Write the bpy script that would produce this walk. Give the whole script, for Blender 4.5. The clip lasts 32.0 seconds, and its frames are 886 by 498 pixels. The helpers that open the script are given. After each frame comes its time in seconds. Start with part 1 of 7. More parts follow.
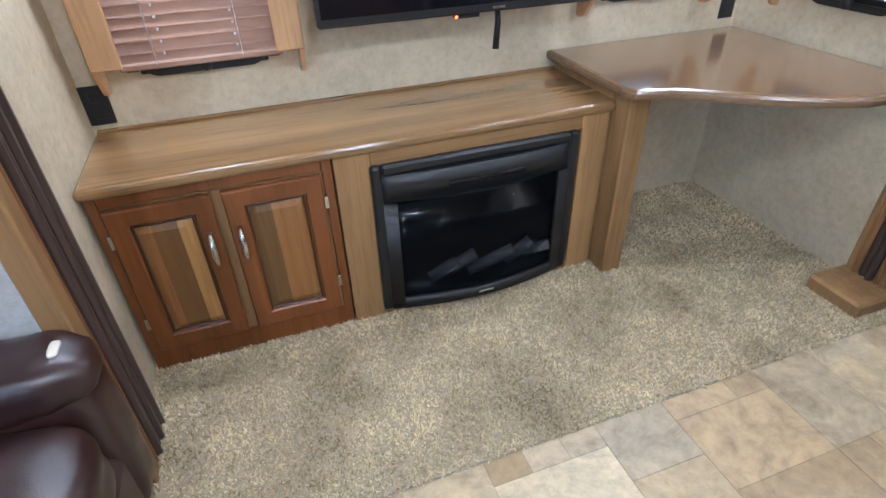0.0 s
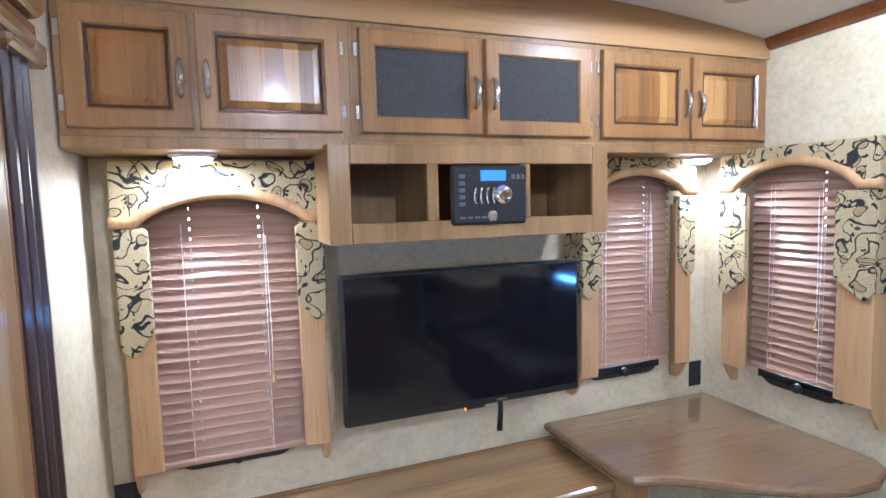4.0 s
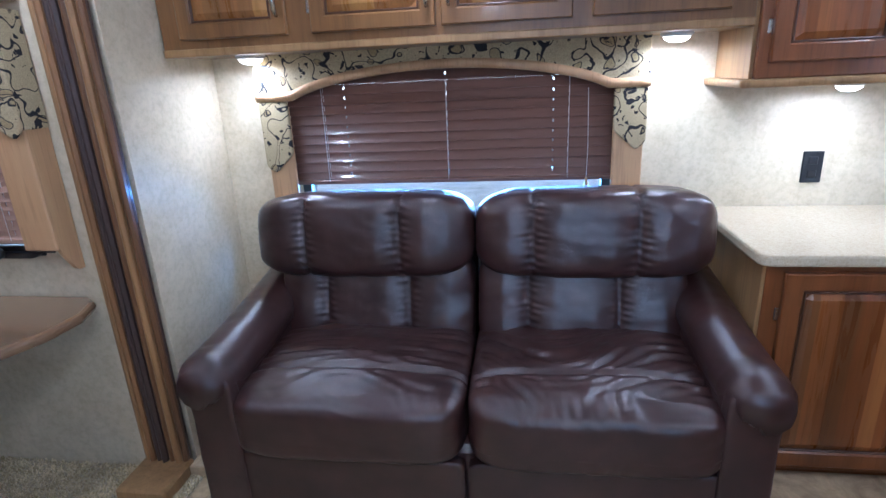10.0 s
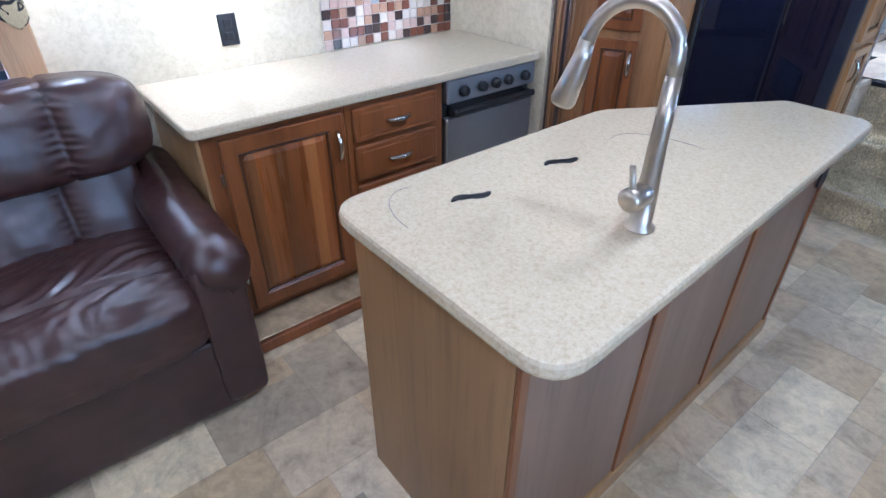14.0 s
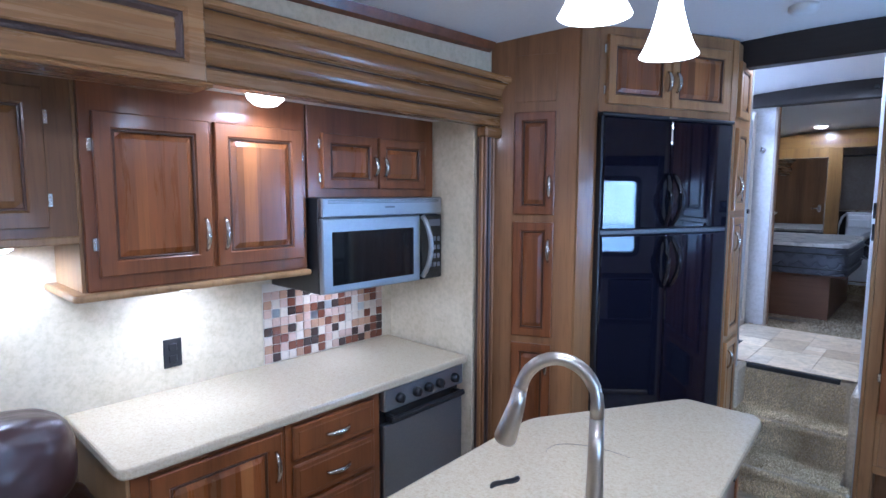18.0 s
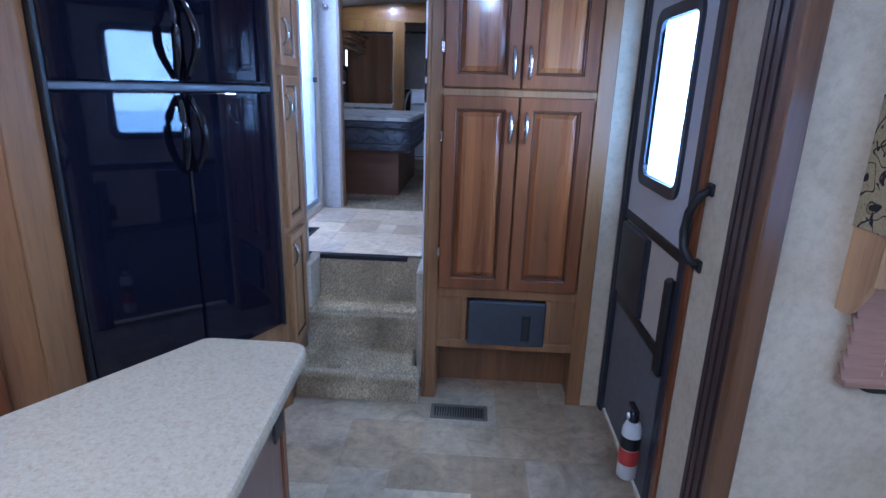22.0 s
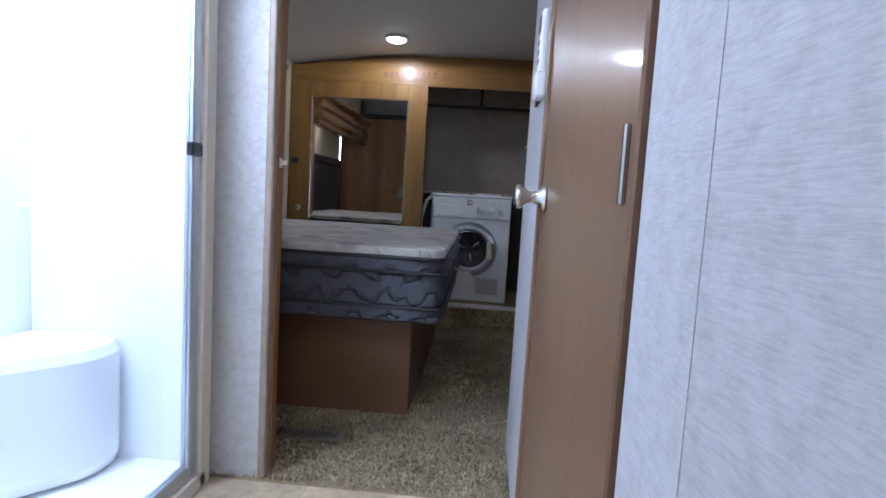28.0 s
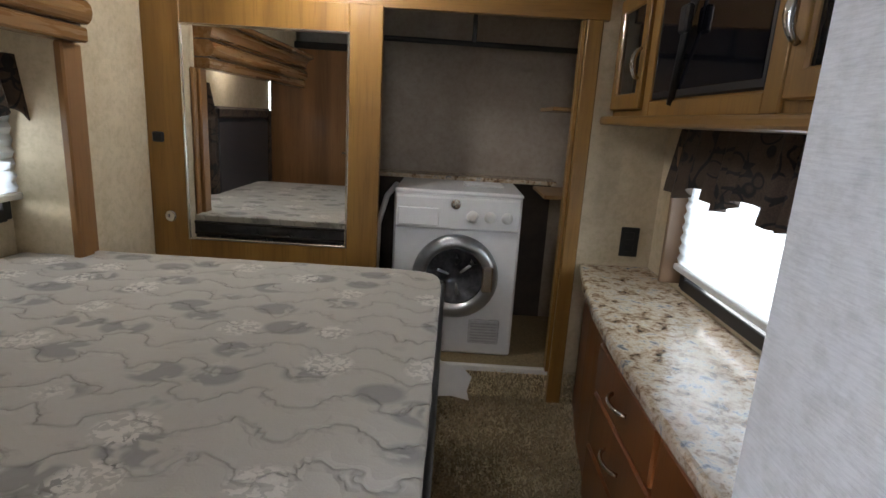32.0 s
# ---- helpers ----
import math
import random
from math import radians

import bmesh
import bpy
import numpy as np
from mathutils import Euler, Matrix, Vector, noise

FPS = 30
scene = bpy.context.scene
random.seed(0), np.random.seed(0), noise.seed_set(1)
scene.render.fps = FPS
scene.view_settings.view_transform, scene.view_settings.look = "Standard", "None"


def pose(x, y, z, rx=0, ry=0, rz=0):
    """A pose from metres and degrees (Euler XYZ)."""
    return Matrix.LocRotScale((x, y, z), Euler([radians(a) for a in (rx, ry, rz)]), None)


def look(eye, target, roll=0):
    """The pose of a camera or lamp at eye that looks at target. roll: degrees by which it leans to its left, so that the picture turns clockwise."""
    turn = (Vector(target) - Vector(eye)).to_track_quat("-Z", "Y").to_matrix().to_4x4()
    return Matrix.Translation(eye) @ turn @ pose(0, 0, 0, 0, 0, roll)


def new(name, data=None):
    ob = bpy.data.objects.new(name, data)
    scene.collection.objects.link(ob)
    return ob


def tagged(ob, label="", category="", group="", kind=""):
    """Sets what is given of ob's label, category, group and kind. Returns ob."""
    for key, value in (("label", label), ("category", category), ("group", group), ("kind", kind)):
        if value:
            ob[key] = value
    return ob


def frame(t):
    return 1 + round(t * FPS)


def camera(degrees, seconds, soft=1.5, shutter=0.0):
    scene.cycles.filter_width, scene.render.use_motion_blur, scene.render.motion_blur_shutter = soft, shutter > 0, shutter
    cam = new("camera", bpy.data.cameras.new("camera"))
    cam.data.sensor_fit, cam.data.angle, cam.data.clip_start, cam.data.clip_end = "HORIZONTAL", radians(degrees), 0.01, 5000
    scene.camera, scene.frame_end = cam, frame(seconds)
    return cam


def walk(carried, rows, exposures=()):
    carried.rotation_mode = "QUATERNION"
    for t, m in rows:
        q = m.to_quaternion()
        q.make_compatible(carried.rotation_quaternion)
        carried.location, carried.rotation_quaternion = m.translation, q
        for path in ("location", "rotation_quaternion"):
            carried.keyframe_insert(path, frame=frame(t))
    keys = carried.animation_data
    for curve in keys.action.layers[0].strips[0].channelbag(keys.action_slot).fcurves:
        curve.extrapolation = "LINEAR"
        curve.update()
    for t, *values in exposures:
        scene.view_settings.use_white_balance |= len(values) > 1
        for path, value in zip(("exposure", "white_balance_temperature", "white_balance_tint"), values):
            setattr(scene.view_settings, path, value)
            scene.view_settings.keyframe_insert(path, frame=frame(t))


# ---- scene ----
cam = camera(78.1, 32.0)
PATH = [
    (0, (-0.138, 1.199, 1.358), (0.397, 2.753, 0.218), -1.8),
    (0.5, (-0.172, 1.212, 1.433), (0.388, 2.773, 0.314), -2.0),
    (1, (-0.182, 1.213, 1.508), (0.419, 2.833, 0.5), -1.9),
    (1.5, (-0.173, 1.204, 1.556), (0.461, 2.898, 0.703), -1.9),
    (2, (-0.173, 1.193, 1.599), (0.483, 2.945, 0.893), -1.8),
    (2.5, (-0.196, 1.181, 1.635), (0.494, 2.973, 1.073), -1.6),
    (3, (-0.223, 1.171, 1.665), (0.49, 2.991, 1.242), -1.4),
    (3.5, (-0.238, 1.154, 1.706), (0.484, 2.997, 1.418), -1.4),
    (5.5, (-0.172, 1.096, 1.777), (0.557, 2.959, 1.761), -1.1),
    (6, (-0.085, 1.046, 1.762), (0.767, 2.856, 1.733), -1.2),
    (6.5, (-0.058, 1.004, 1.726), (1.14, 2.605, 1.711), -1.6),
    (7, (-0.054, 0.96, 1.703), (1.431, 2.299, 1.692), -1.9),
    (7.5, (-0.054, 0.93, 1.663), (1.626, 2.016, 1.658), -2.2),
    (8, (0.009, 0.853, 1.651), (1.839, 1.66, 1.618), -2.2),
    (8.5, (0.051, 0.806, 1.631), (1.968, 1.371, 1.562), -2.1),
    (9, (0.083, 0.779, 1.608), (2.025, 1.216, 1.412), -2.2),
    (9.5, (0.151, 0.766, 1.558), (2.075, 1.116, 1.138), -2.5),
    (10, (0.229, 0.768, 1.503), (2.107, 1.052, 0.878), -2.8),
    (10.5, (0.359, 0.794, 1.427), (2.156, 1.008, 0.575), -3.1),
    (11, (0.465, 0.8, 1.363), (2.146, 0.954, 0.291), -3.2),
    (11.5, (0.431, 0.777, 1.351), (2.031, 0.842, 0.153), -2.8),
    (12, (0.347, 0.725, 1.387), (1.922, 0.534, 0.169), -2.1),
    (12.5, (0.276, 0.641, 1.426), (1.78, 0.152, 0.202), -1.0),
    (13, (0.203, 0.541, 1.457), (1.62, -0.19, 0.25), 0.1),
    (13.5, (0.154, 0.458, 1.504), (1.498, -0.452, 0.336), 0.2),
    (14, (0.143, 0.435, 1.555), (1.443, -0.611, 0.453), 0.0),
    (14.5, (0.148, 0.435, 1.62), (1.407, -0.764, 0.629), 0.1),
    (15, (0.156, 0.442, 1.68), (1.42, -0.858, 0.834), -0.2),
    (15.5, (0.162, 0.456, 1.713), (1.453, -0.91, 1.031), -0.2),
    (17.5, (0.148, 0.524, 1.767), (1.486, -0.94, 1.513), 0.1),
    (18, (0.144, 0.537, 1.761), (1.489, -0.929, 1.554), 0.2),
    (18.5, (0.153, 0.529, 1.7), (1.495, -0.941, 1.502), 0.4),
    (19, (0.143, 0.518, 1.618), (1.457, -0.976, 1.417), 0.7),
    (19.5, (0.121, 0.458, 1.55), (1.372, -1.067, 1.22), 0.6),
    (20, (0.089, 0.31, 1.514), (1.199, -1.28, 1.025), 0.7),
    (20.5, (0.058, 0.098, 1.498), (0.946, -1.602, 0.931), 1.0),
    (21, (0.048, -0.093, 1.513), (0.688, -1.892, 0.918), 1.1),
    (21.5, (0.118, -0.264, 1.549), (0.449, -2.149, 0.969), 1.5),
    (22, (0.17, -0.437, 1.586), (0.273, -2.353, 1.019), 1.7),
    (22.5, (0.154, -0.673, 1.605), (0.098, -2.592, 1.045), 1.8),
    (23, (0.201, -0.888, 1.63), (-0.084, -2.782, 1.057), 1.9),
    (23.5, (0.243, -1.12, 1.638), (-0.16, -2.991, 1.06), 2.0),
    (24, (0.186, -1.341, 1.642), (-0.233, -3.209, 1.069), 2.0),
    (24.5, (0.133, -1.54, 1.708), (-0.258, -3.433, 1.199), 1.6),
    (25, (0.21, -1.699, 1.769), (-0.205, -3.619, 1.393), 1.7),
    (25.5, (0.275, -1.855, 1.798), (-0.205, -3.79, 1.64), 2.3),
    (27.5, (0.554, -2.843, 1.553), (0.585, -4.842, 1.472), 3.4),
    (28, (0.588, -3.071, 1.528), (0.721, -5.058, 1.339), 3.4),
    (28.5, (0.662, -3.34, 1.515), (0.846, -5.306, 1.198), 3.5),
    (29, (0.724, -3.521, 1.629), (0.91, -5.461, 1.18), 3.9),
    (29.5, (0.716, -3.712, 1.7), (0.904, -5.64, 1.199), 3.5),
    (30, (0.688, -3.859, 1.826), (0.884, -5.778, 1.298), 3.1),
    (30.5, (0.702, -4.015, 1.796), (0.897, -5.936, 1.272), 3.0),
    (31, (0.757, -4.262, 1.865), (0.938, -6.186, 1.352), 3.0),
    (31.5, (0.728, -4.422, 1.88), (0.883, -6.352, 1.38), 3.2),
    (32, (0.696, -4.553, 1.857), (0.716, -6.498, 1.392), 3.4),
]
EXPOSURES = [(0, 0.48, 5450, 10), (2, 0.36, 5350, 10), (5.5, 0.3, 5200, 10), (6, 0.22, 5150, 10), (7, 0.0, 5100, 10), (8, -0.38, 5000, 11), (9, -0.6, 4950, 12), (11, 0.25, 5150, 14), (12, 0.52, 5250, 14), (13, 0.46, 5100, 14), (14, 0.05, 4950, 14), (15, -0.3, 4750, 14), (19, -0.2, 4850, 16), (20, -0.42, 4800, 16), (21, -0.78, 4550, 18), (22, -0.46, 4450, 18), (24, 0.2, 4150, 14), (25.5, -0.24, 4000, 12), (28, -0.32, 5600, 14), (29, 0.3, 5650, 14), (30, 0.33, 6100, 14), (31, 0.25, 6550, 12), (32, 0.14, 7000, 12)]
walk(cam, [(t, look(eye, target, roll)) for t, eye, target, roll in PATH], EXPOSURES)

# ---- world and lamps ----
world = bpy.data.worlds.new("sky")
scene.world = world
world.use_nodes = True
wn = world.node_tree.nodes
sky = wn.new("ShaderNodeTexSky")
sky.sky_type, sky.sun_disc = "NISHITA", False
sky.sun_elevation, sky.sun_rotation = radians(38), radians(200)
world.node_tree.links.new(sky.outputs[0], wn["Background"].inputs[0])
wn["Background"].inputs[1].default_value = 0.15
sun = new("sun", bpy.data.lights.new("sun", "SUN"))
sun.data.energy, sun.data.angle, sun.data.color = 2.5, radians(0.5), (1.0, 0.95, 0.87)
sun.matrix_world = look((-5, -12, 10), (0, 0, 0))

WARM = (0.88, 0.93, 1.0)
DAY = (0.45, 0.70, 1.0)


def area(name, m, w, h, watts, colour):
    d = bpy.data.lights.new(name, "AREA")
    d.shape, d.size, d.size_y, d.energy, d.color = "RECTANGLE", w, h, watts, colour
    ob = new(name, d)
    ob.matrix_world = m
    return ob


def bulb(name, x, y, z, radius, watts, colour=WARM):
    """A lamp behind a domed lens: it shines down and sideways, not onto the ceiling."""
    d = bpy.data.lights.new(name, "SPOT")
    d.shadow_soft_size, d.energy, d.color = radius, watts, colour
    d.spot_size, d.spot_blend = radians(178), 0.06
    ob = new(name, d)
    ob.matrix_world = pose(x, y, z)
    return ob


def disk(name, x, y, z, size, watts, colour=WARM):
    d = bpy.data.lights.new(name, "AREA")
    d.shape, d.size, d.energy, d.color = "DISK", size, watts, colour
    ob = new(name, d)
    ob.matrix_world = pose(x, y, z)
    return ob


# daylight through the openings
area("door_daylight", look((-0.5615, -2.60, 1.561), (1, -2.60, 1.561)), 0.395, 0.612, 14.5, DAY)
area("sofa_window_daylight", look((2.585, 1.07, 1.028), (2.2, 1.07, 1.02)), 1.25, 0.075, 34, (0.16, 0.45, 1.0))
area("skylight_daylight", pose(1.66, -3.95, 2.45), 0.4, 0.6, 40, (0.68, 0.78, 1.0))
area("bedroom_daylight", look((-0.19, -6.0, 1.62), (1.5, -6.0, 1.4)), 0.8, 0.36, 6, (0.78, 0.88, 1.0))
area("bed_window_daylight", look((2.12, -6.11, 1.66), (0.5, -6.0, 1.4)), 0.34, 0.30, 0.8, (0.78, 0.88, 1.0))
area("dinette_daylight", look((-1.27, 0.2, 1.25), (1.5, 0.2, 0.9)), 1.4, 0.7, 17, DAY)


# ---- materials ----
def mat(name):
    m = bpy.data.materials.new(name)
    m.use_nodes = True
    nt = m.node_tree
    return m, nt, nt.nodes["Principled BSDF"]


def node(nt, kind, **inputs):
    n = nt.nodes.new("ShaderNode" + kind)
    for k, v in inputs.items():
        n.inputs[k.replace("_", " ")].default_value = v
    return n


def coords(nt, scale=(1, 1, 1), rot=(0, 0, 0)):
    tc, mp = nt.nodes.new("ShaderNodeTexCoord"), nt.nodes.new("ShaderNodeMapping")
    mp.inputs["Scale"].default_value, mp.inputs["Rotation"].default_value = scale, rot
    nt.links.new(tc.outputs["Object"], mp.inputs[0])
    return mp.outputs[0]


def ramp(nt, fac, stops):
    r = nt.nodes.new("ShaderNodeValToRGB")
    e = r.color_ramp.elements
    while len(e) < len(stops):
        e.new(0.5)
    for k, (p, c) in enumerate(stops):
        e[k].position, e[k].color = p, (*c, 1) if len(c) == 3 else c
    nt.links.new(fac, r.inputs[0])
    return r.outputs[0]


def mix(nt, a, b, fac, mode="MIX"):
    n = nt.nodes.new("ShaderNodeMix")
    n.data_type, n.blend_type = "RGBA", mode
    for slot, v in ((0, fac), (6, a), (7, b)):
        if hasattr(v, "links"):
            nt.links.new(v, n.inputs[slot])
        else:
            n.inputs[slot].default_value = v if slot == 0 else (*v, 1)
    return n.outputs[2]


def bump(nt, b, height, strength, dist=0.002):
    n = nt.nodes.new("ShaderNodeBump")
    n.inputs["Strength"].default_value, n.inputs["Distance"].default_value = strength, dist
    nt.links.new(height, n.inputs["Height"])
    nt.links.new(n.outputs[0], b.inputs["Normal"])


def plain(name, colour, rough=0.5, metal=0.0, vary=0.12, scale=30.0, relief=0.0, **more):
    m, nt, b = mat(name)
    n = node(nt, "TexNoise", Scale=scale, Detail=5.0, Roughness=0.65)
    nt.links.new(coords(nt), n.inputs[0])
    lo = tuple(c * (1 - vary) for c in colour)
    hi = tuple(min(1, c * (1 + vary)) for c in colour)
    nt.links.new(ramp(nt, n.outputs[0], ((0.3, lo), (0.7, hi))), b.inputs["Base Color"])
    b.inputs["Roughness"].default_value, b.inputs["Metallic"].default_value = rough, metal
    for k, v in more.items():
        b.inputs[k.replace("_", " ")].default_value = v
    if relief:
        bump(nt, b, n.outputs[0], relief)
    return m


def wood(name, light, dark, axis="z", rough=0.33, island=0.0, tint=None, scale=1.0, coat=0.22):
    """Stained timber with the grain along one axis; island: how far single staves differ."""
    m, nt, b = mat(name)
    s = {"x": (1.2, 22, 22), "y": (22, 1.2, 22), "z": (22, 22, 1.2)}[axis]
    s = tuple(v * scale for v in s)
    c = coords(nt, s)
    n1 = node(nt, "TexNoise", Scale=1.0, Detail=6.0, Roughness=0.62, Distortion=0.7)
    n2 = node(nt, "TexNoise", Scale=0.16, Detail=3.0, Roughness=0.5, Distortion=1.2)
    n3 = node(nt, "TexNoise", Scale=5.0, Detail=2.0, Roughness=0.5)
    for n in (n1, n2, n3):
        nt.links.new(c, n.inputs[0])
    mid = tuple((a + d) / 2 for a, d in zip(light, dark))
    col = ramp(nt, n1.outputs[0], ((0.22, dark), (0.5, mid), (0.78, light)))
    col = mix(nt, col, tint or tuple(v * 1.35 for v in light), ramp(nt, n2.outputs[0], ((0.42, (0, 0, 0)), (0.66, (0.55, 0.55, 0.55)))))
    pores = ramp(nt, n3.outputs[0], ((0.34, (0.86, 0.85, 0.84)), (0.46, (1, 1, 1))))
    col = mix(nt, col, pores, 1.0, "MULTIPLY")
    if island:
        g = nt.nodes.new("ShaderNodeObjectInfo")
        k = ramp(nt, g.outputs["Random"], ((0.0, (1 - island,) * 3), (0.35, (0.95, 0.82, 0.72)), (0.6, (1.1, 0.95, 0.80)), (0.85, (1.5, 1.5, 1.3)), (1.0, (1 + island * 2.4, 1 + island * 2.6, 1 + 2.0 * island))))
        col = mix(nt, col, k, 1.0, "MULTIPLY")
    nt.links.new(col, b.inputs["Base Color"])
    r = nt.nodes.new("ShaderNodeMapRange")
    r.inputs[3].default_value, r.inputs[4].default_value = rough - 0.06, rough + 0.12
    nt.links.new(n1.outputs[0], r.inputs[0])
    nt.links.new(r.outputs[0], b.inputs["Roughness"])
    b.inputs["Specular IOR Level"].default_value = 0.36
    b.inputs["Coat Weight"].default_value, b.inputs["Coat Roughness"].default_value = coat, 0.10 + 0.06 * (coat > 0.5)
    bump(nt, b, n3.outputs[0], 0.06, 0.0005)
    return m


def wallpaper(name, base, stain, linen=0.0):
    m, nt, b = mat(name)
    c = coords(nt)
    n1 = node(nt, "TexNoise", Scale=5.0, Detail=8.0, Roughness=0.7, Distortion=0.4)
    n2 = node(nt, "TexNoise", Scale=38.0, Detail=4.0, Roughness=0.7)
    nt.links.new(c, n1.inputs[0])
    nt.links.new(c, n2.inputs[0])
    col = ramp(nt, n1.outputs[0], ((0.33, stain), (0.62, base)))
    fleck = ramp(nt, n2.outputs[0], ((0.36, (0.84, 0.83, 0.80)), (0.56, (1, 1, 1))))
    col = mix(nt, col, fleck, 0.8, "MULTIPLY")
    h = n2.outputs[0]
    if linen:
        w = node(nt, "TexNoise", Scale=1.0, Detail=4.0, Roughness=0.75)
        nt.links.new(coords(nt, (40, 40, 420)), w.inputs[0])
        col = mix(nt, col, ramp(nt, w.outputs[0], ((0.35, (0.8, 0.8, 0.8)), (0.6, (1, 1, 1)))), linen, "MULTIPLY")
        h = w.outputs[0]
    nt.links.new(col, b.inputs["Base Color"])
    b.inputs["Roughness"].default_value = 0.62
    bump(nt, b, h, 0.25, 0.001)
    return m


def stone_top(name, stops, scale, rough=0.2, fleck=(0.60, 0.50, 0.38)):
    m, nt, b = mat(name)
    c = coords(nt)
    n1 = node(nt, "TexNoise", Scale=scale, Detail=9.0, Roughness=0.75, Distortion=0.3)
    n2 = node(nt, "TexVoronoi", Scale=scale * 3.2)
    nt.links.new(c, n1.inputs[0])
    nt.links.new(c, n2.inputs[0])
    col = ramp(nt, n1.outputs[0], stops)
    col = mix(nt, col, ramp(nt, n2.outputs[0], ((0.1, fleck), (0.34, (1, 1, 1)))), 0.7, "MULTIPLY")
    nt.links.new(col, b.inputs["Base Color"])
    b.inputs["Roughness"].default_value = rough
    return m


def glow(name, colour, strength):
    m, nt, b = mat(name)
    b.inputs["Base Color"].default_value = (*colour, 1)
    b.inputs["Emission Color"].default_value = (*colour, 1)
    b.inputs["Emission Strength"].default_value = strength
    return m


def leather_mat():
    """Soft bonded leather: pebbled grain over soft unevenness."""
    m, nt, b = mat("brown_leather")
    c = coords(nt)
    n1 = node(nt, "TexNoise", Scale=7.0, Detail=6.0, Roughness=0.6)
    v = node(nt, "TexVoronoi", Scale=420.0)
    w = node(nt, "TexNoise", Scale=13.0, Detail=3.0, Roughness=0.5, Distortion=0.8)
    for n in (n1, v, w):
        nt.links.new(c, n.inputs[0])
    nt.links.new(ramp(nt, n1.outputs[0], ((0.3, (0.021, 0.0085, 0.0075)), (0.7, (0.048, 0.0195, 0.0165)))), b.inputs["Base Color"])
    r = nt.nodes.new("ShaderNodeMapRange")
    r.inputs[3].default_value, r.inputs[4].default_value = 0.27, 0.38
    nt.links.new(w.outputs[0], r.inputs[0])
    nt.links.new(r.outputs[0], b.inputs["Roughness"])
    b.inputs["Specular IOR Level"].default_value = 0.65
    h = nt.nodes.new("ShaderNodeMath")
    h.operation = "MULTIPLY_ADD"
    nt.links.new(w.outputs[0], h.inputs[0])
    h.inputs[1].default_value = 4.0
    nt.links.new(v.outputs[0], h.inputs[2])
    bump(nt, b, h.outputs[0], 0.22, 0.0012)
    return m


def fabric_mat(name, ground, vine, scale=9.0, tint=(0.30, 0.21, 0.10)):
    """Woven cloth with scrolling dark vines, leaves and round blossoms."""
    m, nt, b = mat(name)
    c = coords(nt)
    n = node(nt, "TexNoise", Scale=scale * 1.1, Detail=1.0)
    nt.links.new(c, n.inputs[0])
    add = nt.nodes.new("ShaderNodeVectorMath")
    add.operation = "MULTIPLY_ADD"
    nt.links.new(n.outputs["Color"], add.inputs[0])
    add.inputs[1].default_value = (0.10, 0.10, 0.10)
    nt.links.new(c, add.inputs[2])

    def lines(size, count, lo, hi):
        big = node(nt, "TexNoise", Scale=size, Detail=0.4)
        nt.links.new(add.outputs[0], big.inputs[0])
        mul = nt.nodes.new("ShaderNodeMath")
        mul.operation, mul.inputs[1].default_value = "MULTIPLY", count
        nt.links.new(big.outputs[0], mul.inputs[0])
        v = nt.nodes.new("ShaderNodeMath")
        v.operation = "PINGPONG"
        v.inputs[1].default_value = 0.5
        nt.links.new(mul.outputs[0], v.inputs[0])
        return ramp(nt, v.outputs[0], ((lo, (0, 0, 0)), (hi, (1, 1, 1))))
    leaf = node(nt, "TexNoise", Scale=scale * 3.4, Detail=1.5, Distortion=0.8)
    nt.links.new(c, leaf.inputs[0])
    cell = node(nt, "TexVoronoi", Scale=scale * 1.3)
    nt.links.new(add.outputs[0], cell.inputs[0])
    weave = node(nt, "TexNoise", Scale=260.0, Detail=2.0)
    nt.links.new(c, weave.inputs[0])
    col = mix(nt, tint, ground, ramp(nt, cell.outputs[0], ((0.20, (0.3, 0.3, 0.3)), (0.30, (1, 1, 1)))))
    rim = ramp(nt, cell.outputs[0], ((0.235, (1, 1, 1)), (0.26, (0, 0, 0)), (0.285, (0, 0, 0)), (0.31, (1, 1, 1))))
    col = mix(nt, vine, col, rim)
    col = mix(nt, vine, col, lines(scale * 0.9, 5.0, 0.05, 0.085))
    col = mix(nt, col, vine, ramp(nt, leaf.outputs[0], ((0.635, (0, 0, 0)), (0.66, (1, 1, 1)))))
    col = mix(nt, col, ramp(nt, weave.outputs[0], ((0.3, (0.7, 0.7, 0.7)), (0.7, (1.1, 1.1, 1.1)))), 1.0, "MULTIPLY")
    nt.links.new(col, b.inputs["Base Color"])
    b.inputs["Roughness"].default_value = 0.9
    bump(nt, b, weave.outputs[0], 0.4, 0.0008)
    return m


def carpet_mat(name, lo, hi):
    m, nt, b = mat(name)
    c = coords(nt)
    g = nt.nodes.new("ShaderNodeNewGeometry")
    n = node(nt, "TexNoise", Scale=3.5, Detail=4.0, Roughness=0.6)
    nt.links.new(c, n.inputs[0])
    col = ramp(nt, g.outputs["Random Per Island"], ((0.0, lo), (1.0, hi)))
    col = mix(nt, col, ramp(nt, n.outputs[0], ((0.32, (0.54, 0.50, 0.43)), (0.5, (0.86, 0.84, 0.80)), (0.66, (1.12, 1.12, 1.10)))), 1.0, "MULTIPLY")
    nt.links.new(col, b.inputs["Base Color"])
    b.inputs["Roughness"].default_value = 0.95
    b.inputs["Sheen Weight"].default_value = 0.2
    return m


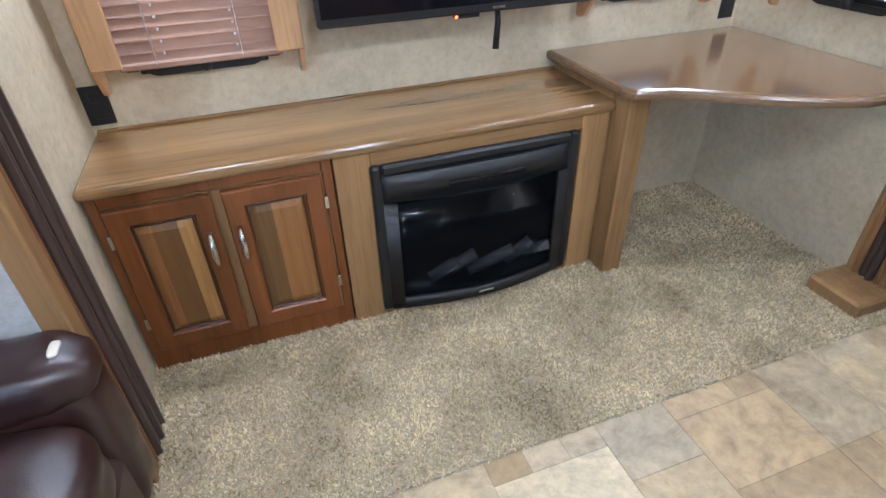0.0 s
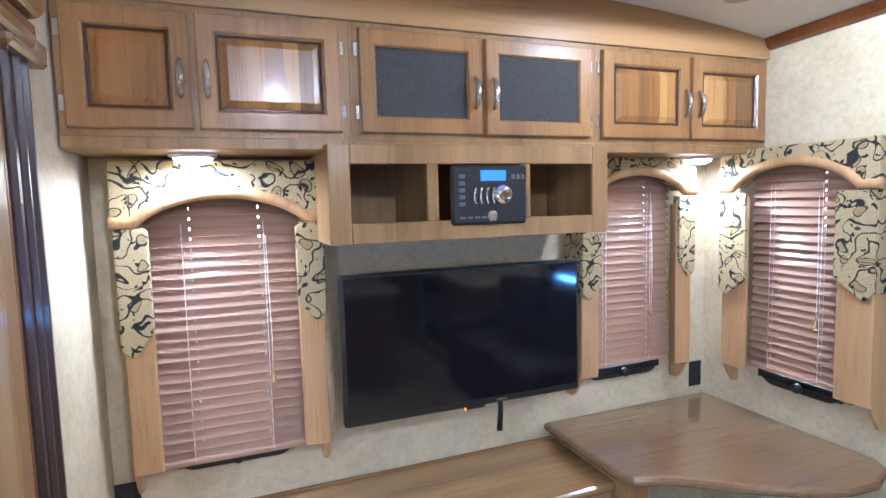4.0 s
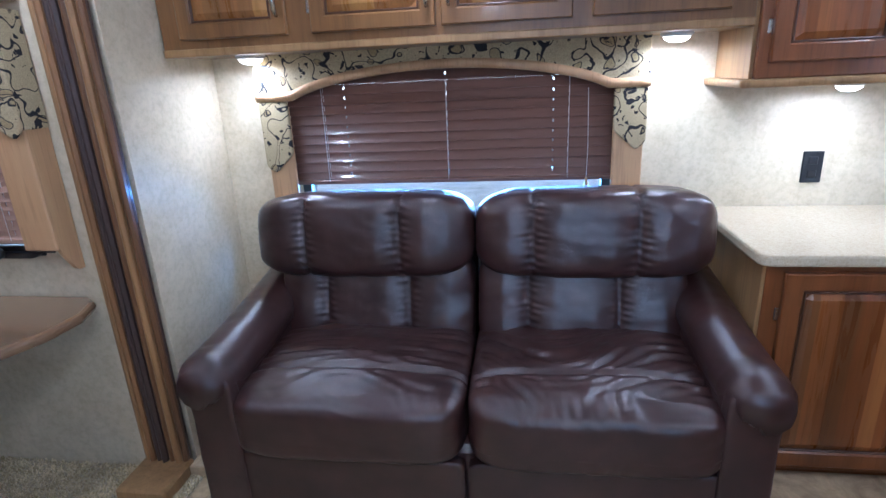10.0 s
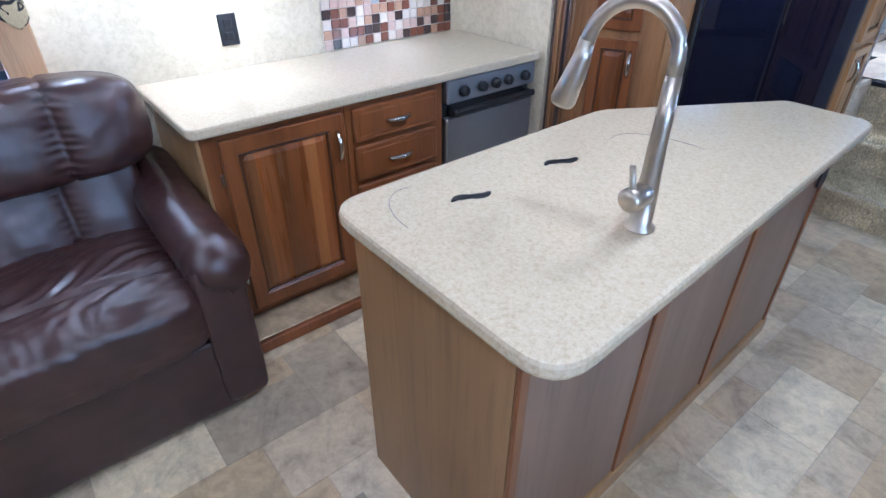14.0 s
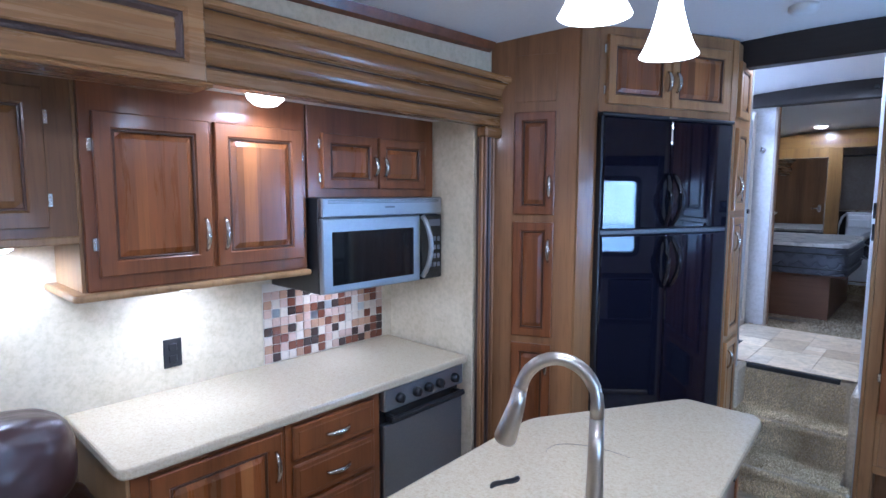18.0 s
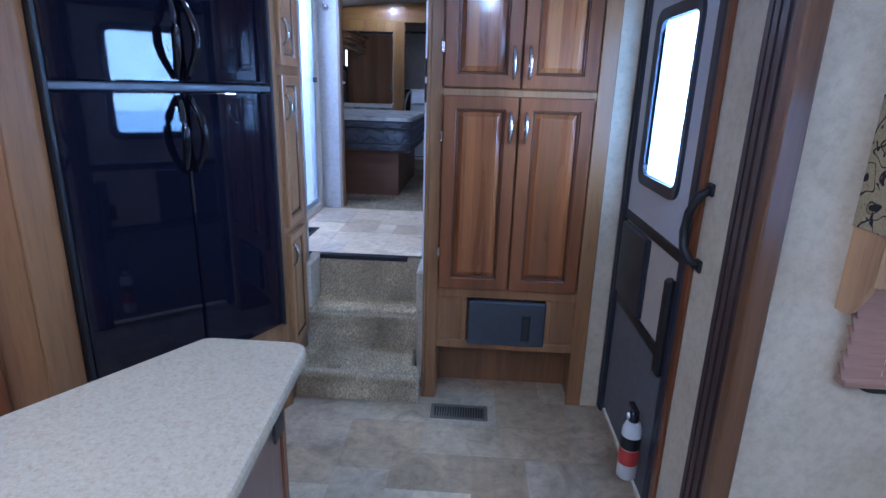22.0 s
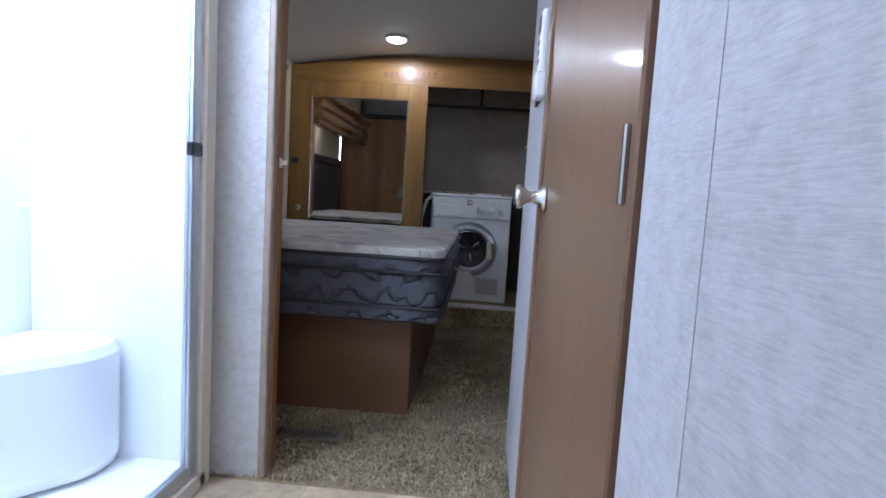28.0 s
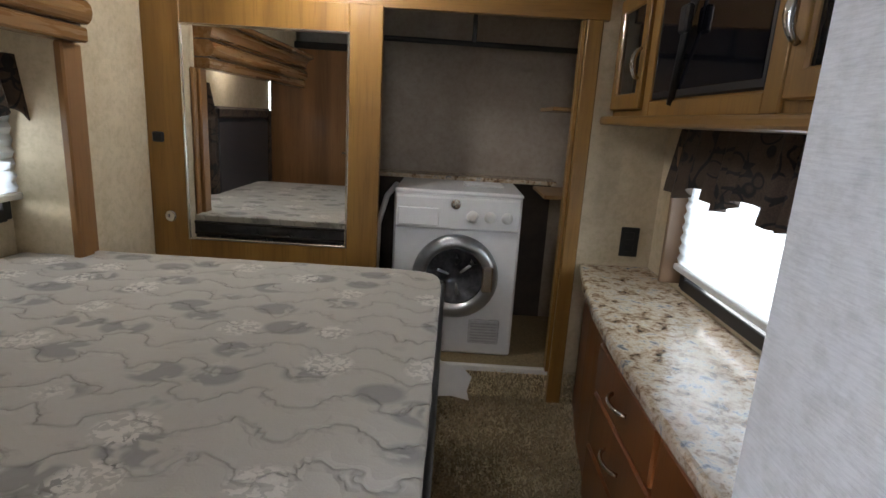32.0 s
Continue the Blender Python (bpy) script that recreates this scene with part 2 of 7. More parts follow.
def tile_mat():
    """Printed stone-look vinyl; each piece takes its own tone."""
    m, nt, b = mat("stone_vinyl")
    info = nt.nodes.new("ShaderNodeObjectInfo")
    tc, mp = nt.nodes.new("ShaderNodeTexCoord"), nt.nodes.new("ShaderNodeMapping")
    nt.links.new(tc.outputs["Object"], mp.inputs[0])
    nt.links.new(info.outputs["Location"], mp.inputs["Location"])
    n1 = node(nt, "TexNoise", Scale=6.0, Detail=9.0, Roughness=0.72, Distortion=1.0)
    n2 = node(nt, "TexNoise", Scale=26.0, Detail=6.0, Roughness=0.7)
    for n in (n1, n2):
        nt.links.new(mp.outputs[0], n.inputs[0])
    base = ramp(nt, info.outputs["Random"], ((0.0, (0.36, 0.265, 0.155)), (0.2, (0.56, 0.455, 0.30)), (0.4, (0.37, 0.305, 0.22)), (0.6, (0.64, 0.54, 0.375)), (0.8, (0.46, 0.34, 0.205)), (1.0, (0.52, 0.435, 0.315))))
    col = mix(nt, base, ramp(nt, n1.outputs[0], ((0.28, (0.58, 0.53, 0.47)), (0.45, (0.95, 0.91, 0.85)), (0.72, (1.36, 1.29, 1.15)))), 1.0, "MULTIPLY")
    col = mix(nt, col, ramp(nt, n2.outputs[0], ((0.35, (0.78, 0.75, 0.72)), (0.55, (1, 1, 1)))), 0.8, "MULTIPLY")
    nt.links.new(col, b.inputs["Base Color"])
    b.inputs["Roughness"].default_value = 0.42
    bump(nt, b, n2.outputs[0], 0.15, 0.0008)
    return m


FACE = wood("tan_veneer", (0.335, 0.193, 0.080), (0.175, 0.092, 0.036), "z", 0.36)
FACEX = wood("tan_veneer_flat", (0.31, 0.177, 0.074), (0.15, 0.078, 0.031), "x", 0.22)
DOOR = wood("red_brown_cherry", (0.200, 0.068, 0.020), (0.096, 0.030, 0.0090), "z", 0.30)
GLAZE = wood("dark_glazed_bead", (0.075, 0.030, 0.014), (0.045, 0.018, 0.009), "z", 0.34)
GOLDEN = wood("golden_brown_stain", (0.190, 0.088, 0.028), (0.095, 0.042, 0.0135), "z", 0.30)
GOLDSTAVE = wood("golden_staves", (0.26, 0.128, 0.042), (0.145, 0.066, 0.022), "z", 0.26, island=0.26)
STAVE = wood("mixed_staves", (0.235, 0.088, 0.027), (0.125, 0.044, 0.0140), "z", 0.26, island=0.24)
GOLD = wood("golden_veneer", (0.27, 0.142, 0.036), (0.155, 0.074, 0.019), "z", 0.36)
GOLDX = wood("golden_veneer_long", (0.27, 0.142, 0.036), (0.155, 0.074, 0.019), "x", 0.36)
MOULD = wood("moulding_along", (0.28, 0.145, 0.052), (0.135, 0.063, 0.024), "x", 0.24)
CABFACE = wood("brown_cabinet_veneer", (0.285, 0.142, 0.052), (0.165, 0.077, 0.028), "z", 0.34)
ISLAND = wood("island_veneer", (0.23, 0.125, 0.050), (0.125, 0.063, 0.026), "z", 0.36, scale=0.7)
ISLANDSIDE = wood("island_side_laminate", (0.21, 0.13, 0.092), (0.145, 0.088, 0.062), "z", 0.36)
COLUMN = wood("column_stain", (0.24, 0.125, 0.055), (0.095, 0.049, 0.026), "z", 0.34, island=0.3)
PALE = wood("pale_maple", (0.52, 0.32, 0.16), (0.40, 0.22, 0.10), "z", 0.4)
BEAM = wood("dark_beam", (0.030, 0.022, 0.018), (0.012, 0.009, 0.008), "x", 0.5)
LAMDOOR = wood("door_laminate", (0.245, 0.143, 0.080), (0.165, 0.093, 0.050), "z", 0.36, tint=(0.215, 0.125, 0.070), scale=0.3)
BEDBASE = wood("bed_base_laminate", (0.14, 0.066, 0.034), (0.08, 0.035, 0.018), "x", 0.4)
FACEDARK = wood("brown_veneer", (0.26, 0.125, 0.048), (0.14, 0.062, 0.024), "z", 0.36)
SLAT = wood("blind_slat", (0.36, 0.215, 0.15), (0.28, 0.163, 0.112), "x", 0.5)
DARKSLAT = wood("dark_blind_slat", (0.17, 0.085, 0.058), (0.11, 0.052, 0.036), "x", 0.34)
WALL = wallpaper("beige_wallpaper", (0.66, 0.56, 0.395), (0.55, 0.455, 0.30))
LINEN = wallpaper("grey_linen_wallpaper", (0.55, 0.54, 0.525), (0.525, 0.51, 0.49), linen=0.9)
CEIL = plain("ceiling_vinyl", (0.74, 0.72, 0.69), 0.6, vary=0.03, scale=60, relief=0.1)
SOLID = stone_top("cream_solid_surface", ((0.30, (0.37, 0.28, 0.175)), (0.47, (0.49, 0.40, 0.27)), (0.70, (0.565, 0.475, 0.34))), 110.0, 0.13, (0.80, 0.71, 0.59))
GRANITE = stone_top("speckled_granite_laminate", ((0.36, (0.05, 0.035, 0.03)), (0.42, (0.29, 0.185, 0.11)), (0.48, (0.50, 0.40, 0.29)), (0.56, (0.64, 0.55, 0.43)), (0.62, (0.26, 0.28, 0.31)), (0.68, (0.10, 0.09, 0.09))), 26.0, 0.18)
LEATHER = leather_mat()
CLOTH = fabric_mat("vine_fabric", (0.45, 0.35, 0.195), (0.014, 0.013, 0.015), 10.5, (0.30, 0.21, 0.085))
DESKTOP = wood("glossy_brown_desktop", (0.225, 0.132, 0.070), (0.14, 0.080, 0.042), "x", 0.14, tint=(0.25, 0.148, 0.080), scale=0.55, coat=0.9)
TOPX = wood("varnished_tan_top", (0.31, 0.177, 0.074), (0.17, 0.090, 0.036), "x", 0.2, scale=0.7, coat=0.9)
DARKCLOTH = fabric_mat("dark_valance_fabric", (0.07, 0.045, 0.03), (0.012, 0.010, 0.010), 7.0, (0.05, 0.032, 0.022))
SHAG = carpet_mat("shag_carpet", (0.41, 0.315, 0.165), (0.95, 0.81, 0.54))
# bedroom shag and backing: the carpet's colours darkened for the dimmer light there
DIMSHAG = carpet_mat("dimmed_shag", (0.22, 0.165, 0.09), (0.52, 0.425, 0.28))
SHAGBASE = plain("carpet_backing", (0.50, 0.42, 0.30), 0.95, vary=0.25, scale=90, relief=0.6)
DIMBACKING = plain("dimmed_carpet_backing", (0.27, 0.205, 0.115), 0.95, vary=0.35, scale=120, relief=0.6)
VINYL = tile_mat()
GROUT = plain("vinyl_joint", (0.36, 0.31, 0.25), 0.6)
FAUCET = plain("warm_brushed_nickel", (0.46, 0.41, 0.34), 0.34, 1.0, vary=0.06)
NICKEL = plain("satin_nickel", (0.62, 0.59, 0.54), 0.24, 1.0, vary=0.05)
STEEL = plain("brushed_steel", (0.34, 0.35, 0.36), 0.44, 1.0, vary=0.06, scale=120)
CHROME = plain("chrome", (0.75, 0.75, 0.76), 0.08, 1.0, vary=0.02)
NAVYBLACK = plain("blue_black_frame", (0.020, 0.022, 0.032), 0.4, vary=0.15)
BLACK = plain("black_plastic", (0.012, 0.012, 0.013), 0.42, vary=0.2, scale=80)
GLOSSBLACK = plain("gloss_black", (0.006, 0.006, 0.009), 0.07, vary=0.1)
DARKGLASS = plain("dark_glass", (0.010, 0.011, 0.012), 0.05, vary=0.1)
FRIDGEBLACK = plain("fridge_black_acrylic", (0.006, 0.006, 0.012), 0.035, vary=0.1)
SPEAKER = plain("speaker_cloth", (0.055, 0.052, 0.05), 0.85, vary=0.4, scale=240, relief=0.4)
WHITE = plain("white_enamel", (0.78, 0.78, 0.78), 0.25, vary=0.02)
WHITEP = plain("white_plastic", (0.72, 0.71, 0.68), 0.45, vary=0.03)
GREYP = plain("grey_door_skin", (0.60, 0.60, 0.62), 0.5, vary=0.05, scale=60, relief=0.1)
DARKGREY = plain("dark_grey_panel", (0.10, 0.10, 0.11), 0.5, vary=0.12)
SHOWER = plain("shower_acrylic", (0.82, 0.83, 0.84), 0.18, vary=0.02)
ALU = plain("aluminium_frame", (0.55, 0.58, 0.60), 0.32, 1.0, vary=0.05)
MIRROR = plain("mirror_glass", (0.86, 0.87, 0.86), 0.015, 1.0, vary=0.0)
# wallpaper with the shade of the wardrobe's inside put into its colour
CLOSETSHADE = wallpaper("shaded_closet_wallpaper", (0.40, 0.34, 0.28), (0.33, 0.27, 0.22))
CREAM = plain("cream_trim", (0.62, 0.56, 0.47), 0.45, vary=0.05)
LENS = glow("lamp_lens", (1.0, 0.93, 0.82), 14.0)
DAYGLOW = glow("bright_daylight", (0.86, 0.95, 1.0), 9.0)
BLUELCD = glow("blue_display", (0.04, 0.14, 0.95), 1.5)
RED = plain("red_label", (0.45, 0.04, 0.03), 0.4)
PAPER = plain("white_paper", (0.75, 0.75, 0.74), 0.8, vary=0.03)
CORD = plain("white_cord", (0.75, 0.72, 0.70), 0.7)


def glass_mat(name, colour=(1, 1, 1), rough=0.0):
    m, nt, b = mat(name)
    b.inputs["Base Color"].default_value = (*colour, 1)
    b.inputs["Transmission Weight"].default_value, b.inputs["Roughness"].default_value, b.inputs["IOR"].default_value = 1.0, rough, 1.45
    return m


GLASS = glass_mat("clear_glass", (0.93, 0.97, 0.98))
SMOKED = glass_mat("smoked_glass", (0.26, 0.265, 0.28), 0.12)
SMOKED.node_tree.nodes["Principled BSDF"].inputs["IOR"].default_value = 1.12


# ---- shapes ----
def add_box(bm, x0, x1, y0, y1, z0, z1, b=0.0):
    """A cuboid, its edges cut off by b."""
    lo, hi = (min(x0, x1), min(y0, y1), min(z0, z1)), (max(x0, x1), max(y0, y1), max(z0, z1))
    if b <= 0:
        v = [bm.verts.new((c[0], c[1], c[2])) for c in ((lo[0], lo[1], lo[2]), (hi[0], lo[1], lo[2]), (hi[0], hi[1], lo[2]), (lo[0], hi[1], lo[2]), (lo[0], lo[1], hi[2]), (hi[0], lo[1], hi[2]), (hi[0], hi[1], hi[2]), (lo[0], hi[1], hi[2]))]
        for f in ((3, 2, 1, 0), (4, 5, 6, 7), (0, 1, 5, 4), (1, 2, 6, 5), (2, 3, 7, 6), (3, 0, 4, 7)):
            bm.faces.new([v[k] for k in f])
        return bm
    b = min(b, *(0.45 * (h - l) for l, h in zip(lo, hi)))
    v = {}
    for s in ((i, j, k) for i in (0, 1) for j in (0, 1) for k in (0, 1)):
        for a in range(3):
            p = [(hi[n] if s[n] else lo[n]) - (0 if n == a else (b if s[n] else -b)) for n in range(3)]
            v[s, a] = bm.verts.new(p)
    faces = []
    for a in range(3):
        o, q = (a + 1) % 3, (a + 2) % 3
        for s in (0, 1):
            ring = []
            for i, j in ((0, 0), (1, 0), (1, 1), (0, 1)):
                k = [0, 0, 0]
                k[a], k[o], k[q] = s, i, j
                ring.append(v[tuple(k), a])
            faces.append(bm.faces.new(ring if s else ring[::-1]))
        for i in (0, 1):
            for j in (0, 1):
                k0, k1 = [0, 0, 0], [0, 0, 0]
                k0[o], k0[q], k1[o], k1[q], k1[a] = i, j, i, j, 1
                k0, k1 = tuple(k0), tuple(k1)
                faces.append(bm.faces.new((v[k0, o], v[k1, o], v[k1, q], v[k0, q])))
    for s in ((i, j, k) for i in (0, 1) for j in (0, 1) for k in (0, 1)):
        faces.append(bm.faces.new((v[s, 0], v[s, 1], v[s, 2])))
    bmesh.ops.recalc_face_normals(bm, faces=faces)
    return bm


def B(*boxes, b=0.003):
    bm = bmesh.new()
    for box in boxes:
        add_box(bm, *box, b=b)
    return bm


def lathe(profile, n=24, axis="z", at=(0, 0, 0), bm=None):
    """A body turned from (radius, height) pairs."""
    bm = bm or bmesh.new()
    rings = []
    for r, h in profile:
        ring = []
        for k in range(n):
            a = 2 * math.pi * k / n
            p = {"z": (r * math.cos(a), r * math.sin(a), h), "y": (r * math.cos(a), h, r * math.sin(a)), "x": (h, r * math.cos(a), r * math.sin(a))}[axis]
            ring.append(bm.verts.new(tuple(p[i] + at[i] for i in range(3))))
        rings.append(ring)
    faces = []
    for r0, r1 in zip(rings, rings[1:]):
        for k in range(n):
            faces.append(bm.faces.new((r0[k], r0[(k + 1) % n], r1[(k + 1) % n], r1[k])))
    for ring in (rings[0], rings[-1]):
        faces.append(bm.faces.new(ring))
    bmesh.ops.recalc_face_normals(bm, faces=faces)
    for f in faces:
        f.smooth = True
    return bm


def tube(points, r, n=10, bm=None, flat=1.0):
    """A rod swept along points; flat squeezes its section."""
    bm = bm or bmesh.new()
    pts = [Vector(p) for p in points]
    rings, up = [], Vector((0.13, 0.21, 1)).normalized()
    for i, p in enumerate(pts):
        d = (pts[min(i + 1, len(pts) - 1)] - pts[max(i - 1, 0)]).normalized()
        s = d.cross(up)
        s = s.normalized() if s.length > 1e-4 else Vector((1, 0, 0))
        t = d.cross(s).normalized()
        rr = float(r[i] if isinstance(r, (list, tuple)) else r)
        rings.append([bm.verts.new(p + rr * (math.cos(2 * math.pi * k / n) * s + flat * math.sin(2 * math.pi * k / n) * t)) for k in range(n)])
    faces = []
    for r0, r1 in zip(rings, rings[1:]):
        for k in range(n):
            faces.append(bm.faces.new((r0[k], r0[(k + 1) % n], r1[(k + 1) % n], r1[k])))
    faces += [bm.faces.new(rings[0]), bm.faces.new(rings[-1])]
    bmesh.ops.recalc_face_normals(bm, faces=faces)
    for f in faces:
        f.smooth = True
    return bm


def prism(pts, z0, z1, b=0.0, axis="z"):
    """A plate with the outline pts and rounded rims. axis: the direction of its thickness."""
    bm = bmesh.new()
    put = {"z": lambda u, v, w: (u, v, w), "y": lambda u, v, w: (u, w, v), "x": lambda u, v, w: (w, u, v)}[axis]
    n = len(pts)
    c = Vector((sum(p[0] for p in pts) / n, sum(p[1] for p in pts) / n))

    def inset(d):
        out = []
        for i in range(n):
            p, q, r = Vector(pts[i - 1]), Vector(pts[i]), Vector(pts[(i + 1) % n])
            e = ((q - p).normalized() + (r - q).normalized()).normalized()
            m = Vector((-e.y, e.x))
            if area2 < 0:
                m = -m
            out.append(q + m * d)
        return out
    area2 = sum(pts[i - 1][0] * pts[i][1] - pts[i][0] * pts[i - 1][1] for i in range(n))
    layers = [(0, z0), (0, z1)] if b <= 0 else [(b, z0), (0.3 * b, z0 + 0.3 * b), (0, z0 + b), (0, z1 - b), (0.3 * b, z1 - 0.3 * b), (b, z1)]
    rings = [[bm.verts.new(put(p[0], p[1], w)) for p in (inset(d) if d else [Vector(p) for p in pts])] for d, w in layers]
    for r0, r1 in zip(rings, rings[1:]):
        for k in range(n):
            bm.faces.new((r0[k], r0[(k + 1) % n], r1[(k + 1) % n], r1[k]))
    bm.faces.new(rings[0])
    bm.faces.new(rings[-1])
    bmesh.ops.recalc_face_normals(bm, faces=bm.faces[:])
    return bm


def sweep(profile, x0, x1):
    """A moulding: an outline in (y, z) run along x."""
    return prism(profile, x0, x1, 0, "x")


def cushion(w, d, h, sharp=0.32, n=14, wrinkle=0.0, seed=0, bm=None, at=(0, 0, 0), belly=0.0):
    """A stuffed pad w by d by h on its base, rounded on all sides and creased."""
    bm = bm or bmesh.new()
    q = bmesh.new()
    bmesh.ops.create_cube(q, size=2)
    bmesh.ops.subdivide_edges(q, edges=q.edges[:], cuts=n, use_grid_fill=True)
    made = {}
    for v in q.verts:
        p = v.co
        k = max(abs(p.x), abs(p.y), abs(p.z))
        e = 2 / sharp
        r = (abs(p.x) ** e + abs(p.y) ** e + abs(p.z) ** e) ** (1 / e)
        s = p * (k / r)
        o = Vector((s.x * w / 2, s.y * d / 2, s.z * h / 2))
        if wrinkle:
            nz = noise.noise(Vector((o.x * 9 + seed * 7, o.y * 22 + seed, o.z * 14))) + 0.5 * noise.noise(Vector((o.x * 26 + seed * 3, o.y * 44, o.z * 30)))
            o += s.normalized() * wrinkle * nz
        if belly:
            o.z += belly * max(0, s.z) * (1 - s.x * s.x) * (1 - s.y * s.y)
        made[v] = bm.verts.new((o.x + at[0], o.y + at[1], o.z + h / 2 + at[2]))
    for f in q.faces:
        nf = bm.faces.new([made[v] for v in f.verts])
        nf.smooth = True
    q.free()
    return bm


def rounded(pts, r, seg=5):
    """Rounds an outline's corners; r: one radius, or one for each."""
    out, n = [], len(pts)
    for i in range(n):
        p, q, s = Vector(pts[i - 1]), Vector(pts[i]), Vector(pts[(i + 1) % n])
        rr = float(r[i] if isinstance(r, (list, tuple)) else r)
        a, c = (p - q), (s - q)
        k = min(rr, a.length * 0.45, c.length * 0.45)
        if k < 1e-4:
            out.append(tuple(q))
            continue
        a, c = q + a.normalized() * k, q + c.normalized() * k
        for j in range(seg + 1):
            t = j / seg
            out.append(tuple((1 - t) ** 2 * a + 2 * t * (1 - t) * q + t * t * c))
    return out


def part(name, bm, material, parent, label=""):
    me = bpy.data.meshes.new(name)
    bm.to_mesh(me)
    bm.free()
    me.materials.append(material)
    ob = new(name, me)
    ob.parent = parent
    return tagged(ob, label)


def thing(name, label, category, m=None, group="", kind=""):
    ob = new(name)
    ob.empty_display_size = 0.1
    if m is not None:
        ob.matrix_world = m
    return tagged(ob, label, category, group, kind)


def single(name, bm, material, label, category, m=None, group="", kind=""):
    ob = part(name, bm, material, None)
    if m is not None:
        ob.matrix_world = m
    return tagged(ob, label, category, group, kind)


def shell(name, bm, material, label=""):
    return tagged(part(name, bm, material, None), label or name.replace("_", " "), "", "", "structure")



# ---- the setting ----
RY, RX, SX = 3.145, 1.90, 2.55       # rear wall, wall on the slide's side, back of the slide
LXR, LXF = -0.64, -0.545             # entry-side wall behind and before the dinette slide
HZ = 0.66                            # floor of the raised hall and bedroom


def ceil_side(y):
    ys, zs = (-7.6, -6.8, -4.6, -3.0, 2.85, 3.3), (2.36, 2.38, 2.50, 2.545, 2.37, 2.355)
    return float(np.interp(y, ys, zs))


def ceil_z(x, y):
    return ceil_side(y) + 0.09 * (1 - ((x - 0.63) / 1.27) ** 2)


def holed(axis, p0, p1, u0, u1, z0, z1, holes=()):
    """A wall across an axis between p0 and p1, from u0 to u1, with openings (u0, u1, z0, z1) through it."""
    bm = bmesh.new()

    def put(a, c, e, f):
        if c - a > 1e-4 and f - e > 1e-4:
            add_box(bm, *((p0, p1, a, c) if axis == "x" else (a, c, p0, p1)), e, f)
    at = u0
    for h in sorted(holes):
        put(at, h[0], z0, z1)
        put(h[0], h[1], z0, h[2])
        put(h[0], h[1], h[3], z1)
        at = h[1]
    put(at, u1, z0, z1)
    return bm


shell("wall_rear", holed("y", RY, RY + 0.08, -0.72, 1.98, 0, 2.5, [(-0.47, -0.04, 0.89, 1.76), (1.19, 1.60, 0.96, 1.82)]), WALL, "beige mottled wallpaper on the rear wall")
shell("wall_slide_side_rear", holed("x", RX, RX + 0.08, 2.16, RY, 0, 2.5, [(2.47, 2.81, 0.96, 1.84)]), WALL, "beige mottled wallpaper beside the desk")
shell("wall_slide_header", holed("x", RX, RX + 0.08, -1.70, 2.16, 2.135, 2.72), WALL, "beige wallpaper above the slide-out")
shell("wall_behind_fridge", holed("x", RX, RX + 0.08, -4.66, -1.70, 0, 2.72), WALL, "beige wallpaper behind the fridge cabinet")
shell("wall_slide_back", holed("x", SX, SX + 0.06, -1.70, 2.16, -0.05, 2.2, [(0.42, 1.72, 0.90, 1.52)]), WALL, "beige wallpaper at the back of the slide-out")
shell("wall_slide_end_sofa", B((RX + 0.02, SX, 2.08, 2.16, -0.05, 2.155), b=0), WALL, "beige wallpaper at the sofa's end of the slide-out")
shell("wall_slide_end_kitchen", B((RX + 0.02, SX, -1.70, -1.625, -0.05, 2.155), b=0), WALL, "beige wallpaper beside the microwave")
shell("slide_ceiling", B((RX + 0.08, SX, -1.70, 2.16, 2.135, 2.21), b=0), CEIL, "off-white ceiling of the slide-out")
shell("wall_entry_rear", holed("x", LXR - 0.08, LXR, 2.31, RY, 0, 2.5), WALL, "beige wallpaper beside the media console")
shell("wall_entry", holed("x", LXF - 0.08, LXF, -3.45, -1.80, 0, 2.72, [(-3.01, -2.19, 0.02, 2.06)]), WALL, "beige wallpaper round the entry door")
shell("wall_entry_header", holed("x", LXR - 0.08, LXR, -1.95, 2.30, 2.10, 2.72), WALL, "beige wallpaper above the dinette slide-out")
shell("dinette_slide_back", holed("x", -1.42, -1.36, -1.95, 2.38, -0.05, 2.15, [(-0.7, 1.1, 0.95, 1.65)]), WALL, "beige wallpaper at the back of the dinette slide-out")
shell("dinette_slide_end_front", holed("y", -1.815, -1.755, -1.36, LXF, -0.05, 2.15, [(-1.18, -0.79, 0.92, 1.62)]), WALL, "beige wallpaper at the end of the dinette slide-out")
shell("dinette_slide_end_rear", B((-1.36, LXR, 2.30, 2.36, -0.05, 2.15), b=0), LINEN, "pale wallpaper at the rear end of the dinette slide-out")
shell("dinette_slide_ceiling", B((-1.36, LXR, -1.92, 2.36, 2.10, 2.15), b=0), CEIL, "off-white ceiling of the dinette slide-out")
shell("hall_wall", holed("x", 0.39, 0.45, -4.95, -3.42, 0.62, 2.66, [(-4.40, -3.56, HZ, 2.50)]), LINEN, "grey linen-look wallpaper along the raised hall")
shell("pantry_back_wall", B((-0.55, 0.39, -3.50, -3.44, 0, 2.66), b=0), WALL)
shell("wall_bathroom_closet", B((-0.20, 0.39, -4.95, -4.90, 0.4, 2.6), b=0), LINEN)
shell("hall_wall_by_fridge", B((1.10, 1.90, -3.40, -3.34, 0, 2.66), b=0), LINEN, "grey linen-look wallpaper behind the fridge cabinet")
shell("bedroom_partition", B((1.208, 2.1, -4.66, -4.60, 0.4, 2.66), b=0.002), LINEN, "grey linen-look partition beside the bedroom doorway")
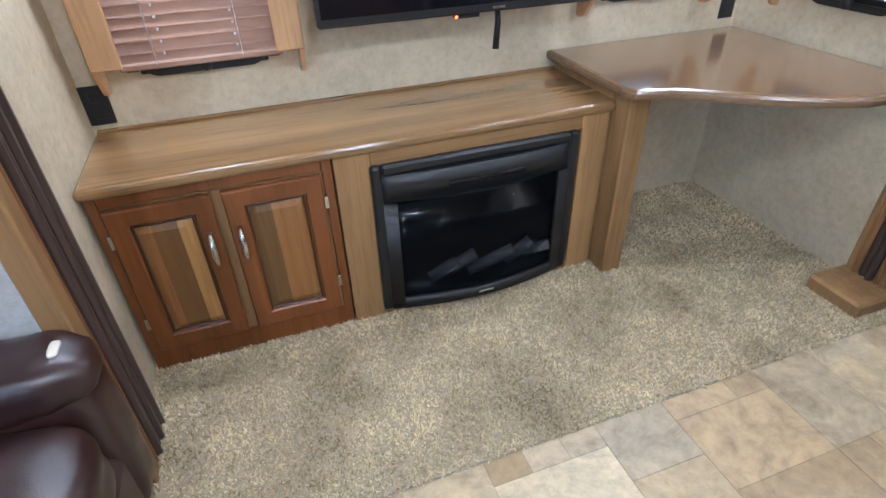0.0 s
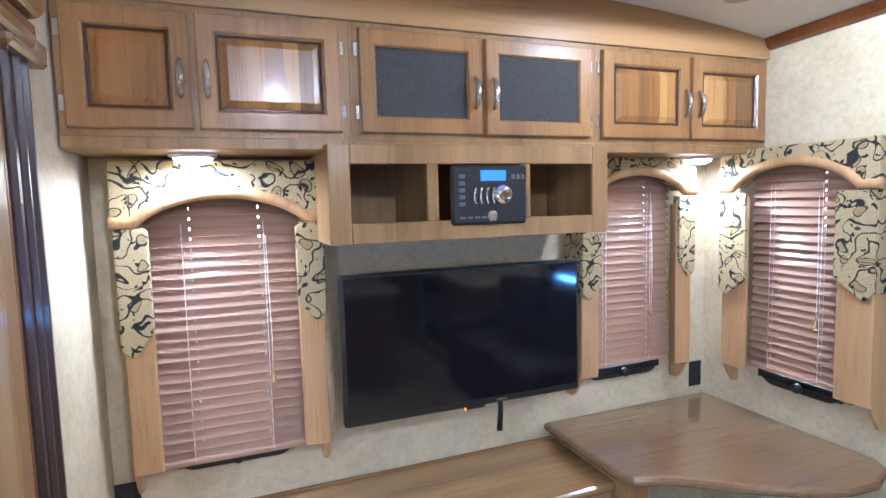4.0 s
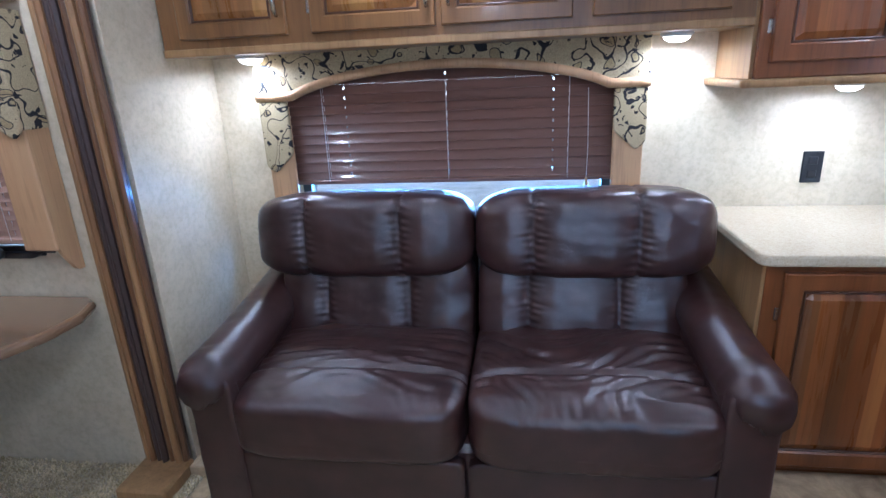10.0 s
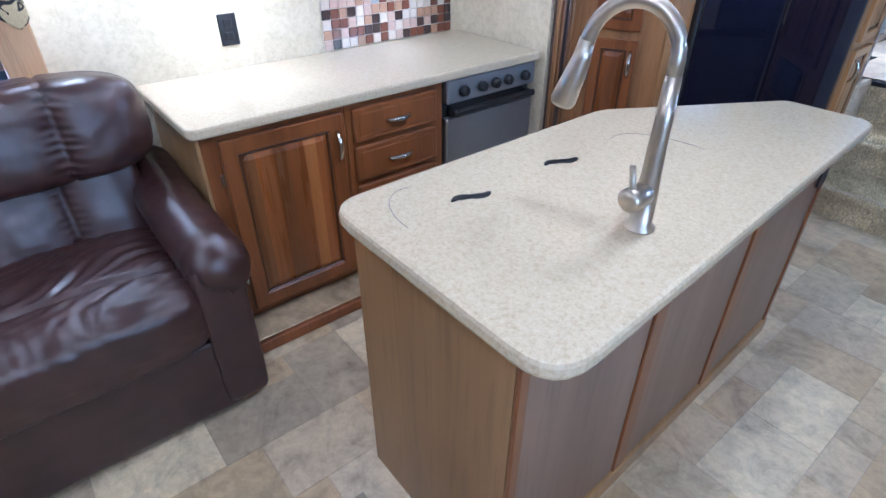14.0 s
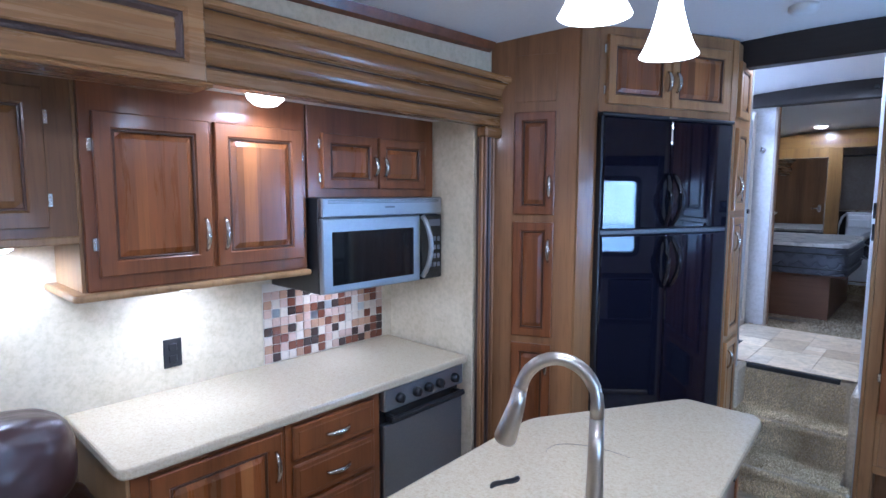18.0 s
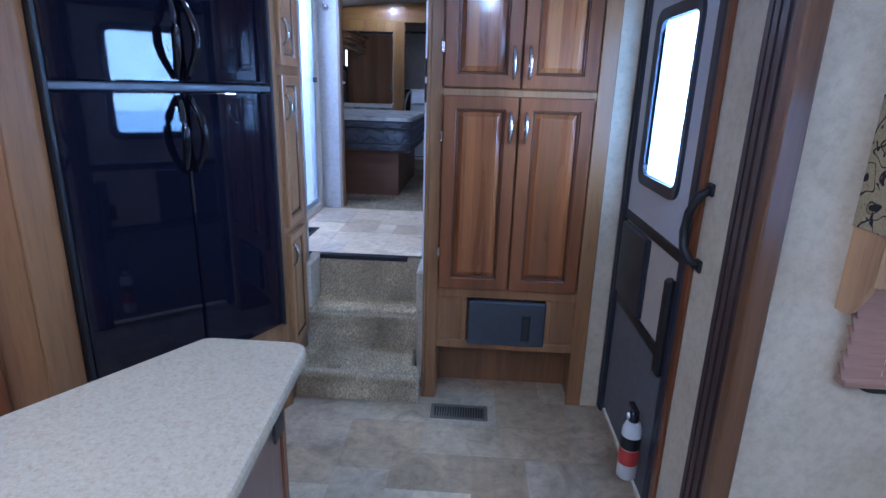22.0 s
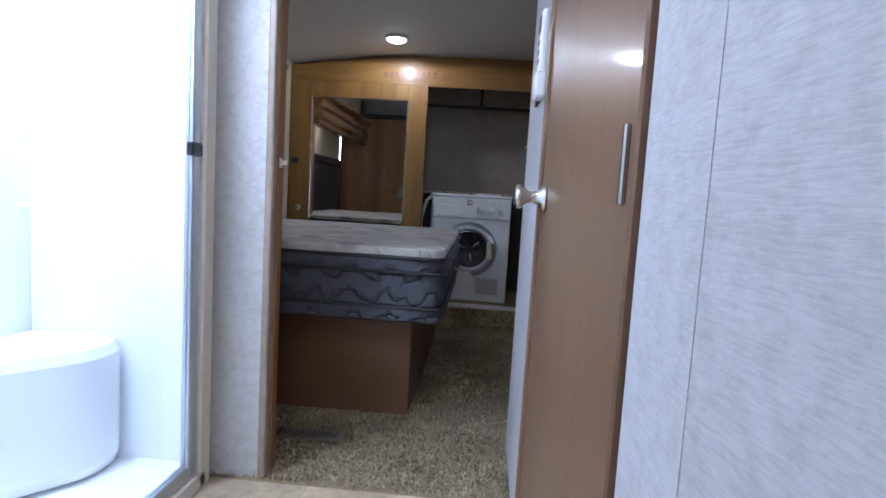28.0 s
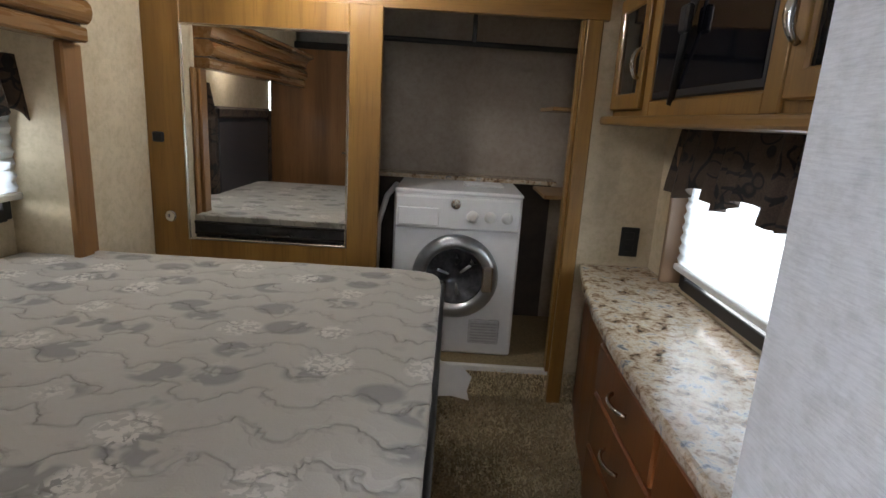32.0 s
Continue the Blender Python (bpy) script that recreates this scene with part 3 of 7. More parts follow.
shell("hall_jamb_wall", B((1.375, 1.43, -4.60, -4.56, 0.6, 2.60), b=0.002), LINEN)
shell("bedroom_wall_window", holed("x", -0.22, -0.15, -7.5, -4.95, 0.4, 2.6, [(-6.45, -5.55, 1.34, 1.80)]), WALL, "beige wallpaper beside the bedroom dresser")
shell("bedroom_wall_slide", holed("x", 1.93, 2.0, -7.5, -6.365, 0.4, 2.6), WALL, "beige wallpaper beside the mirrored wardrobe")
shell("bed_slide_header", holed("x", 1.93, 2.0, -6.36, -4.66, 2.20, 2.6), WALL)
shell("bed_slide_back", holed("x", 2.14, 2.2, -6.36, -4.66, 0.4, 2.25, [(-6.28, -5.94, 1.48, 1.81)]), WALL, "beige wallpaper behind the bed")
shell("bed_slide_end", B((1.93, 2.14, -6.36, -6.30, 0.4, 2.199), b=0), WALL)
shell("bed_slide_ceiling", B((2.002, 2.2, -6.36, -4.66, 2.20, 2.25), b=0), CEIL)
shell("closet_back", B((-0.15, 2.0, -7.55, -7.5, 0.4, 2.6), b=0), CLOSETSHADE, "wallpaper inside the wardrobe, darkened to brown-grey for the shade")
shell("closet_end_wall", B((-0.15, 0.17, -6.86, -6.80, 0.66, 2.45), b=0), WALL, "beige wallpaper beside the wardrobe opening")
shell("closet_corner_wall", B((1.90, 1.95, -6.86, -6.80, 0.66, 2.45), b=0), WALL)

# arched ceiling over the whole length
bm = bmesh.new()
ys = [3.22, 2.0, 0.5, -1.0, -2.2, -3.0, -3.8, -4.6, -5.6, -6.8, -7.55]
xs = [-0.75 + 2.95 * k / 18 for k in range(19)]
low = [[bm.verts.new((x, y, ceil_z(x, y))) for x in xs] for y in ys]
top = [[bm.verts.new((x, y, ceil_z(x, y) + 0.06)) for x in xs] for y in ys]
for a in range(len(ys) - 1):
    for c in range(len(xs) - 1):
        bm.faces.new((low[a][c], low[a + 1][c], low[a + 1][c + 1], low[a][c + 1])).smooth = True
        bm.faces.new((top[a][c], top[a][c + 1], top[a + 1][c + 1], top[a + 1][c]))
shell("ceiling", bm, CEIL, "off-white arched ceiling")

# cove strip under the ceiling
bm = bmesh.new()
for y0, y1 in ((2.82, 0.5), (0.5, -1.72)):
    z0, z1 = ceil_z(1.89, y0), ceil_z(1.89, y1)
    v = [bm.verts.new(p) for p in ((1.875, y0, z0 - 0.035), (1.899, y0, z0 - 0.045), (1.899, y0, z0), (1.86, y0, z0), (1.875, y1, z1 - 0.035), (1.899, y1, z1 - 0.045), (1.899, y1, z1), (1.86, y1, z1))]
    for f in ((0, 1, 2, 3), (7, 6, 5, 4), (0, 4, 5, 1), (1, 5, 6, 2), (2, 6, 7, 3), (3, 7, 4, 0)):
        bm.faces.new([v[k] for k in f])
shell("ceiling_trim", bm, DOOR, "narrow brown wooden trim under the ceiling")

# floors
shell("floor", B((-1.40, 1.90, -3.46, 2.03, -0.06, -0.004), b=0), GROUT, "joints of the stone-look vinyl floor")
shell("floor_carpet_base", B((LXR, 1.90, 2.03, RY, -0.06, 0.004), b=0), SHAGBASE)
shell("slide_floor", B((1.86, SX, -1.66, 2.08, -0.05, 0.05), b=0.004), VINYL, "stone-look vinyl on the slide-out floor")
shell("slide_floor_edge", B((1.83, 1.858, -1.66, 0.02, 0.0, 0.052), b=0.004), DOOR, "brown wooden edge of the slide-out floor")
shell("hall_floor", B((0.45, 1.36, -4.58, -3.43, 0.55, HZ - 0.004), b=0), GROUT, "joints of the vinyl in the raised hall")
shell("bedroom_floor", B((-0.15, 2.15, -6.80, -4.58, 0.55, HZ - 0.004), b=0), DIMBACKING)
shell("closet_floor", B((-0.15, 2.0, -7.5, -6.80, 0.55, 0.795), b=0), DIMBACKING, "raised carpeted wardrobe floor")
shell("closet_sill", B((0.17, 1.06, -6.815, -6.79, 0.775, 0.802), b=0.003), WHITEP, "white sill strip of the wardrobe floor")
bm = bmesh.new()
add_box(bm, 0.455, 1.055, -3.20, -2.94, 0, 0.14, b=0.004)
add_box(bm, 0.455, 1.055, -3.20, -2.905, 0.135, 0.185, b=0.022)
add_box(bm, 0.412, 0.50, -2.985, -2.94, 0, 0.14, b=0.004)
add_box(bm, 0.410, 0.50, -2.985, -2.906, 0.134, 0.184, b=0.022)
add_box(bm, 0.455, 1.055, -3.43, -3.205, 0, 0.345, b=0.004)
add_box(bm, 0.455, 1.055, -3.43, -3.175, 0.34, 0.39, b=0.022)
add_box(bm, 0.455, 1.055, -3.45, -3.40, 0.3, HZ - 0.02, b=0.004)
shell("steps", bm, SHAGBASE, "carpeted steps up to the hall")
shell("step_nosing", B((0.53, 1.035, -3.42, -3.385, HZ - 0.035, HZ - 0.008), b=0.004), BLACK, "black nosing of the hall floor")
shell("step_cheek", B((0.385, 0.455, -3.43, -3.16, 0, HZ - 0.01), b=0.012), SHAGBASE, "carpeted cheek of the steps")
shell("step_cheek_fridge", B((1.04, 1.10, -3.44, -3.20, 0, HZ - 0.01), b=0.012), SHAGBASE, "carpeted cheek of the steps")


def ceiling_beam(y, z0, z1, x0, x1, name):
    bm = B((x0, x1, y - 0.05, y + 0.05, z0, z1), b=0.006)
    ob = thing(name, "dark stained wooden ceiling beam with bolt heads", "beam", pose(0, 0, 0))
    part("timber", bm, BEAM, ob)
    for x in (x0 + 0.12, x1 - 0.12):
        part("bolt", lathe([(0.016, 0.0), (0.016, 0.006), (0.008, 0.01)], 10, "y", (x, y + 0.05, (z0 + z1) / 2)), BLACK, ob)
    return ob


ceiling_beam(-3.05, 2.475, 2.655, -0.54, 1.90, "ceiling_beam")
ceiling_beam(-4.60, 2.455, 2.60, 0.45, 1.93, "ceiling_beam")

# shag pile: thousands of short tufts
def pile(name, spots, height, spread, material, label, seed):
    rng = np.random.default_rng(seed)
    n = len(spots)
    a = rng.uniform(0, 2 * np.pi, n)
    w = rng.uniform(0.0022, 0.0042, n)[:, None]
    h = rng.uniform(0.55, 1.0, n) * height
    side = np.stack([np.cos(a), np.sin(a), 0 * a], 1) * w
    lean = np.concatenate([rng.normal(0, spread, (n, 2)), h[:, None]], 1)
    bend = lean * 0.5 + np.concatenate([rng.normal(0, spread * 0.4, (n, 2)), np.zeros((n, 1))], 1)
    bend[:, 2] = h * 0.62
    v = np.concatenate([spots - side, spots + side, spots + bend + side * 0.9, spots + bend - side * 0.9, spots + lean], 0)
    k = np.arange(n)
    quads = np.stack([k, k + n, k + 2 * n, k + 3 * n], 1)
    tris = np.stack([k + 3 * n, k + 2 * n, k + 4 * n], 1)
    me = bpy.data.meshes.new(name)
    me.from_pydata(v.tolist(), [], quads.tolist() + tris.tolist())
    me.materials.append(material)
    ob = new(name, me)
    return tagged(ob, label, "carpet", "", "stuff")


def scatter(rng, n, x0, x1, y0, y1, z):
    return np.stack([rng.uniform(x0, x1, n), rng.uniform(y0, y1, n), np.full(n, z)], 1)


rng = np.random.default_rng(5)
pile("shag_carpet", scatter(rng, 90000, LXR + 0.005, 1.895, 2.025, RY - 0.01, 0.0), 0.020, 0.009, SHAG, "beige flecked shag carpet before the fireplace", 1)
s = [scatter(rng, 9000, 0.46, 1.05, -3.20, -2.915, 0.183), scatter(rng, 700, 0.42, 0.46, -2.975, -2.915, 0.182), scatter(rng, 9000, 0.46, 1.05, -3.42, -3.185, 0.388)]
pile("step_carpet", np.concatenate(s), 0.016, 0.007, SHAG, "beige shag carpet on the steps", 2)


def riser_pile(y, z0, z1, n, x0=0.46, x1=1.05):
    p = np.stack([rng.uniform(x0, x1, n), np.full(n, y), rng.uniform(z0, z1, n)], 1)
    a = rng.uniform(0, 2 * np.pi, n)
    w = 0.0035
    side = np.stack([np.cos(a), 0 * a, np.sin(a)], 1) * w
    tip = np.stack([rng.normal(0, 0.006, n), rng.uniform(0.006, 0.014, n), rng.normal(-0.005, 0.006, n)], 1)
    v = np.concatenate([p - side, p + side, p + tip], 0)
    k = np.arange(n)
    me = bpy.data.meshes.new("riser_carpet")
    me.from_pydata(v.tolist(), [], np.stack([k, k + n, k + 2 * n], 1).tolist())
    me.materials.append(SHAG)
    tagged(new("riser_carpet", me), "beige shag carpet on the step risers", "carpet", "", "stuff")


riser_pile(-2.905, 0.140, 0.180, 2200, 0.42)
riser_pile(-2.94, 0.005, 0.135, 5000, 0.42)
riser_pile(-3.175, 0.345, 0.385, 2000)
riser_pile(-3.205, 0.19, 0.34, 4500)
riser_pile(-3.40, 0.39, 0.62, 5000, 0.50, 1.04)
pile("bedroom_carpet", scatter(rng, 60000, -0.14, 2.1, -6.79, -4.59, HZ - 0.004), 0.016, 0.008, DIMSHAG, "flecked shag carpet in the bedroom, its olive-beige darkened for dimmer light", 3)
riser_pile(-6.795, HZ, 0.79, 5000, -0.1, 1.2)


# ---- kinds of things ----
def arch_handle(parent, x, z, y, length=0.10, vertical=True, material=None):
    pts = []
    for k in range(11):
        t = k / 10
        u = (t - 0.5) * length
        o = y - 0.004 - 0.024 * math.sin(math.pi * t) ** 0.6
        pts.append((x, o, z + u) if vertical else (x + u, o, z))
    r = [0.0062 + 0.0050 * math.sin(math.pi * k / 10) for k in range(11)]
    return part("handle", tube(pts, r, 8), material or NICKEL, parent, "satin nickel arched handle")


def hinge(parent, x, z, y):
    return part("hinge", B((x - 0.008, x + 0.008, y - 0.005, y + 0.001, z - 0.022, z + 0.022), b=0.002), NICKEL, parent, "satin nickel hinge")


def ring(x0, x1, z0, z1, rail, y0, y1, b=0.004, cut=0.006):
    """A rectangular frame in one piece, with eased edges and a sloped inner lip."""
    bm = bmesh.new()

    def loop(d, y):
        return [bm.verts.new(p) for p in ((x0 + d, y, z0 + d), (x1 - d, y, z0 + d), (x1 - d, y, z1 - d), (x0 + d, y, z1 - d))]
    loops = [loop(0, y1), loop(0, y0 + b), loop(b, y0), loop(rail - cut, y0), loop(rail, y0 + cut), loop(rail, y1)]
    for r0, r1 in zip(loops, loops[1:] + loops[:1]):
        for k in range(4):
            bm.faces.new((r0[k], r0[(k + 1) % 4], r1[(k + 1) % 4], r1[k]))
    bmesh.ops.recalc_face_normals(bm, faces=bm.faces[:])
    return bm


def panel_door(parent, x0, x1, z0, z1, y=0.0, handle="r", hz=None, hinges="l", staves=None, frame=None, panel=None, centre="panel", rail=0.055, seed=0, hlen=0.10):
    """A raised-panel door before the plane y, seen from -y."""
    frame, panel = frame or DOOR, panel or STAVE
    f = y - 0.020
    d = part("door", ring(x0, x1, z0, z1, rail, f, y), frame, parent)
    px0, px1, pz0, pz1 = x0 + rail, x1 - rail, z0 + rail, z1 - rail
    if centre == "panel":
        # ogee bead round the field
        part("bead", ring(px0, px1, pz0, pz1, 0.008, f + 0.004, y, 0.002, 0.003), GLAZE, d)
        rr = random.Random(seed)
        n = staves or max(2, round((px1 - px0) / 0.055))
        cuts = [0] + sorted((k + rr.uniform(-0.25, 0.25)) / n for k in range(1, n)) + [1]
        i0, i1, j0, j1 = px0 + 0.008, px1 - 0.008, pz0 + 0.008, pz1 - 0.008
        m = 0.022

        def depth(u, v):
            k = min(u - i0, i1 - u, v - j0, j1 - v) / m
            return f + 0.013 - 0.010 * min(1, max(0, k))
        for a, c in zip(cuts, cuts[1:]):
            u0, u1 = i0 + (i1 - i0) * a, i0 + (i1 - i0) * c
            us = sorted({u0, u1, *(q for q in (i0 + m, i1 - m) if u0 < q < u1)})
            vs = [j0, j0 + m, j1 - m, j1]
            bm = bmesh.new()
            g = [[bm.verts.new((u, depth(u, v), v)) for v in vs] for u in us]
            for p in range(len(us) - 1):
                for q in range(3):
                    bm.faces.new((g[p][q], g[p + 1][q], g[p + 1][q + 1], g[p][q + 1]))
            part("stave", bm, panel, d)
        part("backing", B((px0, px1, y - 0.005, y, pz0, pz1), b=0), frame, d)
    elif centre == "cloth":
        part("speaker_cloth", B((px0, px1, f + 0.010, y - 0.002, pz0, pz1), b=0.001), SPEAKER, d, "dark grey speaker cloth")
    elif centre == "glass":
        part("pane", B((px0, px1, f + 0.010, f + 0.014, pz0, pz1), b=0), DARKGLASS, d, "smoked glass pane")
    if handle:
        hx = x1 - rail / 2 if handle == "r" else x0 + rail / 2
        arch_handle(d, hx, (z0 + z1) / 2 if hz is None else hz, f, hlen)
    if hinges:
        hxx = x0 - 0.007 if hinges == "l" else x1 + 0.007
        for zz in (z0 + 0.2 * (z1 - z0), z1 - 0.2 * (z1 - z0)):
            hinge(d, hxx, zz, y)
    return d


def drawer(parent, x0, x1, z0, z1, y=0.0, frame=None):
    f = y - 0.020
    d = part("drawer_front", B((x0, x1, f, y, z0, z1), b=0.006), frame or DOOR, parent)
    part("field", B((x0 + 0.022, x1 - 0.022, f - 0.003, f + 0.002, z0 + 0.022, z1 - 0.022), b=0.003), frame or DOOR, d)
    arch_handle(d, (x0 + x1) / 2, (z0 + z1) / 2, f - 0.003, 0.12, False)
    return d


def puck(x, y, z, r=0.055, watts=6.0, label="round white ceiling light, switched on", lamp=True, name="puck_light", drop=0.0):
    ob = thing(name, label, "light", pose(x, y, z))
    part("rim", lathe([(r * 1.25, 0.0), (r * 1.25, -0.006), (r * 1.05, -0.014), (r, -0.014)], 28), WHITEP, ob)
    part("lens", lathe([(r, -0.013), (r * 0.96, -0.020 - drop * 0.4), (r * 0.6, -0.030 - drop), (r * 0.2, -0.033 - drop * 1.15)], 28), LENS, ob, "glowing frosted lens")
    if lamp:
        if name == "ceiling_light":
            bulb("lamp_glow", x, y, z - 0.070, 0.03, watts * 2.6)
        else:
            disk("lamp_glow", x, y, z - 0.040 - drop * 1.2, r * 1.7, watts)
    return ob


def outlet(m, label="dark brown wall outlet with cover plate"):
    ob = thing("wall_outlet", label, "outlet", m)
    part("plate", B((-0.038, 0.038, -0.006, 0, -0.062, 0.062), b=0.003), BLACK, ob)
    for z in (-0.026, 0.026):
        part("socket", B((-0.017, 0.017, -0.009, -0.004, z - 0.016, z + 0.016), b=0.004), BLACK, ob)
    return ob


def blind_window(m, w, z0, z1, arch_z, fabric_z, label, valance=True, slat_mat=None, lit=True, side=0.075, over=0.075, deep=0.11, wood_z=None, pitch=0.034, tip=0.0, bar_h=None, gap=0.0):
    """A window with a slatted blind, side boards, an arched trim bar and a vine-fabric valance. Local x runs across, y away, z is the world's height."""
    ob = thing("window_with_blind", label, "window", m)
    hw = w / 2
    wood_z = z0 - 0.03 if wood_z is None else wood_z
    glassy = part("window_frame", B((-hw - 0.02, -hw + 0.02, 0.0, 0.07, z0 - 0.02, z1 + 0.08), (hw - 0.02, hw + 0.02, 0.0, 0.07, z0 - 0.02, z1 + 0.08), (-hw + 0.02, hw - 0.02, 0, 0.07, z0 - 0.03, z0 + 0.01), (-hw + 0.02, hw - 0.02, 0, 0.07, z1 + 0.05, z1 + 0.08), b=0.004), BLACK, ob, "black window frame")
    p = part("pane", B((-hw, hw, 0.045, 0.05, z0, z1 + 0.06), b=0), GLASS, glassy)
    p.visible_shadow = False
    # crank and lower black frame that shows under the blind
    low = part("lower_frame", prism(rounded([(-hw + 0.01, z0 + 0.02 - min(gap, 0.03)), (-hw + 0.05, z0 - 0.035), (hw - 0.05, z0 - 0.035), (hw - 0.01, z0 + 0.02 - min(gap, 0.03))], 0.03), -0.018, 0.0, 0.004, "y"), BLACK, ob, "black lower window frame")
    part("crank_knob", lathe([(0.016, -0.042), (0.020, -0.034), (0.020, -0.020), (0.010, -0.017)], 14, "y", (0.0, 0.0, z0 - 0.012)), BLACK, low)
    # slats
    zb = z0 + gap
    n = int((z1 + 0.10 - zb) / pitch)
    tilt = radians(55 if w < 1.0 else 60)
    bm = bmesh.new()
    ww, c, s = 0.046, math.cos(tilt), math.sin(tilt)
    sec = []
    for k in range(5):
        t = k / 4 - 0.5
        sec.append((t * ww * c, t * ww * s + 0.0022 * (1 - (2 * t) ** 2)))
    x0, x1 = -hw - 0.026, hw + 0.026
    # each slat is pierced by cord holes
    xs = [x0]
    for h in ((-0.25, 0.25), (-0.33, 0.0, 0.33))[w > 1.0]:
        xs += [h * w - 0.0024, h * w + 0.0024]
    xs.append(x1)
    rows = [[bm.verts.new((x, a - 0.03, zz)) for a, zz in sec] + [bm.verts.new((x, a - 0.03 + 0.0026, zz - 0.0012)) for a, zz in reversed(sec)] for x in xs]
    for i in range(len(xs) - 1):
        for k in range(10):
            if i % 2 and k in (2, 6):
                continue
            bm.faces.new((rows[i][k], rows[i][(k + 1) % 10], rows[i + 1][(k + 1) % 10], rows[i + 1][k]))
        if i % 2:
            for r in (rows[i], rows[i + 1]):
                bm.faces.new((r[2], r[3], r[6], r[7]))
            for k in (2, 3):
                bm.faces.new((rows[i][k], rows[i + 1][k], rows[i + 1][9 - k], rows[i][9 - k]))
    bm.faces.new(rows[0])
    bm.faces.new(rows[-1])
    bmesh.ops.recalc_face_normals(bm, faces=bm.faces[:])
    first = part("slat", bm, slat_mat or SLAT, ob)
    first.location = (0, 0, zb + 0.03)
    for k in range(1, n):
        o = first.copy()
        scene.collection.objects.link(o)
        o.parent, o.location = ob, (0, 0.0012 * math.sin(k * 2.3), zb + 0.03 + k * pitch)
        o.rotation_euler = (radians(2.0 * math.sin(k * 1.7)), 0, 0)
    part("bottom_rail", B((x0, x1, -0.052, -0.012, zb - 0.004, zb + 0.016), b=0.004), slat_mat or SLAT, ob)
    for u in ([-0.62 * hw, 0.55 * hw] if w < 0.8 else [-0.8 * hw, 0.0, 0.75 * hw]):
        for e in (0.0, 0.022):
            part("ladder_cord", tube([(u, -0.056 + e, zb + 0.01), (u + 0.002, -0.056 + e, z1)], 0.0009, 5), CORD, ob, "thin white ladder cord")
    part("pull_cord", tube([(hw - 0.09, -0.062, z1 - 0.05), (hw - 0.085, -0.064, (z0 + z1) / 2), (hw - 0.088, -0.062, (z0 + z1) / 2 - 0.12)], 0.0014, 5), CORD, ob)
    part("tassel", lathe([(0.004, 0.03), (0.009, 0.0), (0.009, -0.006)], 10, "z", (hw - 0.088, -0.062, (z0 + z1) / 2 - 0.15)), PALE, ob, "small wooden tassel")
    if not valance:
        return ob
    o = hw + over
    # side boards
    for sgn in (-1, 1):
        e0, e1 = sgn * (hw + 0.004), sgn * o
        out = rounded([(-deep, arch_z - 0.06), (-deep, wood_z + 0.05), (-deep + 0.06, wood_z - 0.04), (0.0, wood_z - 0.04), (0.0, arch_z - 0.06)], [0, 0.05, 0.04, 0, 0], 4)
        bm = prism(out, min(e1 - sgn * 0.014, e1), max(e1 - sgn * 0.014, e1), 0.0, "x")
        part("side_board", bm, PALE, ob, "pale maple side board")
        part("front_board", B((min(e0, e1), max(e0, e1), -deep - 0.006, -deep + 0.006, wood_z + 0.05, arch_z - 0.04), b=0.004), PALE, ob, "pale maple front board")
        zf = fabric_z + (0.03 if sgn > 0 else -0.03)
        out = [(e0 - sgn * 0.003, arch_z - 0.02), (e1 + sgn * 0.006, arch_z - 0.02), (e1 + sgn * 0.006, zf - 0.03), (e1 - sgn * 0.03, zf - 0.06), (e0 - sgn * 0.003, zf + 0.02)]
        part("side_fabric_return", B((min(e1 + sgn * 0.006, e1), max(e1 + sgn * 0.006, e1), -deep - 0.010, -0.002, zf - 0.03, arch_z - 0.02), b=0.002), CLOTH, ob, "vine fabric wrapped round the side board")
        part("side_fabric", prism(rounded(out if sgn > 0 else out[::-1], 0.015, 3), -deep - 0.024, -deep - 0.008, 0.006, "y"), CLOTH, ob, "padded vine-pattern fabric")
    # arched trim bar
    top = bar_h if bar_h is not None else z1 + 0.02
    pts = []
    for k in range(33):
        t = k / 32 * 2 - 1
        u = t * (o + 0.012)
        k2 = max(0.0, 1 - (abs(t) / 0.80) ** 2.0)
        zz = arch_z + (top - arch_z) * (k2 ** 0.75)
        pts.append((u, -deep - 0.012, zz))
    part("arch_bar", tube(pts, 0.020, 10), PALE, ob, "pale maple arched trim bar")
    # padded fabric above the bar
    upper = [(p[0], p[2] + 0.004) for p in pts]
    zt = tip if tip else top + 0.09
    out = upper + [(o + 0.006, zt), (-o - 0.006, zt)]
    part("valance", prism(out, -deep - 0.022, -0.002, 0.008, "y"), CLOTH, ob, "padded valance of beige fabric with black vines")
    return ob


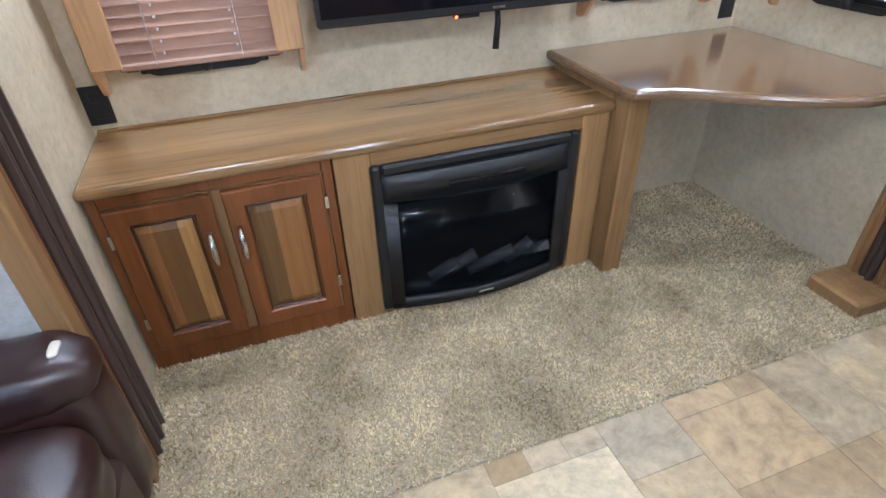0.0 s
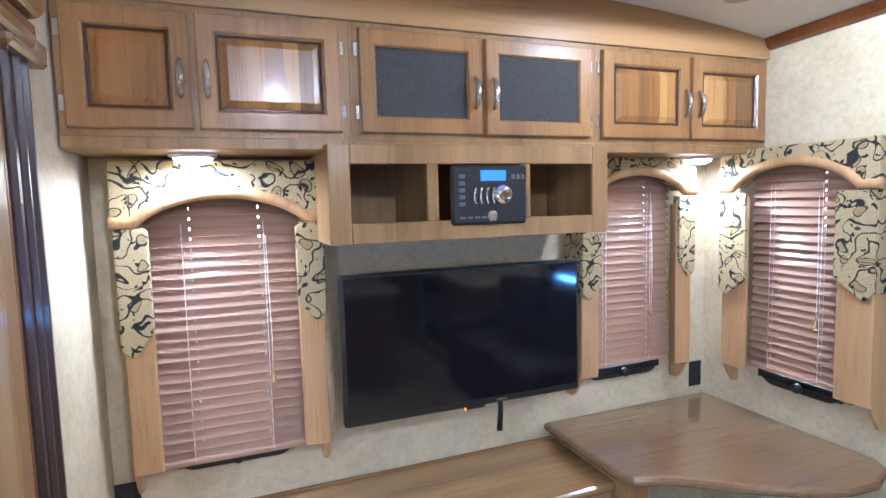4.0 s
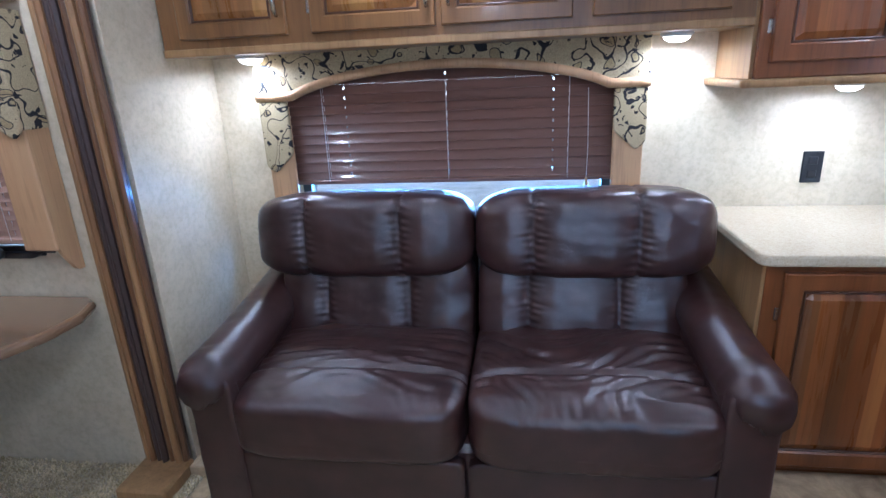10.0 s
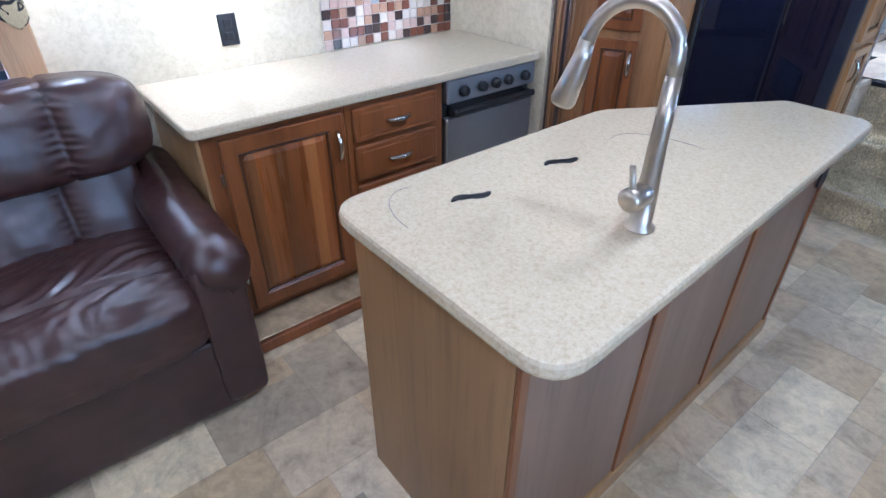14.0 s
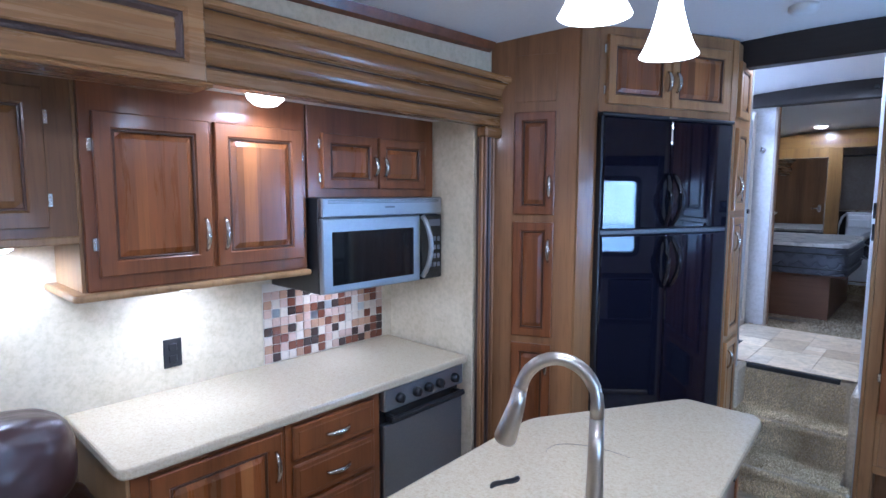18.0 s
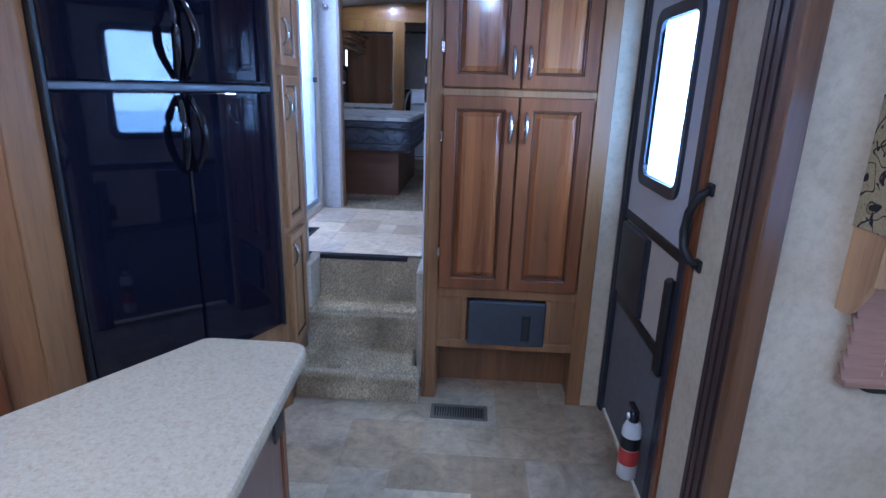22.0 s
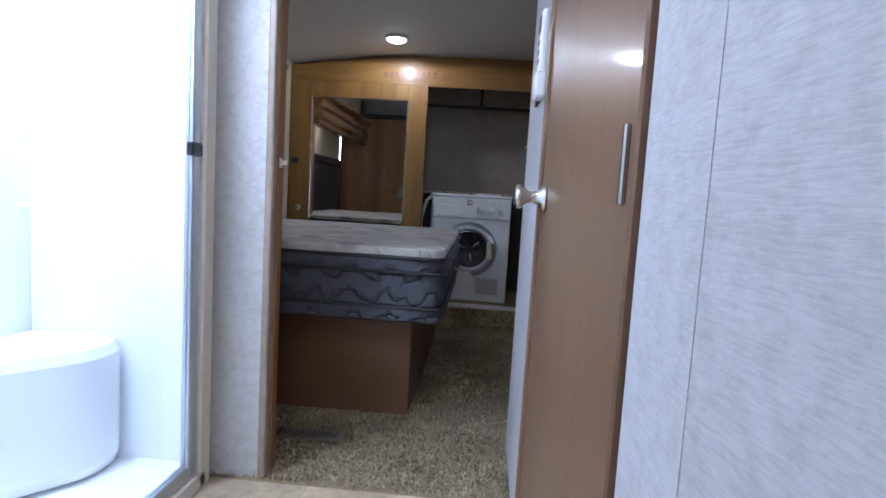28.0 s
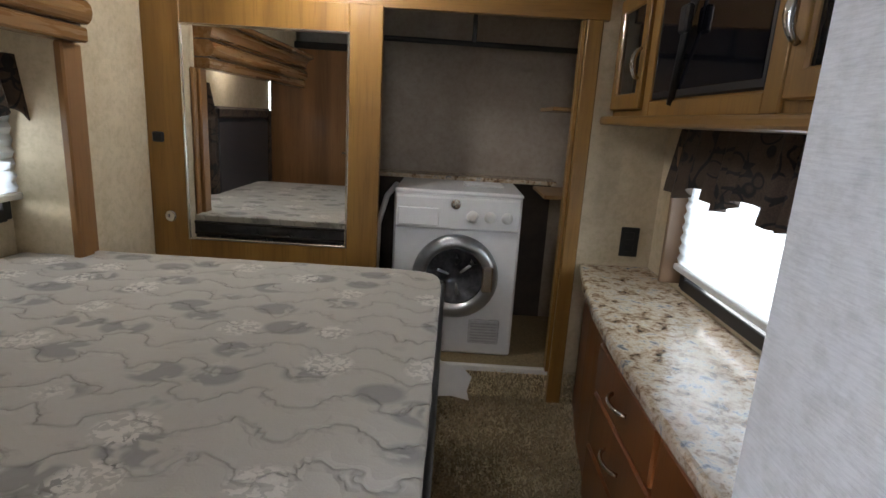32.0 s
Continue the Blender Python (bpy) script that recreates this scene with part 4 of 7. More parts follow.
# ---- living room: rear wall ----
def media_console():
    ob = thing("media_console", "long tan wooden media console against the rear wall", "cabinet", pose(-0.63, 2.74, 0.0))
    L = 1.655
    part("body", B((0, 0.67, 0.0, 0.38, 0.0, 0.655), (0.67, L, 0.06, 0.38, 0.0, 0.655), b=0.003), FACE, ob)
    part("plinth", B((0.0, 0.67, -0.006, 0.002, 0.0, 0.09), b=0.003), DOOR, ob)
    part("face_frame", B((0, 0.03, -0.008, 0, 0.09, 0.655), (0.64, 0.67, -0.008, 0, 0.0, 0.655), (0.03, 0.64, -0.008, 0, 0.62, 0.655), b=0.003), DOOR, ob)
    panel_door(ob, 0.035, 0.315, 0.10, 0.615, -0.008, "r", 0.44, "l", seed=1, panel=STAVEC, hlen=0.12)
    panel_door(ob, 0.345, 0.632, 0.10, 0.615, -0.008, "l", 0.44, "r", seed=2, panel=STAVEC, hlen=0.12)
    part("surround_stile", B((0.675, 0.79, -0.012, 0.06, 0.0, 0.655), b=0.003), FACE, ob)
    part("surround_stile", B((1.545, L - 0.005, -0.012, 0.06, 0.0, 0.655), b=0.003), FACE, ob)
    part("surround_rail", B((0.79, 1.545, -0.012, 0.06, 0.605, 0.655), b=0.003), FACEX, ob)
    part("surround_rail", B((0.79, 1.545, -0.012, 0.06, 0.0, 0.035), b=0.003), FACEX, ob)
    part("top", prism(rounded([(-0.008, -0.028), (L + 0.02, -0.028), (L + 0.02, 0.40), (-0.008, 0.40)], [0.01, 0.03, 0, 0]), 0.657, 0.692, 0.012), TOPX, ob, "glossy tan wooden top")
    part("rear_bead", B((0.0, L, 0.385, 0.402, 0.690, 0.702), b=0.003), FACEX, ob)


def fireplace():
    ob = thing("electric_fireplace", "black electric fireplace insert with bowed glass front", "fireplace", pose(0.152, 2.722, 0.035))
    W, H = 0.742, 0.575
    part("firebox", B((0.02, W - 0.02, 0.02, 0.09, 0.01, H - 0.01), b=0), BLACK, ob)

    def bow(u, k=0.055):
        return -k * (1 - (2 * u / W - 1) ** 2)

    def strip(z0, z1, x0, x1, off, thick, k=0.055):
        bm = bmesh.new()
        n = 20
        rows = []
        for q in range(n + 1):
            x = x0 + (x1 - x0) * q / n
            y = bow(x, k) + off
            rows.append([bm.verts.new((x, y, z0)), bm.verts.new((x, y, z1)), bm.verts.new((x, y + thick, z1)), bm.verts.new((x, y + thick, z0))])
        for r0, r1 in zip(rows, rows[1:]):
            for j in range(4):
                bm.faces.new((r0[j], r0[(j + 1) % 4], r1[(j + 1) % 4], r1[j])).smooth = j in (0, 2)
        bm.faces.new(rows[0])
        bm.faces.new(rows[-1])
        bmesh.ops.recalc_face_normals(bm, faces=bm.faces[:])
        return bm
    part("outer_frame", B((0, 0.035, -0.018, 0.02, 0, H), (W - 0.035, W, -0.018, 0.02, 0, H), (0.035, W - 0.035, -0.018, 0.02, H - 0.035, H), b=0.008), BLACK, ob)
    part("top_hood", strip(H - 0.13, H - 0.035, 0.03, W - 0.03, -0.006, 0.03, 0.03), BLACK, ob)
    part("vent_slot", strip(H - 0.100, H - 0.082, 0.25, 0.53, -0.008, 0.01, 0.03), GLOSSBLACK, ob)
    part("stile", strip(0.02, H - 0.135, 0.03, 0.075, -0.006, 0.03), BLACK, ob)
    part("stile", strip(0.02, H - 0.135, W - 0.075, W - 0.03, -0.006, 0.03), BLACK, ob)
    part("bottom_rail", strip(0.0, 0.045, 0.03, W - 0.03, -0.006, 0.03), BLACK, ob)
    part("glass_front", strip(0.045, H - 0.135, 0.07, W - 0.07, 0.004, 0.006), SMOKED, ob, "smoked bowed glass").visible_shadow = False
    part("badge", B((0.35, 0.41, bow(0.38) - 0.012, bow(0.38) - 0.004, 0.016, 0.026), b=0.002), NICKEL, ob)
    # faint log bed behind the glass
    for k in range(6):
        x = 0.18 + 0.075 * k
        part("log", tube([(x, 0.0, 0.10 + 0.02 * (k % 2)), (x + 0.10, -0.012, 0.13 + 0.02 * ((k + 1) % 3))], 0.024, 8), plain("ash_log", (0.075, 0.072, 0.07), 0.9, vary=0.5, scale=40, relief=0.6) if k == 0 else bpy.data.materials["ash_log"], ob)


def corner_desk():
    ob = thing("corner_desk", "glossy brown wooden corner desk with a curved front", "desk", pose(0, 0, 0))
    out = [(0.985, 3.135), (0.985, 2.64), (1.01, 2.595), (1.06, 2.575), (1.12, 2.555), (1.20, 2.50), (1.32, 2.405), (1.46, 2.315), (1.60, 2.26), (1.74, 2.25), (1.85, 2.29), (1.893, 2.35), (1.893, 3.135)]
    part("desktop", prism(out, 0.732, 0.77, 0.014), DESKTOP, ob, "glossy brown wooden desktop")
    part("leg", B((1.03, 1.115, 2.64, 2.735, 0.0, 0.731), b=0.006), FACE, ob, "square tan wooden post")
    part("side_panel", B((1.03, 1.055, 2.735, 3.13, 0.0, 0.731), b=0.002), FACE, ob)


def television():
    ob = thing("television", "large black flat television on the rear wall", "television", pose(0.565, 2.955, 1.235))
    part("bezel", B((-0.475, 0.475, 0.0, 0.035, -0.265, 0.262), b=0.006), BLACK, ob)
    part("screen", B((-0.462, 0.462, -0.002, 0.004, -0.238, 0.25), b=0.001), GLOSSBLACK, ob, "dark glossy screen")
    part("maker_mark", B((0.10, 0.145, -0.004, 0.0, -0.256, -0.248), b=0.001), NICKEL, ob)
    part("rear_housing", B((-0.34, 0.34, 0.035, 0.075, -0.20, 0.18), b=0.012), BLACK, ob)
    part("wall_mount", B((-0.18, 0.18, 0.075, 0.188, -0.12, 0.12), b=0.004), BLACK, ob)
    part("light_bar", B((-0.03, 0.06, 0.01, 0.03, -0.278, -0.266), b=0.003), BLACK, ob)
    part("standby_lamp", B((-0.028, -0.020, 0.006, 0.012, -0.276, -0.268), b=0.001), glow("red_lamp", (1.0, 0.15, 0.05), 3.0), ob)
    part("strap", tube([(0.14, 0.05, -0.25), (0.142, 0.046, -0.31), (0.138, 0.05, -0.40)], [0.010, 0.010, 0.012], 6, flat=0.25), BLACK, ob, "black hanging strap")
    part("cable", tube([(0.20, 0.05, -0.255), (0.215, 0.06, -0.275), (0.23, 0.08, -0.285), (0.238, 0.10, -0.27)], 0.003, 6), WHITEP, ob)


def stereo_box():
    ob = thing("stereo_shelf", "tan wooden open shelf box under the cabinets", "shelf", pose(0.035, 2.775, 1.615))
    W, H, D = 0.99, 0.30, 0.365
    part("bottom", B((0, W, 0, D, 0, 0.018), b=0.002), FACE, ob)
    part("side", B((0, 0.02, 0, D, 0.018, H), b=0.002), FACE, ob)
    part("side", B((W - 0.02, W, 0, D, 0.018, H), b=0.002), FACE, ob)
    part("back", B((0.02, W - 0.02, D - 0.012, D, 0.018, H), b=0), FACE, ob)
    part("divider", B((0.31, 0.33, 0.02, D, 0.018, H), b=0), FACE, ob)
    part("divider", B((0.65, 0.67, 0.02, D, 0.018, H), b=0), FACE, ob)
    part("front_frame", B((0, 0.065, -0.018, 0, 0, H), (W - 0.065, W, -0.018, 0, 0, H), (0.065, W - 0.065, -0.018, 0, H - 0.06, H), (0.065, W - 0.065, -0.018, 0, 0, 0.062), (0.305, 0.345, -0.018, 0, 0.062, H - 0.06), (0.635, 0.675, -0.018, 0, 0.062, H - 0.06), b=0.003), FACE, ob)
    st = thing("car_stereo", "black wall stereo with a blue display and silver dial", "stereo", pose(0.42, 2.748, 1.665))
    part("faceplate", B((-0.005, 0.265, -0.012, 0.008, -0.005, 0.185), b=0.008), BLACK, st)
    part("display", B((0.095, 0.185, -0.015, -0.010, 0.135, 0.168), b=0.003), BLUELCD, st, "lit blue display")
    part("volume_dial", lathe([(0.032, -0.012), (0.032, -0.024), (0.024, -0.032), (0.01, -0.033)], 28, "y", (0.172, 0, 0.09)), CHROME, st, "round silver dial")
    for k in range(4):
        a = [(0.150 - 0.022 * k - 0.012 * math.cos(q), -0.014, 0.088 + 0.030 * math.sin(q)) for q in np.linspace(-1.0, 1.0, 7)]
        part("arc_button", tube(a, 0.005, 6), CHROME if k else NICKEL, st, "curved silver button")
    for k in range(5):
        part("button", B((0.018, 0.040, -0.015, -0.010, 0.055 + 0.022 * k, 0.068 + 0.022 * k), b=0.002), DARKGREY, st)
    for k in range(3):
        part("button", B((0.205 + 0.018 * k, 0.218 + 0.018 * k, -0.015, -0.010, 0.14, 0.155), b=0.002), DARKGREY, st)
    for k in range(4):
        part("button", B((0.022 + 0.025 * k, 0.040 + 0.025 * k, -0.015, -0.010, 0.015, 0.022), b=0.001), DARKGREY, st)
    part("badge", lathe([(0.018, -0.011), (0.018, -0.015), (0.015, -0.016)], 16, "y", (0.135, 0, 0.022)), NICKEL, st)


def rear_cabinets():
    """Upper cabinets right across the rear wall under the arched fascia."""
    units = [(-0.635, 0.125, [(-0.615, -0.315), (-0.30, 0.098)], "panel"), (0.125, 1.025, [(0.155, 0.565), (0.58, 1.0)], "cloth"), (1.025, 1.895, [(1.052, 1.462), (1.478, 1.875)], "panel")]
    for n, (x0, x1, doors, centre) in enumerate(units):
        ob = thing("upper_cabinet", ("tan wooden upper cabinet with two dark cloth doors" if centre == "cloth" else "tan wooden upper cabinet with two raised-panel doors"), "cabinet", pose(0, 2.835, 0), "rear upper cabinets")
        part("body", B((x0, x1, 0.0, 0.305, 1.92, 2.30), b=0.002), FACE, ob)
        part("bottom_rail", B((x0, x1, -0.012, 0.305, 1.90, 1.935), b=0.004), FACE, ob)
        for k, (a, c) in enumerate(doors):
            panel_door(ob, a, c, 1.955, 2.27, 0.0, "r" if k == 0 else "l", 2.09, "l" if k == 0 else "r", centre=centre, rail=0.052, seed=10 * n + k, frame=DOORL, panel=STAVEL)
    # arched fascia above the doors
    pts = [(-0.635, 2.29), (1.895, 2.29)] + [(x, ceil_z(x, 2.83) - 0.002) for x in np.linspace(1.895, -0.635, 22)]
    single("arched_fascia", prism(pts, 2.822, 2.842, 0, "y"), FASCIA, "figured tan wooden fascia curving under the ceiling", "panel")


DOORL = wood("light_cherry", (0.34, 0.175, 0.065), (0.21, 0.10, 0.037), "z", 0.30)
STAVEC = wood("console_staves", (0.29, 0.15, 0.055), (0.19, 0.095, 0.036), "z", 0.28, island=0.5)
STAVEL = wood("light_mixed_staves", (0.33, 0.175, 0.065), (0.21, 0.105, 0.038), "z", 0.26, island=0.3)
FASCIA = wood("figured_fascia", (0.40, 0.23, 0.10), (0.19, 0.095, 0.038), "x", 0.28, scale=0.4)
media_console()
fireplace()
corner_desk()
television()
stereo_box()
rear_cabinets()
blind_window(pose(-0.255, RY - 0.008, 0), 0.43, 0.885, 1.69, 1.70, 1.37, "arched rear window with a rosy wooden blind and vine-fabric valance", bar_h=1.785, tip=1.885, over=0.09)
blind_window(pose(1.395, RY - 0.008, 0), 0.41, 0.955, 1.76, 1.755, 1.40, "arched rear window with a rosy wooden blind beside the desk corner", bar_h=1.845, tip=1.90, over=0.09, gap=0.036)
blind_window(pose(RX - 0.008, 2.64, 0, 0, 0, -90), 0.36, 0.955, 1.77, 1.76, 1.38, "arched side window with a rosy wooden blind above the desk", bar_h=1.86, tip=1.92, over=0.13, deep=0.09, gap=0.036)
outlet(pose(-0.602, RY - 0.001, 0.778))
outlet(pose(1.845, RY - 0.001, 0.865))
puck(-0.33, 2.965, 1.90, 0.055, 8.5, "round under-cabinet light, switched on")
puck(1.66, 2.965, 1.90, 0.055, 7, "round under-cabinet light, switched on")
spk = thing("ceiling_speaker", "round white speaker in the ceiling", "speaker", pose(1.44, 2.58, ceil_z(1.44, 2.58) - 0.002))
part("ring", lathe([(0.085, 0.004), (0.085, -0.016), (0.075, -0.024), (0.066, -0.022)], 32), WHITEP, spk)
part("grille", lathe([(0.067, -0.018), (0.067, -0.021), (0.02, -0.024)], 32), plain("grey_grille", (0.45, 0.44, 0.43), 0.7, vary=0.3, scale=300), spk, "grey perforated grille")
puck(1.27, 2.09, ceil_z(1.27, 2.09), 0.075, 12, "round white ceiling light, switched on", name="ceiling_light")


# ---- slide-out surround ----
def crown_run(name, m, length, label):
    """A deep moulded valance along a slide-out: stacked mouldings with dark grooves between them."""
    ob = thing(name, label, "moulding", m)

    def piece(nm, prof, material, inset=0.0):
        part(nm, sweep(prof, inset, length - inset), material, ob)
    piece("fascia_board", [(0, 0), (-0.066, 0), (-0.074, 0.006), (-0.074, 0.040), (-0.068, 0.046), (0, 0.046)], MOULD)
    piece("groove", [(0, 0.046), (-0.058, 0.046), (-0.058, 0.053), (0, 0.053)], COLDARK, 0.004)
    arc = [(-0.068 - 0.028 * math.sin(a), 0.090 - 0.037 * math.cos(a)) for a in np.linspace(0.0, math.pi, 10)]
    piece("half_round", [(0, 0.053)] + arc + [(0, 0.127)], MOULD)
    piece("groove", [(0, 0.127), (-0.066, 0.127), (-0.066, 0.133), (0, 0.133)], COLDARK, 0.004)
    piece("bead", [(0, 0.133), (-0.080, 0.133), (-0.086, 0.139), (-0.080, 0.145), (0, 0.145)], MOULD)
    cove = [(-0.084 - 0.042 * (1 - math.cos(a)), 0.145 + 0.055 * math.sin(a)) for a in np.linspace(0.0, math.pi / 2, 8)]
    piece("cove", [(0, 0.145)] + cove + [(0, 0.200)], MOULD)
    piece("groove", [(0, 0.200), (-0.120, 0.200), (-0.120, 0.205), (0, 0.205)], COLDARK, 0.004)
    piece("top_board", [(0, 0.205), (-0.132, 0.205), (-0.142, 0.211), (-0.142, 0.228), (-0.136, 0.234), (0, 0.234)], MOULD)
    return ob


def fluted_column(name, m, z1, label, width=0.19, dark=(2, 3), foot=False):
    ob = thing(name, label, "column", m)
    n = 7
    w = width / n
    order = (0.010, 0.020, 0.014, 0.022, 0.014, 0.020, 0.010)
    for k in range(n):
        part("flute", B((k * w + 0.0015, (k + 1) * w - 0.0015, -0.022 - order[k], 0, 0.0, z1), b=0.008), (COLUMN, COLDARK)[k in dark], ob)
    part("backing", B((0, width, -0.012, 0, 0, z1), b=0), COLDARK, ob)
    part("cap", B((-0.012, width + 0.012, -0.065, 0, z1 - 0.02, z1 + 0.033), b=0.008), MOULD, ob, "wooden cap block")
    if foot:
        part("foot", B((-0.01, width + 0.01, -0.20, 0, 0, 0.065), b=0.010), FACE, ob, "tan wooden base block")
    return ob


COLDARK = wood("column_dark_stain", (0.07, 0.042, 0.034), (0.030, 0.020, 0.018), "z", 0.34)
crown_run("slide_valance", pose(RX, 2.265, 2.09, 0, 0, -90), 3.98, "deep moulded wooden valance over the slide-out")
box = thing("valance_box", "raised moulded wooden box on the slide-out valance", "moulding", pose(RX - 0.150, 0.45, 2.07, 0, 0, -90))
part("body", B((0, 0.64, 0.0, 0.148, 0.0, 0.262), b=0.003), MOULD, box)
part("frame", ring(0, 0.64, 0.0, 0.245, 0.058, -0.022, 0.0, 0.006, 0.010), MOULD, box)
part("inner_moulding", ring(0.058, 0.582, 0.058, 0.187, 0.020, -0.014, 0.0, 0.004, 0.010), COLDARK, box)
part("panel", B((0.078, 0.562, -0.012, 0, 0.078, 0.167), b=0.008), MOULD, box)
part("top_moulding", sweep([(0.148, 0.262), (0.0, 0.245), (-0.024, 0.245), (-0.040, 0.256), (-0.040, 0.272), (0.148, 0.272)], -0.02, 0.66), MOULD, box)
part("lower_bead", sweep([(0.148, -0.012), (-0.026, -0.012), (-0.030, -0.006), (-0.026, 0.0), (0.148, 0.0)], -0.012, 0.652), MOULD, box)
fluted_column("fluted_column", pose(RX, 2.275, 0.0, 0, 0, -90), 2.055, "tall fluted dark-stained wooden column beside the sofa", foot=True)
fluted_column("fluted_column", pose(RX, -1.63, 0.0, 0, 0, -90), 2.055, "tall fluted dark-stained wooden column beside the kitchen", 0.11)
# dinette slide trims on the entry side
fluted_column("fluted_column", pose(LXR, 2.345, 0.0, 0, 0, 90), 2.055, "tall fluted dark-stained wooden column beside the console", 0.19, (1, 2, 3, 4, 5))
fluted_column("fluted_column", pose(LXF, -1.905, 0.0, 0, 0, 90), 2.055, "tall fluted dark-stained wooden column beside the entry door", 0.13, (0, 1, 2, 3, 4, 5, 6))
single("trim_board", B((0.0, 0.05, -0.035, 0.02, 0.0, 2.055), b=0.005), COLUMN, "dark brown wooden trim board of the dinette slide-out", "trim", pose(LXF, -1.773, 0.0, 0, 0, 90))
single("trim_board", B((0.0, 0.06, -0.035, 0.02, 0.0, 2.055), b=0.005), FACE, "tan wooden trim board of the dinette slide-out", "trim", pose(LXR, 2.283, 0.0, 0, 0, 90))
crown_run("slide_valance", pose(LXR + 0.0, -2.06, 2.055, 0, 0, 90), 4.5, "deep moulded wooden valance over the dinette slide-out")
blind_window(pose(-0.985, -1.757, 0, 0, 0, 180), 0.38, 0.90, 1.60, 1.62, 1.36, "dinette end window with a rosy wooden blind", bar_h=1.70, tip=1.80, over=0.06, wood_z=1.13)
blind_window(pose(-1.352, 0.2, 0, 0, 0, 90), 1.75, 0.95, 1.60, 1.60, 1.30, "wide dinette window with a wooden blind", bar_h=1.68, tip=1.80, over=0.06, pitch=0.06)



# ---- sofa and kitchen slide-out ----
def sofa():
    """Local x along the sofa, -y to the room; 1.80 m wide."""
    ob = thing("loveseat", "dark brown leather two-seat reclining sofa in the slide-out", "sofa", pose(1.62, 1.84, 0.0, 0, 0, -90))
    W = 1.80
    part("base", B((0.10, W - 0.10, 0.045, 0.80, 0.03, 0.36), b=0.02), LEATHER, ob)
    for x0, x1 in ((0.09, 0.895), (0.905, W - 0.09)):
        part("front_panel", cushion(x1 - x0, 0.07, 0.30, 0.12, 16, 0.004, 3, at=((x0 + x1) / 2, 0.035, 0.035)), LEATHER, ob)
    for k, (x0, x1) in enumerate(((0.125, 0.899), (0.901, W - 0.125))):
        w = x1 - x0
        bm = cushion(w, 0.72, 0.225, 0.30, 66, 0.003, 5 + k, at=((x0 + x1) / 2, 0.315, 0.325), belly=0.025)
        for v in bm.verts:
            front = max(0.0, min(1.0, 1 - (v.co.y - 0.03) / 0.16))
            if v.co.z > 0.40:
                # long slack folds across the seat, short gathers on the rolled front
                warp = noise.noise(Vector((v.co.x * 2.1, v.co.y * 3.0, 5.0 + k)))
                t = noise.noise(Vector((v.co.x * 2.2, v.co.y * 26 + 5 * warp, 9.1 * k)))
                q = noise.noise(Vector((v.co.x * 5.0 + 3 * warp, v.co.y * 34 + 6 * warp, 4.4 + k)))
                g = noise.noise(Vector((v.co.x * 24 + 5 * noise.noise(v.co * 4), v.co.y * 5, 3.3 + k)))
                v.co.z += (0.020 * (0.5 - abs(t)) + 0.010 * (0.4 - abs(q))) * (1 - front)
                v.co.z += 0.017 * (0.4 - abs(g)) * max(0.0, front - 0.05) * (1.3 if k else 0.4)
                v.co.z -= 0.016 * math.exp(-((v.co.y - 0.165) / 0.010) ** 2)
            else:
                g = noise.noise(Vector((v.co.x * 17 + 3 * noise.noise(v.co * 4), v.co.z * 6, 1.7 + k)))
                v.co.y += 0.008 * (abs(g) - 0.3) * front * (1.0 if k else 0.4)
        part("seat_cushion", bm, LEATHER, ob)
        # reclined back in two rolls, each gathered along two seams
        o0, o1 = (0.045, 0.898) if k == 0 else (0.902, W - 0.045)
        for nm, z, h, d, yy, lean, sharp in (("lumbar_roll", 0.46, 0.36, 0.22, 0.560, -14, 0.26), ("head_roll", 0.742, 0.325, 0.32, 0.61, -8, 0.46)):
            wid = (o1 - o0) if nm == "head_roll" else (o1 - o0) - 0.09
            bm = cushion(wid, d, h, sharp, 64, 0.004, 20 + 7 * k)
            seams = (-wid * 0.25, wid * 0.18)
            for v in bm.verts:
                sgn = 1 if v.co.y < 0 else -1
                near = min(abs(v.co.x - q) for q in (*seams, -wid / 2, wid / 2))
                v.co.y -= 0.012 * min(1.0, near / 0.09) * sgn
                v.co.y += 0.004 * noise.noise(Vector((v.co.x * 8 + k, v.co.z * 11, 2.0))) * sgn
                for j, sx in enumerate(seams):
                    q = v.co.x - sx
                    g = math.exp(-(q / 0.0065) ** 2)
                    reach = 0.026 + 0.020 * noise.noise(Vector((v.co.z * 21, j + 5.0 * k, 7.0)))
                    pull = math.exp(-(q / reach) ** 2) * (1 - 0.8 * g)
                    v.co.y += (0.020 * g + 0.007 * math.exp(-(q / 0.03) ** 2)) * sgn
                    ridge = math.sin(v.co.z * 2 * math.pi / 0.027 + 3.0 * noise.noise(Vector((v.co.z * 12, j + 3.0 * k, 0))) + (2.4 if q > 0 else 0) + abs(q) * 45)
                    v.co.y += 0.0062 * pull * ridge * sgn * (0.5 + abs(noise.noise(Vector((v.co.z * 15, q * 20, j + 2.0 * k)))))
                    if v.co.z > h * 0.8:
                        v.co.z -= 0.012 * g
            bmesh.ops.rotate(bm, verts=bm.verts[:], cent=(0, 0, 0), matrix=Matrix.Rotation(radians(lean), 3, "X"))
            cxx = (o0 + o1) / 2 if nm == "head_roll" else ((o0 + 0.075 + o1) / 2 if k == 0 else (o0 + o1 - 0.075) / 2)
            bmesh.ops.translate(bm, verts=bm.verts[:], vec=(cxx, yy, z))
            part(nm, bm, LEATHER, ob)
    part("back_shell", B((0.08, 0.895, 0.68, 0.84, 0.2, 0.97), b=0.05), LEATHER, ob)
